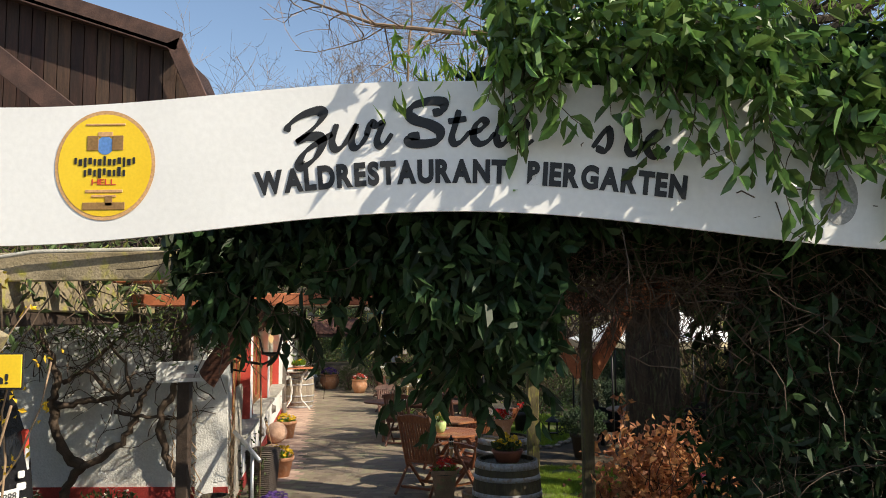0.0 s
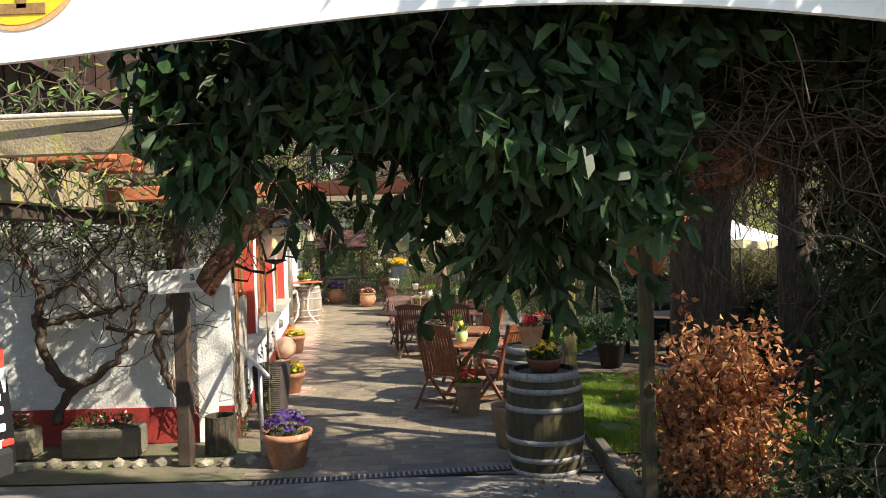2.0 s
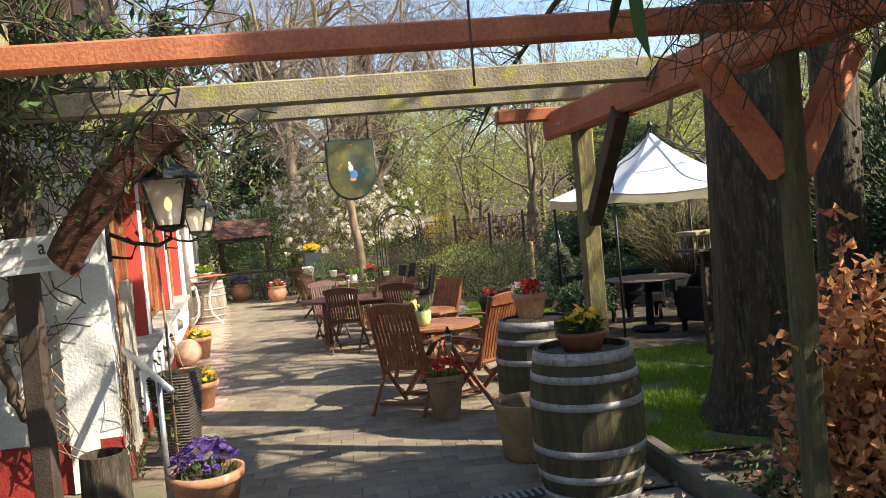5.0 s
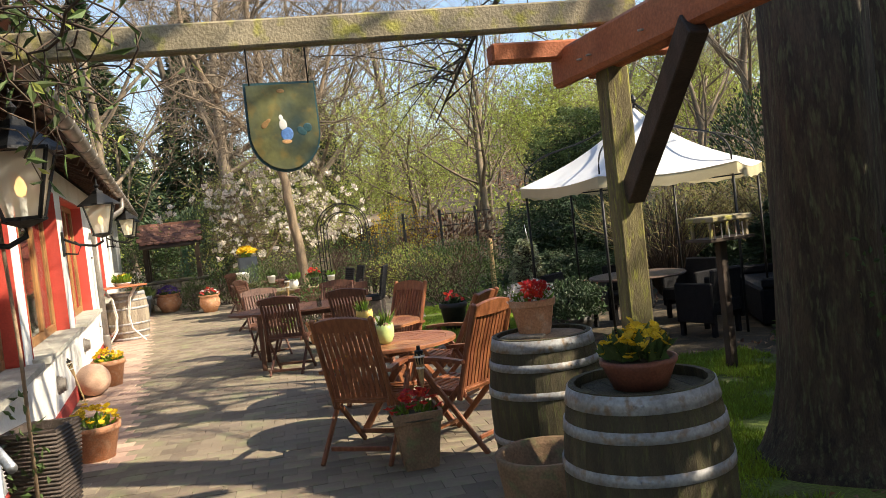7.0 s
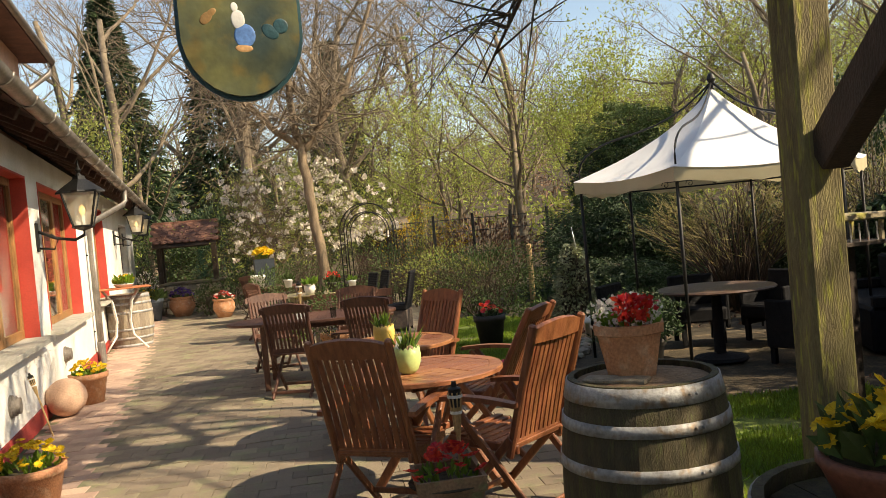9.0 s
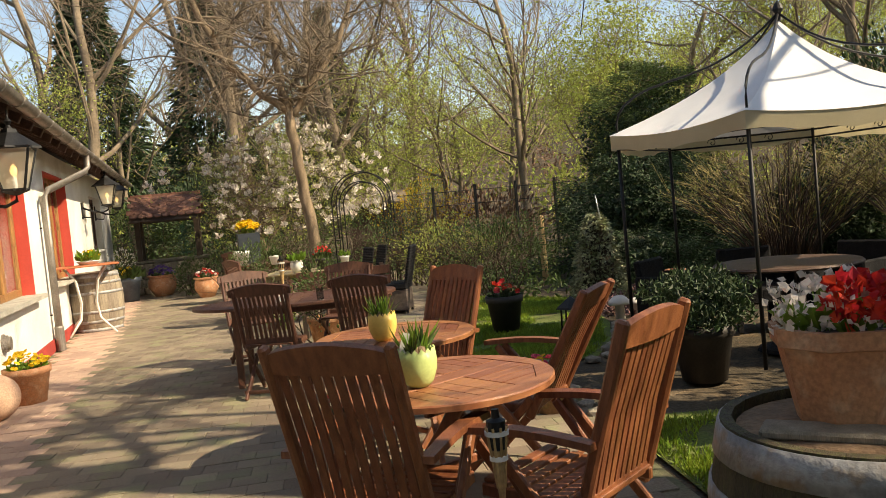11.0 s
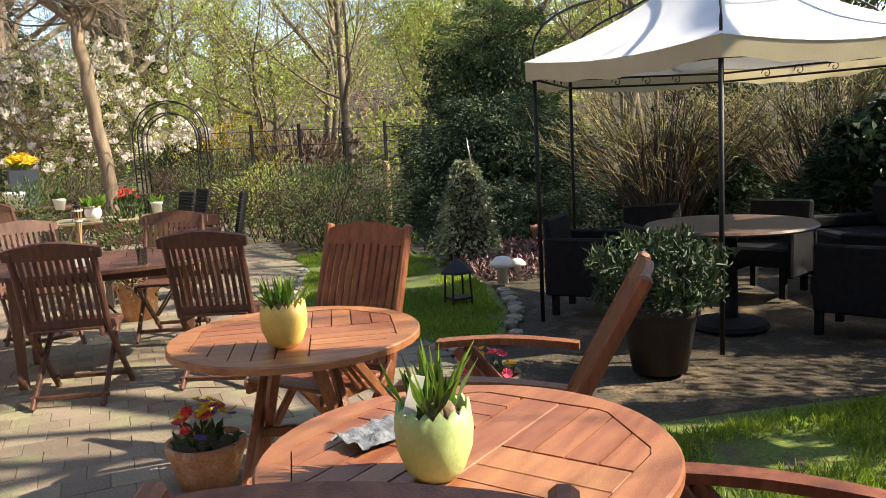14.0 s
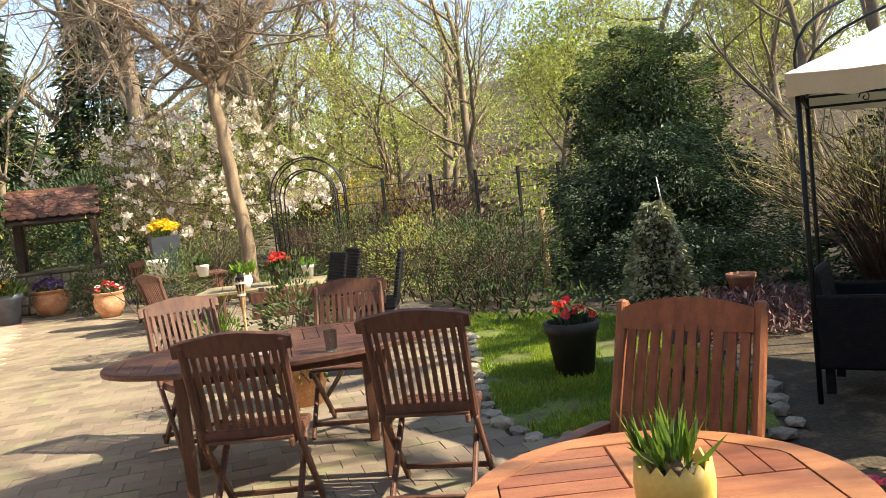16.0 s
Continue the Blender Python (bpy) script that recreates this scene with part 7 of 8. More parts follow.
# ragged fringe and the hanging bunch below it
seeds = []
for i in range(44):
    x = g.uniform(-1.3, 0.25)
    seeds.append(((x, g.uniform(3.9, 4.55), 2.36 + g.uniform(-0.05, 0.1)), (g.normal(0, 0.5), g.normal(-0.1, 0.4), -1), g.uniform(0.10, 0.34), 0.03, 0.3, 0.6))
for i in range(34):
    seeds.append(((g.normal(0.06, 0.13), g.uniform(3.95, 4.4), g.uniform(2.15, 2.45)), (g.normal(0.06, 0.35), g.normal(-0.15, 0.3), -1), g.uniform(0.25, 0.55), 0.03, 0.25, 0.6))
for i in range(16):
    seeds.append(((g.uniform(0.5, 1.5), g.uniform(4.2, 5.8), g.uniform(2.7, 2.9)), (g.normal(0, 0.6), g.normal(-0.2, 0.6), -0.7), g.uniform(0.1, 0.25), 0.05, 0.3, 0.5))
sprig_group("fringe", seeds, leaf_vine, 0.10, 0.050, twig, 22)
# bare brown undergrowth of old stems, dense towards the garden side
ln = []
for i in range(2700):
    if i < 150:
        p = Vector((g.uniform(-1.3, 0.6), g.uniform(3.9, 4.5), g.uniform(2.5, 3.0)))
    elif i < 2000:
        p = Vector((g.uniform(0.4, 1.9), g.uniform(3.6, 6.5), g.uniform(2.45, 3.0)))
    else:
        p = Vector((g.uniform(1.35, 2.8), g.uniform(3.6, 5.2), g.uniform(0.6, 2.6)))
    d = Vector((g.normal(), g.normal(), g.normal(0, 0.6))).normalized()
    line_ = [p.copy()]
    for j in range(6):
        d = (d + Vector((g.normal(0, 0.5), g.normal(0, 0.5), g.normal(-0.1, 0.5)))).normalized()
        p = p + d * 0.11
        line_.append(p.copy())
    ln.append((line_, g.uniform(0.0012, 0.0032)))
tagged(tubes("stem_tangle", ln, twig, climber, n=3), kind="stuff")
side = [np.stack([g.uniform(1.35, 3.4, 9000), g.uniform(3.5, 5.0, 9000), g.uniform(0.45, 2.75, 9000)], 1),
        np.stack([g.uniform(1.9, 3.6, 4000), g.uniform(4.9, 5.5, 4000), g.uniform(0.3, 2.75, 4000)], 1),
        # Clump past the pergola, added to shade the front barrel.
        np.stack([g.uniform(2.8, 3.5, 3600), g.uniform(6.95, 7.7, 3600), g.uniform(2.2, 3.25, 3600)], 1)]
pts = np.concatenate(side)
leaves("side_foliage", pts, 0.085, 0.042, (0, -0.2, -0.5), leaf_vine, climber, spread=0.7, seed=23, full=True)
ln = []
for i in range(8):
    x, y = g.uniform(0.1, 1.4), g.uniform(3.7, 4.6)
    p = Vector((x, y, g.uniform(2.6, 2.9)))
    line_ = [p.copy()]
    for j in range(9):
        p = p + Vector((g.normal(0, 0.05), g.normal(0, 0.03), -g.uniform(0.03, 0.09)))
        line_.append(p.copy())
    ln.append((line_, 0.0022))
tubes("stem_drape", ln, twig_pale, climber, n=5)

# twiggy creeper over the left pergola and the house corner
creeper = thing("twiggy_creeper", "half-bare creeper tangled over pergola and eaves", "climbing plant", Matrix())
ln, pts = [], []
for i in range(1700):
    if i > 520:
        p = Vector((g.uniform(-6.6, -2.2), g.uniform(4.8, 8.6), g.uniform(2.68, 2.95)))
    elif i < 330:
        p = Vector((g.uniform(-3.1, -1.55), g.uniform(7.2, 9.5), g.uniform(2.35, 3.1)))
    else:
        p = Vector((g.uniform(-6.5, -2.6), g.uniform(8.8, 9.6), g.uniform(2.15, 2.9)))
    d = Vector((g.normal(), g.normal(), g.normal(-0.2, 0.7))).normalized()
    line_ = [p.copy()]
    for j in range(6):
        d = (d + Vector((g.normal(0, 0.45), g.normal(0, 0.45), g.normal(-0.06, 0.45)))).normalized()
        p = p + d * 0.10
        line_.append(p.copy())
    ln.append((line_, g.uniform(0.002, 0.006)))
    for q in line_[2:]:
        if g.random() < (0.55 if i <= 520 else 1.0):
            pts.append(tuple(q))
tubes("stem_tangle", ln, twig, creeper, n=4)
leaves("foliage", np.array(pts), 0.09, 0.03, (0, -0.2, -0.4), leaf_shrub, creeper, spread=0.7, seed=16)
leaves("light_foliage", np.array(pts)[::3] + 0.03, 0.07, 0.02, (0, -0.2, 0.2), leaf_light, creeper, spread=0.7, seed=17)

roof = np.stack([g.uniform(-6.6, -2.0, 6500), g.uniform(7.6, 9.45, 6500), g.uniform(2.68, 2.98, 6500)], 1)
roof = roof[[noise.noise((q[0] * 1.6, q[1] * 1.6, 3.0)) > -0.22 for q in roof]]
leaves("roof_foliage", roof, 0.09, 0.032, (0, -0.2, -0.2), leaf_shrub, creeper, spread=0.7, seed=24)

# old vine trained on the end wall
vine = thing("wall_vine", "gnarled bare vine spread over the white end wall", "climbing plant", Matrix())
WY = 9.62
arms = [
    ([(-4.61, 0.26), (-4.51, 0.56), (-4.2, 0.72), (-3.93, 0.93), (-3.79, 1.18), (-3.72, 1.45), (-3.58, 1.66)], 0.055),
    ([(-4.4, 0.64), (-4.61, 0.79), (-4.74, 1.1), (-4.77, 1.4), (-4.72, 1.63), (-4.82, 1.94), (-4.97, 2.18), (-5.01, 2.46)], 0.06),
    ([(-4.74, 1.36), (-4.48, 1.39), (-4.17, 1.42), (-3.89, 1.48), (-3.72, 1.55)], 0.04),
    ([(-3.28, 0.54), (-3.41, 0.77), (-3.49, 1.07), (-3.48, 1.31), (-3.36, 1.44), (-3.31, 1.67), (-3.34, 2.08), (-3.38, 2.42)], 0.055),
    ([(-4.0, 1.28), (-3.79, 1.23), (-3.45, 1.21), (-3.17, 1.22)], 0.024),
    ([(-4.66, 1.62), (-4.38, 1.8), (-4.1, 2.06), (-3.86, 2.26), (-3.72, 2.46)], 0.028),
    ([(-4.38, 1.76), (-4.14, 1.55), (-3.96, 1.45), (-4.0, 1.28)], 0.025),
    ([(-3.82, 1.45), (-3.93, 1.85), (-4.17, 2.17), (-4.35, 2.44)], 0.022),
]
ln = []
for path, r in arms:
    q = []
    for (x0, z0), (x1, z1) in zip(path, path[1:]):
        for t in np.linspace(0, 1, 5)[:-1]:
            q.append((x0 + (x1 - x0) * t + g.normal(0, 0.012), WY - 0.03 + g.normal(0, 0.012), z0 + (z1 - z0) * t + g.normal(0, 0.012)))
    q.append((path[-1][0], WY - 0.03, path[-1][1]))
    ln.append((q, [1.0 * r * (1 - 0.5 * i / len(q)) * g.uniform(0.85, 1.2) for i in range(len(q))]))
for a in ln:
    tubes("main_arm", [a], twig, vine, n=8)
ln = []
for i in range(300):
    x, z = g.uniform(-6.6, -2.85), g.uniform(0.9, 2.7)
    if z < 1.6 and g.random() < 0.75:
        continue
    line_ = [(x, WY, z)]
    a = g.uniform(0, 6.28)
    for j in range(7):
        a += g.normal(0, 0.45)
        x += 0.09 * math.cos(a)
        z += 0.09 * math.sin(a) + 0.01
        if x > -2.78:
            break
        line_.append((x, WY - 0.02 - g.uniform(0, 0.08), z))
    if len(line_) > 2:
        ln.append((line_, g.uniform(0.002, 0.007)))
tubes("shoot_tangle", ln, twig, vine, n=4)
ln = []
for i in range(40):
    x, z = g.uniform(-3.35, -3.0), g.uniform(0.45, 1.4)
    ln.append(([(x, WY - 0.06, z), (x + g.normal(0, 0.05), WY - 0.09, z - 0.1), (x + g.normal(0, 0.07), WY - 0.1, z - 0.2)], 0.006))
tubes("peeling_bark", ln, twig_pale, vine, n=4)
leaves("foliage", np.stack([g.uniform(-4.6, -3.2, 60), np.full(60, WY - 0.05), g.uniform(1.7, 2.5, 60)], 1), 0.05, 0.03, (0, -0.3, 0.2), leaf_shrub, vine)

# forsythia shoots by the entrance
fors = thing("forsythia", "yellow-flowering forsythia twigs by the entrance post", "shrub", Matrix())
ln, pts = [], []
for i in range(14):
    p = Vector((-2.45 + g.normal(0, 0.08), 3.75 + g.normal(0, 0.1), ground_z(3.7)))
    q = Vector((g.uniform(-2.5, -1.90), 3.75 + g.normal(0, 0.12), g.uniform(1.95, 2.55)))
    line_ = [p.lerp(q, t) + Vector((g.normal(0, 0.03), g.normal(0, 0.03), 0.05 * math.sin(3 * t))) for t in np.linspace(0, 1, 9)]
    ln.append((line_, 0.006))
    pts += [tuple(v + Vector((g.normal(0, 0.03), g.normal(0, 0.03), g.normal(0, 0.03)))) for v in line_[5:] for _ in range(5)]
tubes("branchwork", ln, twig_pale, fors, n=4)
leaves("blossoms", np.array(pts), 0.035, 0.02, (0, 0, 0.1), petal_yellow, fors, spread=1.0)

# copper beech hedge
beech = thing("beech_bush", "young beech bush still holding its dry copper leaves", "shrub", Matrix())
ln, pts = [], []
for i in range(46):
    p = Vector((1.58 + g.normal(0, 0.12), 7.0 + g.normal(0, 0.14), ground_z(7)))
    a = g.uniform(0, 6.28)
    rr = 0.62 * math.sqrt(g.random())
    q = Vector((1.66 + 0.84 * rr * math.cos(a), 7.0 + 0.75 * rr * math.sin(a), g.uniform(0.62, 1.42) - 0.15 * rr))
    line_ = [p.lerp(q, t) + Vector((0.08 * math.sin(3 * t + i), g.normal(0, 0.02), 0)) for t in np.linspace(0, 1, 10)]
    ln.append((line_, [0.010 * (1 - 0.07 * j) for j in range(10)]))
    for v in line_[3:]:
        for _ in range(15):
            pts.append(tuple(v + Vector((g.normal(0, 0.09), g.normal(0, 0.09), g.normal(0, 0.07)))))
for i in range(3):
    x = (1.42, 2.02, 1.85)[i]
    line_ = [Vector((x + 0.02 * math.sin(4 * t), 7.0, 1.2 + t * (0.45, 0.3, 0.2)[i])) for t in np.linspace(0, 1, 6)]
    ln.append((line_, 0.005))
    pts += [tuple(v + Vector((g.normal(0, 0.035), g.normal(0, 0.035), g.normal(0, 0.03)))) for v in line_ for _ in range(6)]
tubes("branchwork", ln, twig, beech, n=5)
leaves("dry_leaves", np.array(pts), 0.07, 0.046, (0, -0.3, -0.3), leaf_beech, beech, spread=0.8, seed=18)
# low evergreen undergrowth beneath it and to the side
under = thing("undergrowth", "dark evergreen undergrowth with fallen leaves beside the drive", "undergrowth", Matrix(), kind="stuff")
pts = np.concatenate([blob(2600, (2.9, 6.6, 0.35), (1.3, 1.7, 0.45), 5, 0.2), blob(1500, (2.2, 5.3, 0.5), (0.9, 0.9, 0.45), 6, 0.2), blob(700, (1.7, 7.6, 0.12), (0.5, 0.6, 0.2), 7, 0.2)])
pts[:, 2] = np.maximum(pts[:, 2], 0.05)
leaves("foliage", pts, 0.06, 0.03, (0, -0.2, 0.4), leaf_shrub, under, spread=0.7, seed=19)
pts = np.stack([g.uniform(1.2, 3.4, 900), g.uniform(5.0, 9.0, 900), np.zeros(900)], 1)
pts[:, 2] = [ground_z(y) + 0.0 for y in pts[:, 1]]
leaves("fallen_leaves", pts, 0.05, 0.03, (1, 0, 0.1), leaf_litter, under, spread=0.7, seed=20)
lv = thing("fallen_leaves", "dry leaves scattered on drive and terrace edge", "leaves", Matrix(), kind="stuff")
pts = np.stack([g.uniform(0.2, 1.05, 170), g.uniform(5.6, 9.0, 170), np.zeros(170)], 1)
pts[:, 2] = [max(ground_z(y), 0) + 0.012 for y in pts[:, 1]]
leaves("leaf_scatter", pts, 0.045, 0.03, (1, 0, 0.05), leaf_litter, lv, spread=0.6, seed=21)

# big dark trunks at the entrance
def big_trunk(label, m, r, h, seed, mat=bark):
    t = thing("tree", label, "tree", m)
    gg = np.random.default_rng(seed)
    verts, faces = [], []
    n, rows = 28, 26
    for i in range(rows + 1):
        z = -0.05 + h * (i / rows) ** 1.2
        fl = 1 + 0.55 * math.exp(-z / 0.25) - 0.12 * z / h
        for j in range(n):
            a = 2 * math.pi * j / n
            w = 1 + 0.05 * math.sin(5 * a + seed) + 0.04 * noise.noise((3 * math.cos(a), 3 * math.sin(a), z * 1.6 + seed)) + 0.05 * math.sin(3 * a + z) * math.exp(-z)
            verts.append((r * fl * w * math.cos(a) + 0.05 * z * 0.3, r * fl * w * math.sin(a), z))
    for i in range(rows):
        for j in range(n):
            faces.append((i * n + j, i * n + (j + 1) % n, (i + 1) * n + (j + 1) % n, (i + 1) * n + j))
    raw("trunk", verts, faces, mat, t, "", True)
    out, tips = [], []
    for i in range(7):
        a = gg.uniform(0, 6.28)
        grow(out, tips, gg, Vector((0.05 * h * 0.3, 0, h * gg.uniform(0.75, 1.0))), Vector((math.cos(a), math.sin(a), 0.7)).normalized(), 3.2, r * 0.35, 1, 4, 0.3)
    verts, faces = [], []
    for p, rr, k in out:
        tube_data(verts, faces, p, rr, k, False)
    raw("branchwork", verts, faces, mat, t)
    return t, tips


bt, tips = big_trunk("thick dark-barked tree beside the entrance pergola", pose(2.25, 9.45, 0), 0.315, 6.2, 3)
ln, bud = [], []
g5 = np.random.default_rng(23)
limb = [Vector(v) for v in ((0.2, 0.1, 5.0), (-0.4, 0.9, 4.3), (-1.0, 1.5, 3.75), (-1.5, 1.95, 3.1), (-1.8, 2.4, 2.5))]
ln.append((limb, [0.05, 0.04, 0.03, 0.018, 0.006]))
for i in range(46):
    t = g5.uniform(0.6, 3.99)
    p = limb[int(t)].lerp(limb[int(t) + 1], t % 1)
    d = Vector((g5.normal(-0.25, 0.5), g5.normal(0.35, 0.5), g5.normal(-0.15, 0.35)))
    q = [p, p + d * 0.35 + Vector((0, 0, 0.03)), p + d * 0.7, p + d * 0.95 - Vector((0, 0, 0.06))]
    ln.append((q, [0.009, 0.006, 0.004, 0.002]))
    for _ in range(4):
        o = q[1].lerp(q[3], g5.random())
        e = Vector((g5.normal(0, 0.14), g5.normal(0, 0.14), g5.normal(0, 0.12)))
        ln.append(([o, o + e], [0.003, 0.0015]))
        bud.append(tuple(o + e))
tubes("hanging_limb", ln, bark, bt, n=5)
out, high_tips = [], []
limb = [Vector(v) for v in ((0.2, 0.0, 5.3), (-0.9, 0.0, 5.85), (-2.1, 0.05, 5.8), (-3.2, 0.1, 5.95), (-4.4, 0.1, 6.4))]
out.append((limb, [0.05, 0.04, 0.03, 0.02, 0.008], 6))
for i in range(34):
    t = g5.uniform(0.4, 3.99)
    p = limb[int(t)].lerp(limb[int(t) + 1], t % 1)
    d = Vector((g5.normal(-0.5, 0.5), g5.normal(0, 0.6), g5.normal(0.15, 0.5))).normalized()
    grow(out, high_tips, g5, p, d, g5.uniform(0.6, 1.5), 0.012, 3, 4, 0.1, (3, 5), 0.2)
verts, faces = [], []
for p, rr, k in out:
    tube_data(verts, faces, p, rr, k, False)
raw("high_limb", verts, faces, twig_pale, bt)
leaves("bud_cluster", np.array(bud).repeat(2, 0), 0.035, 0.018, (0, 0, 0.4), leaf_light, bt, spread=0.9)
bt2, tips2 = big_trunk("second tall tree with ivy behind the beech bush", pose(3.75, 10.6, 0), 0.22, 6.5, 4, bark)
# Two trees out of view, added to dapple the terrace with shade.
big_trunk("unseen bare tree added for branch shade on the terrace", pose(6.7, 10.9, 0.0), 0.22, 6.3, 6, bark)
big_trunk("unseen bare tree added to shade the back terrace", pose(8.9, 15.2, 0.0), 0.26, 6.2, 7, bark)
leaves("ivy", blob(420, (0.22, -0.22, 1.0), (0.34, 0.28, 0.42), 8, 0.1), 0.05, 0.03, (0, -0.3, 0.2), leaf_shrub, bt, spread=0.7)

# trees out of view to the right of the walk, added to throw the dappled shade
sh1 = tree("shade_tree", "unseen bare spring tree added for dappled shade", pose(6.8, 4.8, 0.2), 31, 8.5, 0.2, bark_far, 4, (-0.1, 0.05, 1), leaf_light, 2, 0.07, (3, 5), group="street trees")
sh2 = tree("shade_tree", "unseen fine-twigged tree added for garden-side shade", pose(7.2, 6.6, 0.1), 33, 9.0, 0.22, bark_far, 4, (-0.15, 0.1, 1), leaf_light, 2, 0.07, (3, 5), group="street trees")
copy_thing(sh2, pose(10.2, 9.6, 0.2, 0, 0, 130))
copy_thing(sh1, pose(11.5, 13.0, 0.4, 0, 0, 200))

# magnolia in bloom
mag = tree("magnolia", "spreading magnolia tree covered in cream-white blossoms", pose(-1.8, 27.8, 0), 41, 3.6, 0.10, bark_pale, 4, (0.05, -0.1, 1), None, 3, 0.06, (4, 6), trunk=0.62, wob=0.2)
g2 = np.random.default_rng(4)
pts = []
while len(pts) < 680:
    x, y, z = g2.uniform(-3.5, 2.9), g2.uniform(-1.8, 1.2), g2.uniform(0.7, 3.8)
    if z < 3.7 - 0.15 * (x - 0.3) ** 2 and z > 1.2 + 0.12 * abs(x - 0.3) - 0.35 * (x < -0.5) and noise.noise((x * 1.1, y, z * 1.4)) > -0.15 and (x > -1.2 or z > 2.35):
        pts.append((x, y, z))
pts.sort(key=lambda q: (q[0] ** 2 + q[1] ** 2 + (q[2] - 1.3) ** 2))
arr = np.array(pts)
bloom = arr[g2.random(len(arr)) < 0.55]
base = np.repeat(bloom, 10, 0) + g2.normal(0, 0.016, (len(bloom) * 10, 3))
leaves("blossom", base, 0.115, 0.088, (0, -0.1, 0.9), petal_white, mag, spread=0.6, fold=0.3, seed=5)
ln = []
for i in range(1, len(arr)):
    gap = np.linalg.norm(arr[:i] - arr[i], axis=1)
    s, e = Vector(arr[int(gap.argmin())]), Vector(arr[i])
    r = 0.016 * (1 - 0.75 * i / len(arr))
    ln.append(([s, s.lerp(e, 0.5) + Vector((g2.normal(0, 0.05), g2.normal(0, 0.05), g2.normal(0, 0.04))), e], [r, r * 0.85, r * 0.7]))
    for _ in range(2):
        d = Vector((g2.normal(0, 0.2), g2.normal(0, 0.2), g2.normal(0.06, 0.15)))
        ln.append(([e, e + d * 0.5 + Vector((0, 0, 0.03)), e + d], [0.005, 0.004, 0.002]))
tubes("branchwork", ln, twig, mag, n=4)
leaves("bud", arr.repeat(14, 0) + g2.normal(0, 0.2, (len(arr) * 14, 3)), 0.06, 0.022, (0, 0, 0.5), leaf_light, mag, spread=0.8)

# the big forked tree behind it
big = thing("forked_tree", "tall pale forked tree with bare spreading limbs", "tree", pose(-0.60, 25.6, 0))
g3 = np.random.default_rng(8)
out, tips = [], []
limbs = [([(0, 0, -0.1), (-0.13, 0, 0.9), (-0.24, 0.0, 2.3), (-0.36, 0.1, 3.8)], [0.155, 0.125, 0.115, 0.11]),
         ([(-0.36, 0.1, 3.7), (-0.50, 0.1, 4.6), (-0.62, 0.1, 6.0), (-0.9, 0.2, 9.5), (-0.8, 0.3, 13.5)], [0.10, 0.09, 0.08, 0.05, 0.02]),
         ([(-0.35, 0.1, 3.75), (-1.0, -0.1, 4.3), (-1.64, -0.2, 5.0), (-2.3, -0.3, 6.6), (-2.7, -0.3, 10.5)], [0.085, 0.075, 0.07, 0.055, 0.02]),
         ([(-0.35, 0.1, 3.7), (0.1, 0.0, 4.3), (0.8, 0.2, 5.2), (1.6, 0.3, 7.2), (1.9, 0.3, 11)], [0.08, 0.07, 0.06, 0.045, 0.02])]
verts, faces = [], []
for q, r in limbs:
    qq = [Vector(a) for a in q]
    pts_, rr = [], []
    for i in range(len(qq) - 1):
        for t in np.linspace(0, 1, 5)[:-1]:
            pts_.append(qq[i].lerp(qq[i + 1], t) + Vector((g3.normal(0, 0.03), g3.normal(0, 0.03), 0)))
            rr.append(r[i] + (r[i + 1] - r[i]) * t)
    pts_.append(qq[-1])
    rr.append(r[-1])
    tube_data(verts, faces, pts_, rr, 10)
    for i in range(3, len(pts_)):
        if q[0][2] < 0:
            break
        for _ in range(2 if i % 3 else 4):
            d = Vector((g3.normal(), g3.normal(0, 0.7), g3.normal(0.2, 0.4))).normalized()
            grow(out, tips, g3, pts_[i], d, g3.uniform(1.2, 2.8), rr[i] * 0.36, 1, 4, 0.14, (3, 5), 0.24)
raw("trunk", verts, faces, bark_pale, big, "", True)
verts, faces = [], []
for p, rr, k in out:
    tube_data(verts, faces, p, rr, k, False)
raw("branchwork", verts, faces, bark_far, big)

# background trees, bare with a haze of young leaves
kinds = [
    tree("woodland_tree", "bare woodland tree with pale green spring buds", pose(4.2, 36, hill(4, 36)), 51, 9.0, 0.13, bark_far, 4, (0.1, 0, 1), leaf_light, 5, 0.11, (3, 5), group="woodland trees", crown_spread=0.35),
    tree("woodland_tree", "slender bare woodland tree with fine twigs", pose(-6.5, 36, hill(-6, 36)), 52, 10.0, 0.14, bark_far, 4, (-0.05, 0, 1), None, 2, 0.1, (3, 5), group="woodland trees"),
    tree("woodland_tree", "many-stemmed tree in fresh green leaf", pose(7.2, 30, hill(7, 30)), 53, 7.5, 0.11, bark_far, 4, (0.05, 0, 1), leaf_light, 8, 0.10, (3, 6), group="woodland trees", trunk=0.5, crown_spread=0.4),
]
g4 = np.random.default_rng(17)
spots = [(10.5, 30), (3.4, 33.5), (13.5, 28), (11, 23), (1.8, 38), (6.4, 34), (9.6, 33), (11.5, 27), (9.2, 24), (12.2, 21), (3.0, 44), (-2.5, 43), (-9, 34), (-12, 41), (-5, 48), (7.5, 41), (12, 38), (15, 31), (16, 24), (0.5, 50), (10, 48), (15, 44), (20, 36), (-15, 50), (5, 56), (-9, 58), (13, 57), (20, 50), (25, 42), (-20, 45), (-1, 62), (9, 66), (18, 66), (26, 58), (-14, 68), (3, 74), (30, 48), (12.5, 17), (15, 19), (-26, 60)]
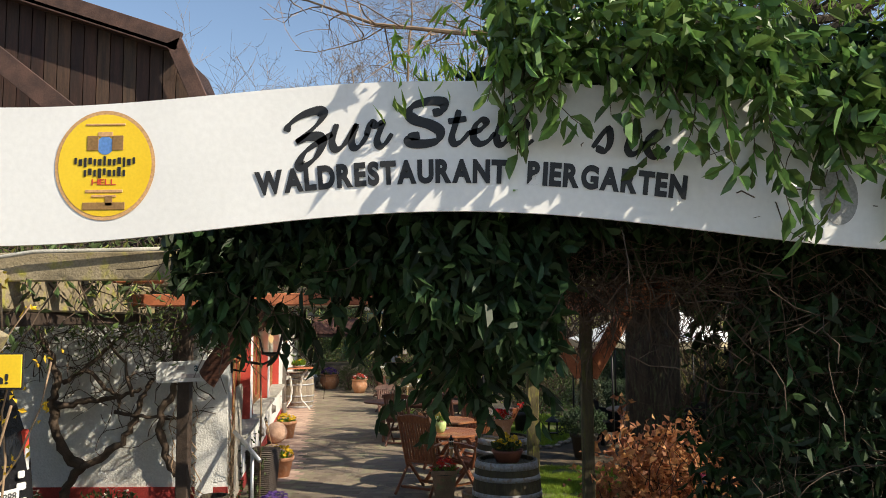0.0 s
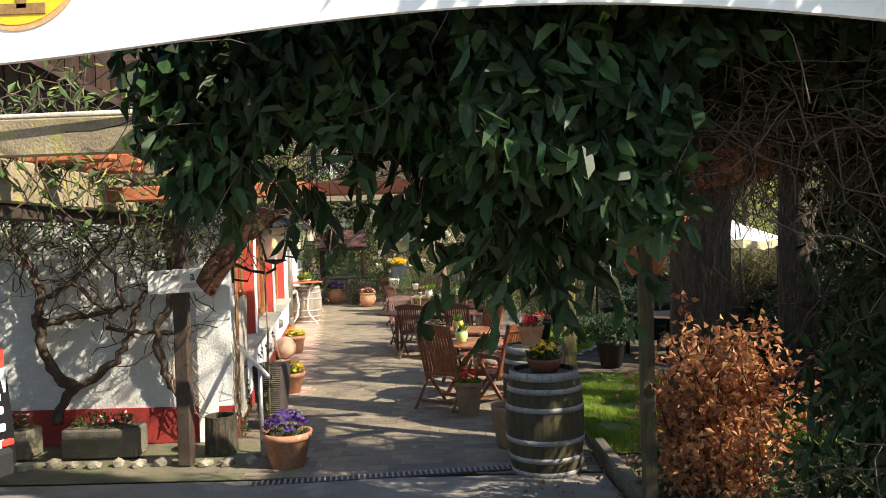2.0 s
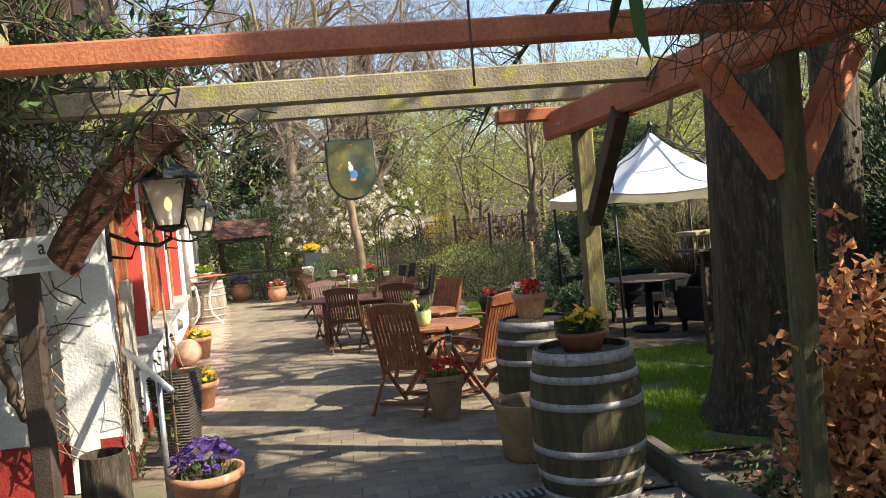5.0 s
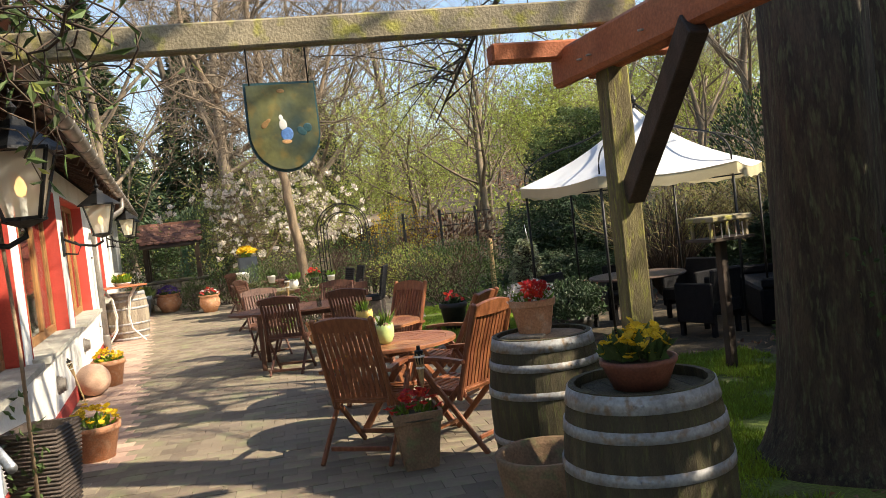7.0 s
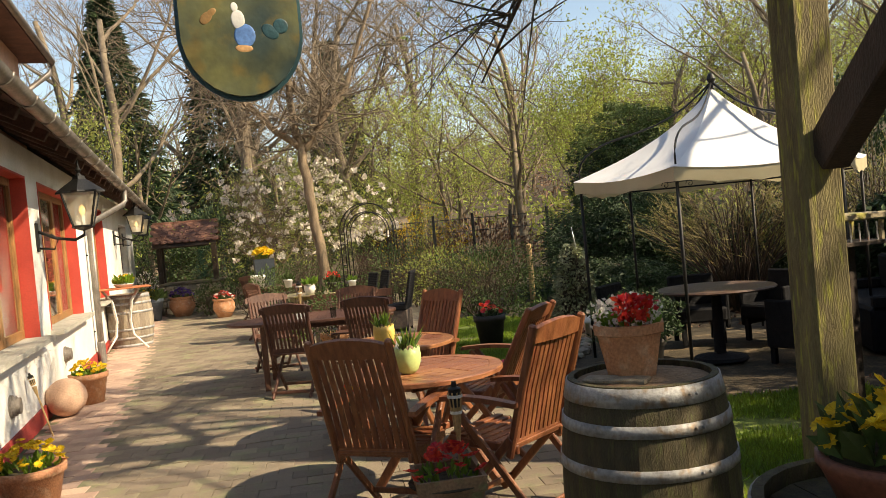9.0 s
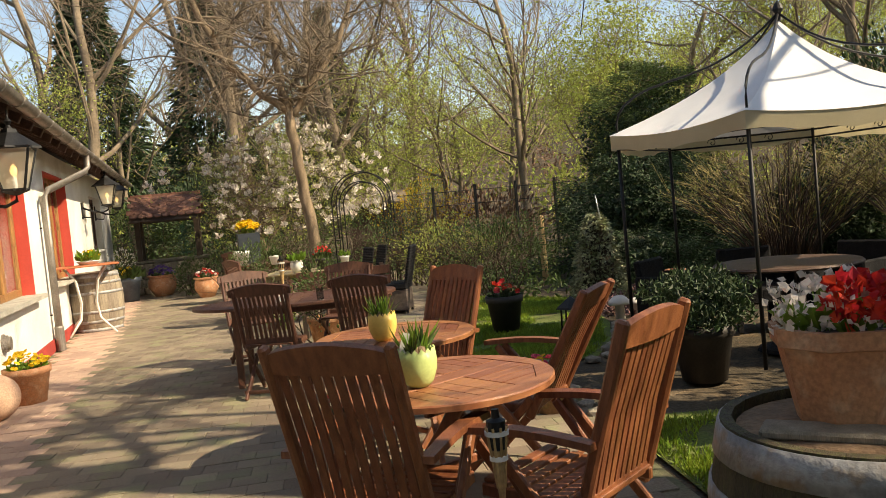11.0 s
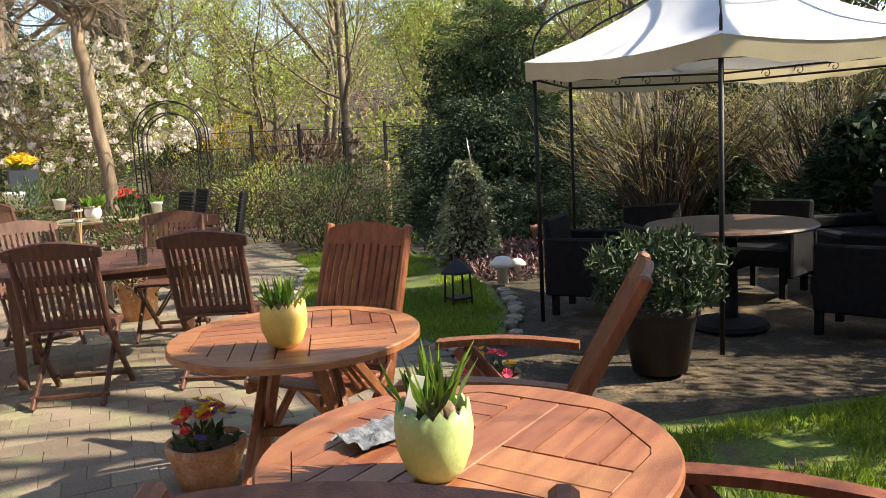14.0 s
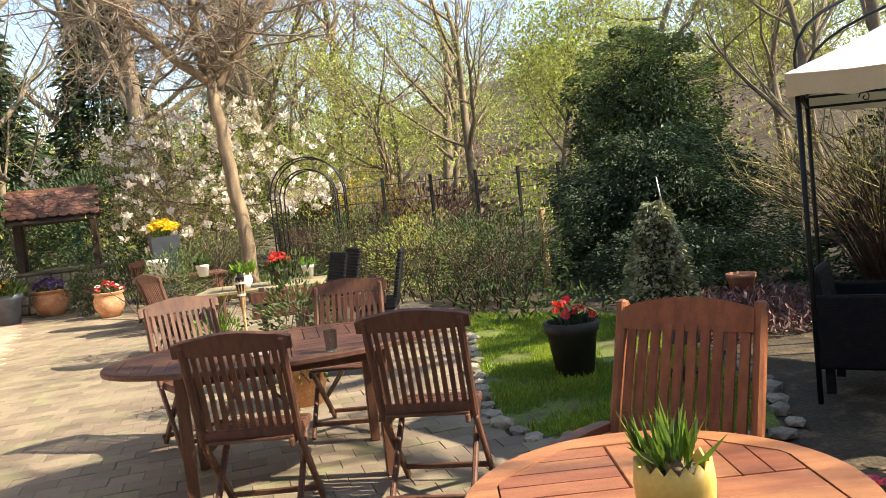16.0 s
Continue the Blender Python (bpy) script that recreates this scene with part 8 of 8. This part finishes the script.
for i, (x, y) in enumerate(spots):
    s = g4.uniform(0.8, 1.25)
    src = kinds[int(g4.choice([0, 1, 2] if x > 0 else [1, 1, 0]))]
    copy_thing(src, Matrix.Translation((x, y, hill(x, y) - 0.1)) @ pose(0, 0, 0, 0, 0, g4.uniform(0, 360)) @ Matrix.Diagonal((s, s, s, 1)))
for x, y, s in ((-3.2, 34, 1.75), (0.8, 37, 1.7), (-7.5, 33, 1.6), (-11.5, 42, 2.0), (-7.0, 46, 2.1), (-3.6, 45, 2.1), (0.4, 47, 2.0), (4.0, 44, 1.9), (8.5, 45, 1.8)):
    copy_thing(kinds[1], Matrix.Translation((x, y, hill(x, y) - 0.1)) @ pose(0, 0, 0, 0, 0, 70 * x) @ Matrix.Diagonal((s, s, s, 1)))
# carpets of brush on the slope
brush = thing("hillside_brush", "hazy green and brown brush covering the slope", "woodland", Matrix(), kind="stuff")
ptsl, ptsd = [], []
for i in range(230):
    x, y = g4.uniform(-34, 40), g4.uniform(34, 96)
    r = g4.uniform(1.2, 2.8)
    b = blob(300, (x, y, hill(x, y) + r * 0.5), (r * 1.2, r * 1.2, r * 0.9), i, 0.3)
    (ptsl if g4.random() < 0.62 else ptsd).append(b)
leaves("light_brush", np.concatenate(ptsl), 0.26, 0.12, (0, 0, 0.4), leaf_light, brush, spread=1.0, seed=61)
leaves("brown_brush", np.concatenate(ptsd), 0.26, 0.09, (0, 0, 0.6), leaf_litter, brush, spread=0.9, seed=62)


def conifer(label, m, h, r, seed, k=2600, ln_=0.3):
    t = thing("conifer", label, "tree", m, "dark conifers")
    gg = np.random.default_rng(seed)
    tubes("trunk", [([(0, 0, -0.1), (0, 0, h * 0.5), (0, 0, h)], [0.16, 0.09, 0.01])], bark, t, n=8)
    z = gg.uniform(0.06, 1, k) ** 1.2 * h
    tier = 1 - 0.35 * ((z / h * 11) % 1)
    rr = r * (1 - z / h) * tier * gg.uniform(0.35, 1, k) + 0.05
    a = gg.uniform(0, 2 * math.pi, k)
    a = np.round(a * 14 / (2 * math.pi) + gg.normal(0, 0.2, k)) * 2 * math.pi / 14 + z * 2
    p = np.stack([rr * np.cos(a), rr * np.sin(a), z - rr * 0.25], 1)
    way = np.stack([np.cos(a), np.sin(a), np.full(k, -0.35)], 1)
    leaves("needle_mass", p, ln_, ln_ * 0.28, way, leaf_dark, t, spread=0.4, seed=seed)
    return t


cf = conifer("tall dark spruce behind the inn", pose(-8.5, 40, hill(-8.5, 40)), 12, 3.9, 71, 11000, 0.42)
# This conifer and its two copies are out of view, added for shade.
ce = conifer("unseen dense dark conifer added to shade the garden", pose(5.1, 3.9, 0.2), 9.0, 1.8, 72, 9000, 0.2)
copy_thing(ce, Matrix.Translation((7.0, 8.6, 0.1)) @ Matrix.Diagonal((1.1, 1.1, 0.5, 1)))
copy_thing(ce, Matrix.Translation((7.7, 12.2, 0.1)) @ pose(0, 0, 0, 0, 0, 70) @ Matrix.Diagonal((1.25, 1.25, 0.5, 1)))
for x, y, s in ((-12.5, 37, 0.95), (-5.2, 47, 1.05), (-17, 44, 1.2), (0.5, 50, 0.9)):
    copy_thing(cf, Matrix.Translation((x, y, hill(x, y))) @ pose(0, 0, 0, 0, 0, x * 40) @ Matrix.Diagonal((s, s, s, 1)))


def shrub(label, x, y, r, h, k, mat, seed, stems=14, size=0.06, name="shrub", zc=0.55, stem_mat=None, group=""):
    t = thing(name, label, "shrub", pose(x, y, 0), group)
    gg = np.random.default_rng(seed)
    ln = []
    for i in range(stems):
        a, q = gg.uniform(0, 6.28), math.sqrt(gg.random())
        e = Vector((r * q * math.cos(a), r * q * math.sin(a), h * gg.uniform(0.7, 1.1)))
        b0 = gg.uniform(0.1, 0.55)
        s = Vector((b0 * r * math.cos(a + gg.normal(0, 0.4)), b0 * r * math.sin(a + gg.normal(0, 0.4)), -0.03))
        e = Vector((e.x + gg.normal(0, 0.12), e.y + gg.normal(0, 0.12), e.z * gg.uniform(0.6, 1.05)))
        md = s.lerp(e, 0.5) + Vector((gg.normal(0, 0.14), gg.normal(0, 0.14), 0.1))
        q1, q2 = s.lerp(md, 0.5) + Vector((gg.normal(0, 0.06), gg.normal(0, 0.06), 0.0)), md.lerp(e, 0.5) + Vector((gg.normal(0, 0.08), gg.normal(0, 0.08), 0.0))
        ln.append(([s, q1, md, q2, e], [0.012, 0.010, 0.008, 0.005, 0.003]))
        for _ in range(4):
            d = Vector((gg.normal(0, 0.28), gg.normal(0, 0.28), gg.uniform(0.05, 0.5)))
            o = q1.lerp(q2, gg.random())
            ln.append(([o, o + d * 0.6 + Vector((0, 0, 0.04)), o + d], [0.006, 0.004, 0.002]))
    tubes("branchwork", ln, stem_mat or twig, t, n=4)
    if k:
        leaves("foliage", blob(k, (0, 0, h * zc), (r, r, h * 0.52), seed, 0.25), size, size * 0.5, (0, 0, 0.4), mat, t, spread=0.9, seed=seed)
    return t




def layered_yew(label, x, y, r, h, k, mat, seed, boughs=40, size=0.06, droop=0.25):
    """Evergreen of flat drooping boughs, tier over tier, round a leaf core coloured dark as inner shade."""
    t = thing("evergreen", label, "shrub", pose(x, y, 0))
    gg = np.random.default_rng(seed)
    tubes("trunk", [([(0, 0, -0.05), (0.05, 0, h * 0.5), (0.1, 0.05, h * 0.92)], [0.09, 0.06, 0.015])], bark, t, n=7)
    pts, ways, ln = [], [], []
    per = k // boughs
    for i in range(boughs):
        z = h * (0.04 + 0.93 * i / boughs)
        a = i * 2.4 + gg.normal(0, 0.3)
        reach = r * math.sqrt(max(0.10, 1 - (z / h) ** 2.6)) * gg.uniform(0.62, 1.12)
        d = np.array([math.cos(a), math.sin(a)])
        nrm = np.array([-d[1], d[0]])
        u = gg.uniform(0.12, 1.0, per) ** 0.7
        lat = gg.normal(0, 0.30, per) * reach * np.sin(np.pi * np.clip(u, 0, 0.93)) * 0.75
        xy = d * (u * reach)[:, None] + nrm * lat[:, None]
        zz = z + 0.12 * reach * u - droop * reach * u ** 2 + gg.normal(0, 0.035, per) * (1 + reach)
        pts.append(np.column_stack([xy, np.maximum(zz, 0.02)]))
        ways.append(np.column_stack([np.broadcast_to(d, (per, 2)) + nrm * (np.sign(lat) * 0.7)[:, None], np.full(per, -0.12)]))
        ln.append(([(0.05, 0, z * 0.96), (d[0] * reach * 0.5, d[1] * reach * 0.5, z + 0.03 * reach), (d[0] * reach * 0.92, d[1] * reach * 0.92, max(0.03, z - 0.1 * reach))], [0.02, 0.012, 0.004]))
    for q in ln:
        tubes("bough", [q], bark, t, n=4)
    leaves("needle_spray", np.concatenate(pts), size, size * 0.42, np.concatenate(ways), mat, t, spread=0.35, seed=seed)
    leaves("inner_shade_foliage", blob(k // 3, (0, 0, h * 0.45), (r * 0.6, r * 0.6, h * 0.45), seed, 0.1), size * 1.6, size * 0.9, (0, 0, -0.2), leaf_dark, t, spread=0.9, seed=seed + 1)
    return t


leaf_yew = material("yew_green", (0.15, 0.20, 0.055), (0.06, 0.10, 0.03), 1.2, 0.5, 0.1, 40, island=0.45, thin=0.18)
layered_yew("low spreading dark juniper behind the lawn", 4.5, 20.6, 1.5, 0.75, 12000, leaf_dark, 81, 26, 0.06, 0.10)
layered_yew("broad dark layered evergreen at the border", 5.5, 22.6, 2.3, 2.2, 26000, leaf_dark, 82, 40, 0.075)
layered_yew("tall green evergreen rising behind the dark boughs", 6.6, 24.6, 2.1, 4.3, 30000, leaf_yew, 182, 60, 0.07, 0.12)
layered_yew("dark evergreen behind the pavilion twigs", 6.4, 18.6, 1.3, 1.5, 12000, leaf_dark, 183, 26, 0.075)
layered_yew("dark evergreen hedge beside the pavilion", 6.7, 15.9, 1.2, 1.7, 12000, leaf_dark, 184, 26, 0.075)
layered_yew("dark evergreen hedge at the pavilion corner", 5.9, 12.9, 1.15, 1.6, 12000, leaf_dark, 185, 26, 0.075)
# The columnar evergreen is added to keep the thick trunk in shade.
layered_yew("slim dark columnar evergreen added to shade the thick tree", 4.3, 8.25, 0.6, 5.0, 14000, leaf_dark, 187, 40, 0.07)
layered_yew("dense low evergreen beside the feeder", 4.3, 11.9, 0.8, 0.8, 9000, leaf_shrub, 186, 24, 0.06)
shrub("dark evergreen behind the pavilion", 8.6, 19.2, 1.7, 3.2, 9000, leaf_dark, 83, 14, 0.09)
shrub("leafy border shrub with mixed green leaves", 2.3, 21.2, 1.0, 1.25, 2600, leaf_shrub, 84, 34, 0.055)
shrub("leafy yellow-green border shrub", 1.7, 22.9, 0.9, 1.2, 2200, leaf_light, 85, 30, 0.05)
shrub("leafy border shrub beside the terrace", 0.9, 23.9, 0.8, 1.3, 1900, leaf_shrub, 86, 30, 0.055)
shrub("low shrub under the magnolia", -1.4, 26.2, 0.9, 1.2, 1500, leaf_shrub, 87, 40, 0.05)
shrub("yellow-flowering forsythia bush at the border", 2.4, 30.5, 1.4, 2.2, 1700, petal_yellow, 88, 50, 0.06)
shrub("brown dry grass clump at the fence", 4.2, 31.5, 1.8, 1.7, 1500, leaf_litter, 89, 70, 0.16, stem_mat=twig_pale)


def arching_shrub(label, x, y, r, h, seed, stems=130):
    """Fan of bare stems arching outwards, olive-yellow shoots at their ends."""
    t = thing("shrub", label, "shrub", pose(x, y, 0))
    gg = np.random.default_rng(seed)
    ln, tips, pts = [], [], []
    for i in range(stems):
        a, q = gg.uniform(0, 6.28), math.sqrt(gg.uniform(0.02, 1))
        c = Vector((math.cos(a), math.sin(a), 0))
        top_ = h * (1.05 - 0.45 * q) * gg.uniform(0.8, 1.08)
        p = [c * (0.12 * r * q) + Vector((0, 0, -0.03)), c * (0.35 * r * q) + Vector((gg.normal(0, 0.05), gg.normal(0, 0.05), top_ * 0.45)),
             c * (0.68 * r * q) + Vector((gg.normal(0, 0.06), gg.normal(0, 0.06), top_ * 0.80)), c * (r * q) + Vector((gg.normal(0, 0.08), gg.normal(0, 0.08), top_))]
        ln.append((p, [0.013, 0.010, 0.007, 0.004]))
        for _ in range(7):
            o = p[1].lerp(p[2], gg.random()) if gg.random() < 0.4 else p[2].lerp(p[3], gg.random())
            d = (c * gg.uniform(0.2, 0.9) + Vector((gg.normal(0, 0.35), gg.normal(0, 0.35), gg.uniform(0.1, 0.9)))).normalized() * gg.uniform(0.2, 0.5)
            tips.append(([o, o + d * 0.6, o + d + Vector((0, 0, 0.03))], [0.005, 0.004, 0.002]))
            pts += [tuple(o + d * k) for k in (0.6, 0.8, 1.0)]
    tubes("stem_fan", ln, twig, t, n=4)
    tagged(tubes("shoot", tips, shoot_olive, t, n=3), kind="stuff")
    leaves("bud", np.array(pts), 0.028, 0.012, (0, 0, 0.5), leaf_light, t, spread=0.6, seed=seed)
    return t


shoot_olive = material("olive_yellow_shoot", (0.30, 0.25, 0.085), (0.19, 0.15, 0.06), 6, 0.7, 0.2, 50)
arching_shrub("fan of bare olive-tipped stems behind the pavilion", 5.4, 17.9, 1.5, 2.3, 90)
arching_shrub("broad fan of bare stems beside the pavilion", 7.0, 16.9, 1.5, 2.4, 91)
arching_shrub("bare twiggy shrub at the garden border", 7.3, 14.2, 1.5, 2.4, 92, 100)
shrub("dense dark evergreen hedge plant beside the feeder", 5.3, 11.2, 1.5, 2.6, 9000, leaf_dark, 93, 14, 0.08)
shrub("dense dark evergreen behind the beech bush", 5.2, 8.4, 1.5, 2.8, 9000, leaf_dark, 94, 14, 0.08)
shrub("evergreen bush behind the lawn", 6.6, 9.6, 1.6, 3.4, 4200, leaf_shrub, 95, 16, 0.10)
shrub("leafy bush by the far inn corner", -5.6, 31.5, 1.5, 2.4, 3200, leaf_shrub, 96, 30, 0.09)
shrub("dark yew behind the well", -4.0, 32.5, 1.9, 3.0, 4600, leaf_dark, 97, 16, 0.14)
shrub("leafy bush behind the magnolia", -1.2, 32.0, 1.6, 2.4, 3000, leaf_shrub, 98, 40, 0.09)
shrub("green bush with fresh leaves by the fence", 2.2, 35.5, 1.8, 3.6, 3600, leaf_light, 99, 30, 0.10)
shrub("climbing evergreen at the rose arch", 0.3, 25.2, 0.7, 1.6, 900, leaf_shrub, 100, 30, 0.05)
shrub("small evergreen on the terrace behind the oval table", -0.62, 17.6, 0.30, 0.85, 800, leaf_shrub, 101, 10, 0.05, zc=0.75)
shrub("small evergreen beside the plank table", -1.75, 21.2, 0.30, 0.95, 800, leaf_shrub, 102, 10, 0.05, zc=0.75)
shrub("small leafy shrub before the tall planter", -1.62, 23.0, 0.28, 0.95, 700, leaf_shrub, 105, 10, 0.05, zc=0.7)
shrub("low green plant beside the plank table", -1.25, 19.5, 0.24, 0.55, 500, leaf_young, 106, 8, 0.06)
shrub("green plant by the stone well", -3.6, 27.2, 0.35, 0.8, 700, leaf_shrub, 107, 10, 0.06)
shrub("flowering white plant by the inn corner", -5.2, 27.6, 0.4, 1.1, 700, petal_white, 108, 14, 0.05)
shrub("leafy plants under the magnolia", -2.9, 28.4, 1.0, 0.9, 1400, leaf_shrub, 103, 20, 0.06)
shrub("tall hedge closing the street side", -4.5, -6.0, 2.2, 3.2, 3000, leaf_shrub, 104, 16, 0.12)
# ivy-covered stump with heather round it
iv = thing("ivy_stump", "stump wrapped in pale variegated ivy on the heather bed", "ivy", pose(3.05, 18.5, 0))
part("stump", lathe([(0.001, -0.02), (0.24, -0.02), (0.2, 0.7), (0.13, 1.05), (0.001, 1.12)], 14), bark, iv)
z = g4.uniform(0.02, 1.2, 2600)
rr = 0.34 * np.sqrt(np.clip(1.22 - z, 0.02, 1)) * g4.uniform(0.8, 1.1, 2600)
a = g4.uniform(0, 6.28, 2600)
leaves("foliage", np.stack([rr * np.cos(a), rr * np.sin(a), z], 1), 0.06, 0.045, np.stack([np.cos(a), np.sin(a), np.full(2600, -0.3)], 1), leaf_ivy, iv, spread=0.4, seed=63)
tubes("garden_spike", [([(0.05, -0.1, 1.1), (0.0, -0.1, 1.45)], [0.012, 0.004])], steel, iv)
hb = thing("heather_bed", "low purple-brown heather with dry leaves", "heather", Matrix(), kind="stuff")
n_ = 3800
x = g4.uniform(2.2, 4.6, n_)
y = 17.2 + (x - 2.0) * -0.05 + g4.uniform(0, 2.0, n_)
keep = np.array([a > lawn_edge(b) + 0.03 for a, b in zip(x, y)])
x, y = x[keep], y[keep]
n_ = len(x)
leaves("heather", np.stack([x, y, np.abs(g4.normal(0, 0.06, n_))], 1), 0.09, 0.028, (0, 0, 0.7), heather, hb, spread=0.7, seed=64)
fl = thing("bed_plants", "low leafy ground cover in the border beds", "ground cover", Matrix(), kind="stuff")
pts = np.stack([g4.uniform(-1.0, 7.5, 7000), g4.uniform(19.4, 33, 7000), np.abs(g4.normal(0, 0.10, 7000))], 1)
pts = pts[(pts[:, 0] > 1.65) | (pts[:, 1] > 27)]
leaves("ground_cover", pts, 0.12, 0.045, (0, 0, 0.7), leaf_shrub, fl, spread=0.8, seed=65)
pts = np.stack([g4.uniform(2.0, 9, 4000), g4.uniform(8.5, 20, 4000), np.full(4000, 0.0)], 1)
pts = pts[(pts[:, 0] > 3.7) & (((pts[:, 0] - 3.7) ** 2 + (pts[:, 1] - 15) ** 2) > 3.2)]
leaves("litter", pts, 0.07, 0.04, (1, 0, 0.3), leaf_litter, fl, spread=0.8, seed=66)

# ---- paving stones: the nearest as parts, the rest joined ----
terrace = bpy.data.objects["terrace"]
PX, PY = 0.205, 0.165


def paver_mesh(w, d):
    bm = bmesh.new()
    a, b, h = w / 2 - 0.0014, d / 2 - 0.0014, 0.002
    lo = [bm.verts.new((sx * a, sy * b, -0.02)) for sx, sy in ((-1, -1), (1, -1), (1, 1), (-1, 1))]
    md = [bm.verts.new((sx * a, sy * b, -h)) for sx, sy in ((-1, -1), (1, -1), (1, 1), (-1, 1))]
    hi = [bm.verts.new((sx * (a - h), sy * (b - h), 0)) for sx, sy in ((-1, -1), (1, -1), (1, 1), (-1, 1))]
    bm.faces.new(hi)
    for p, q in ((lo, md), (md, hi)):
        for i in range(4):
            bm.faces.new((p[i], p[(i + 1) % 4], q[(i + 1) % 4], q[i]))
    me = bpy.data.meshes.new("paver")
    bm.to_mesh(me)
    bm.free()
    me.materials.append(paver_grey)
    return me


pm = paver_mesh(PX, PY)
sets = {"grey": ([], []), "pink": ([], [])}
count = 0
rows = int((30.0 - 8.34) / PY)
for j in range(rows):
    y = 8.40 + j * PY
    x = -3.4 - (j % 2) * PX / 2 if y < 9.6 else -9 + (0 if j % 2 else PX / 2)
    x_end = edge_x(y) - 0.06
    while x < x_end:
        if x > (wall_x(y) + 0.1 if y > 9.6 else -2.3):
            tilt = rng.normal(0, 0.006, 2)
            dz = rng.normal(0, 0.0015)
            if 9.2 < y < 12.0 and -2.0 < x < 1.0 and count < 300:
                ob = new("paver", pm)
                ob.parent = terrace
                ob.matrix_local = Matrix.Translation((x, y, dz)) @ Matrix.Rotation(tilt[0], 4, "X") @ Matrix.Rotation(tilt[1], 4, "Y")
                count += 1
            else:
                v, f = sets["pink" if x < wall_x(y) + 0.75 and y > 12 else "grey"]
                b = len(v)
                a, c, h = PX / 2 - 0.0014, PY / 2 - 0.0014, 0.002
                for s, z in ((0, -0.02), (0, -h), (h, 0)):
                    for sx, sy in ((-1, -1), (1, -1), (1, 1), (-1, 1)):
                        v.append((x + sx * (a - s), y + sy * (c - s), z + dz + tilt[0] * sy * c + tilt[1] * sx * a))
                f.append((b + 8, b + 9, b + 10, b + 11))
                for o in (0, 4):
                    for i in range(4):
                        f.append((b + o + i, b + o + (i + 1) % 4, b + o + 4 + (i + 1) % 4, b + o + 4 + i))
        x += PX
tagged(raw("paving", *sets["grey"], paver_joined, terrace, "worn grey-brown concrete paving stones"), kind="stuff")
tagged(raw("wall_paving", *sets["pink"], paver_pink, terrace, "pinkish paving strip along the wall"), kind="stuff")
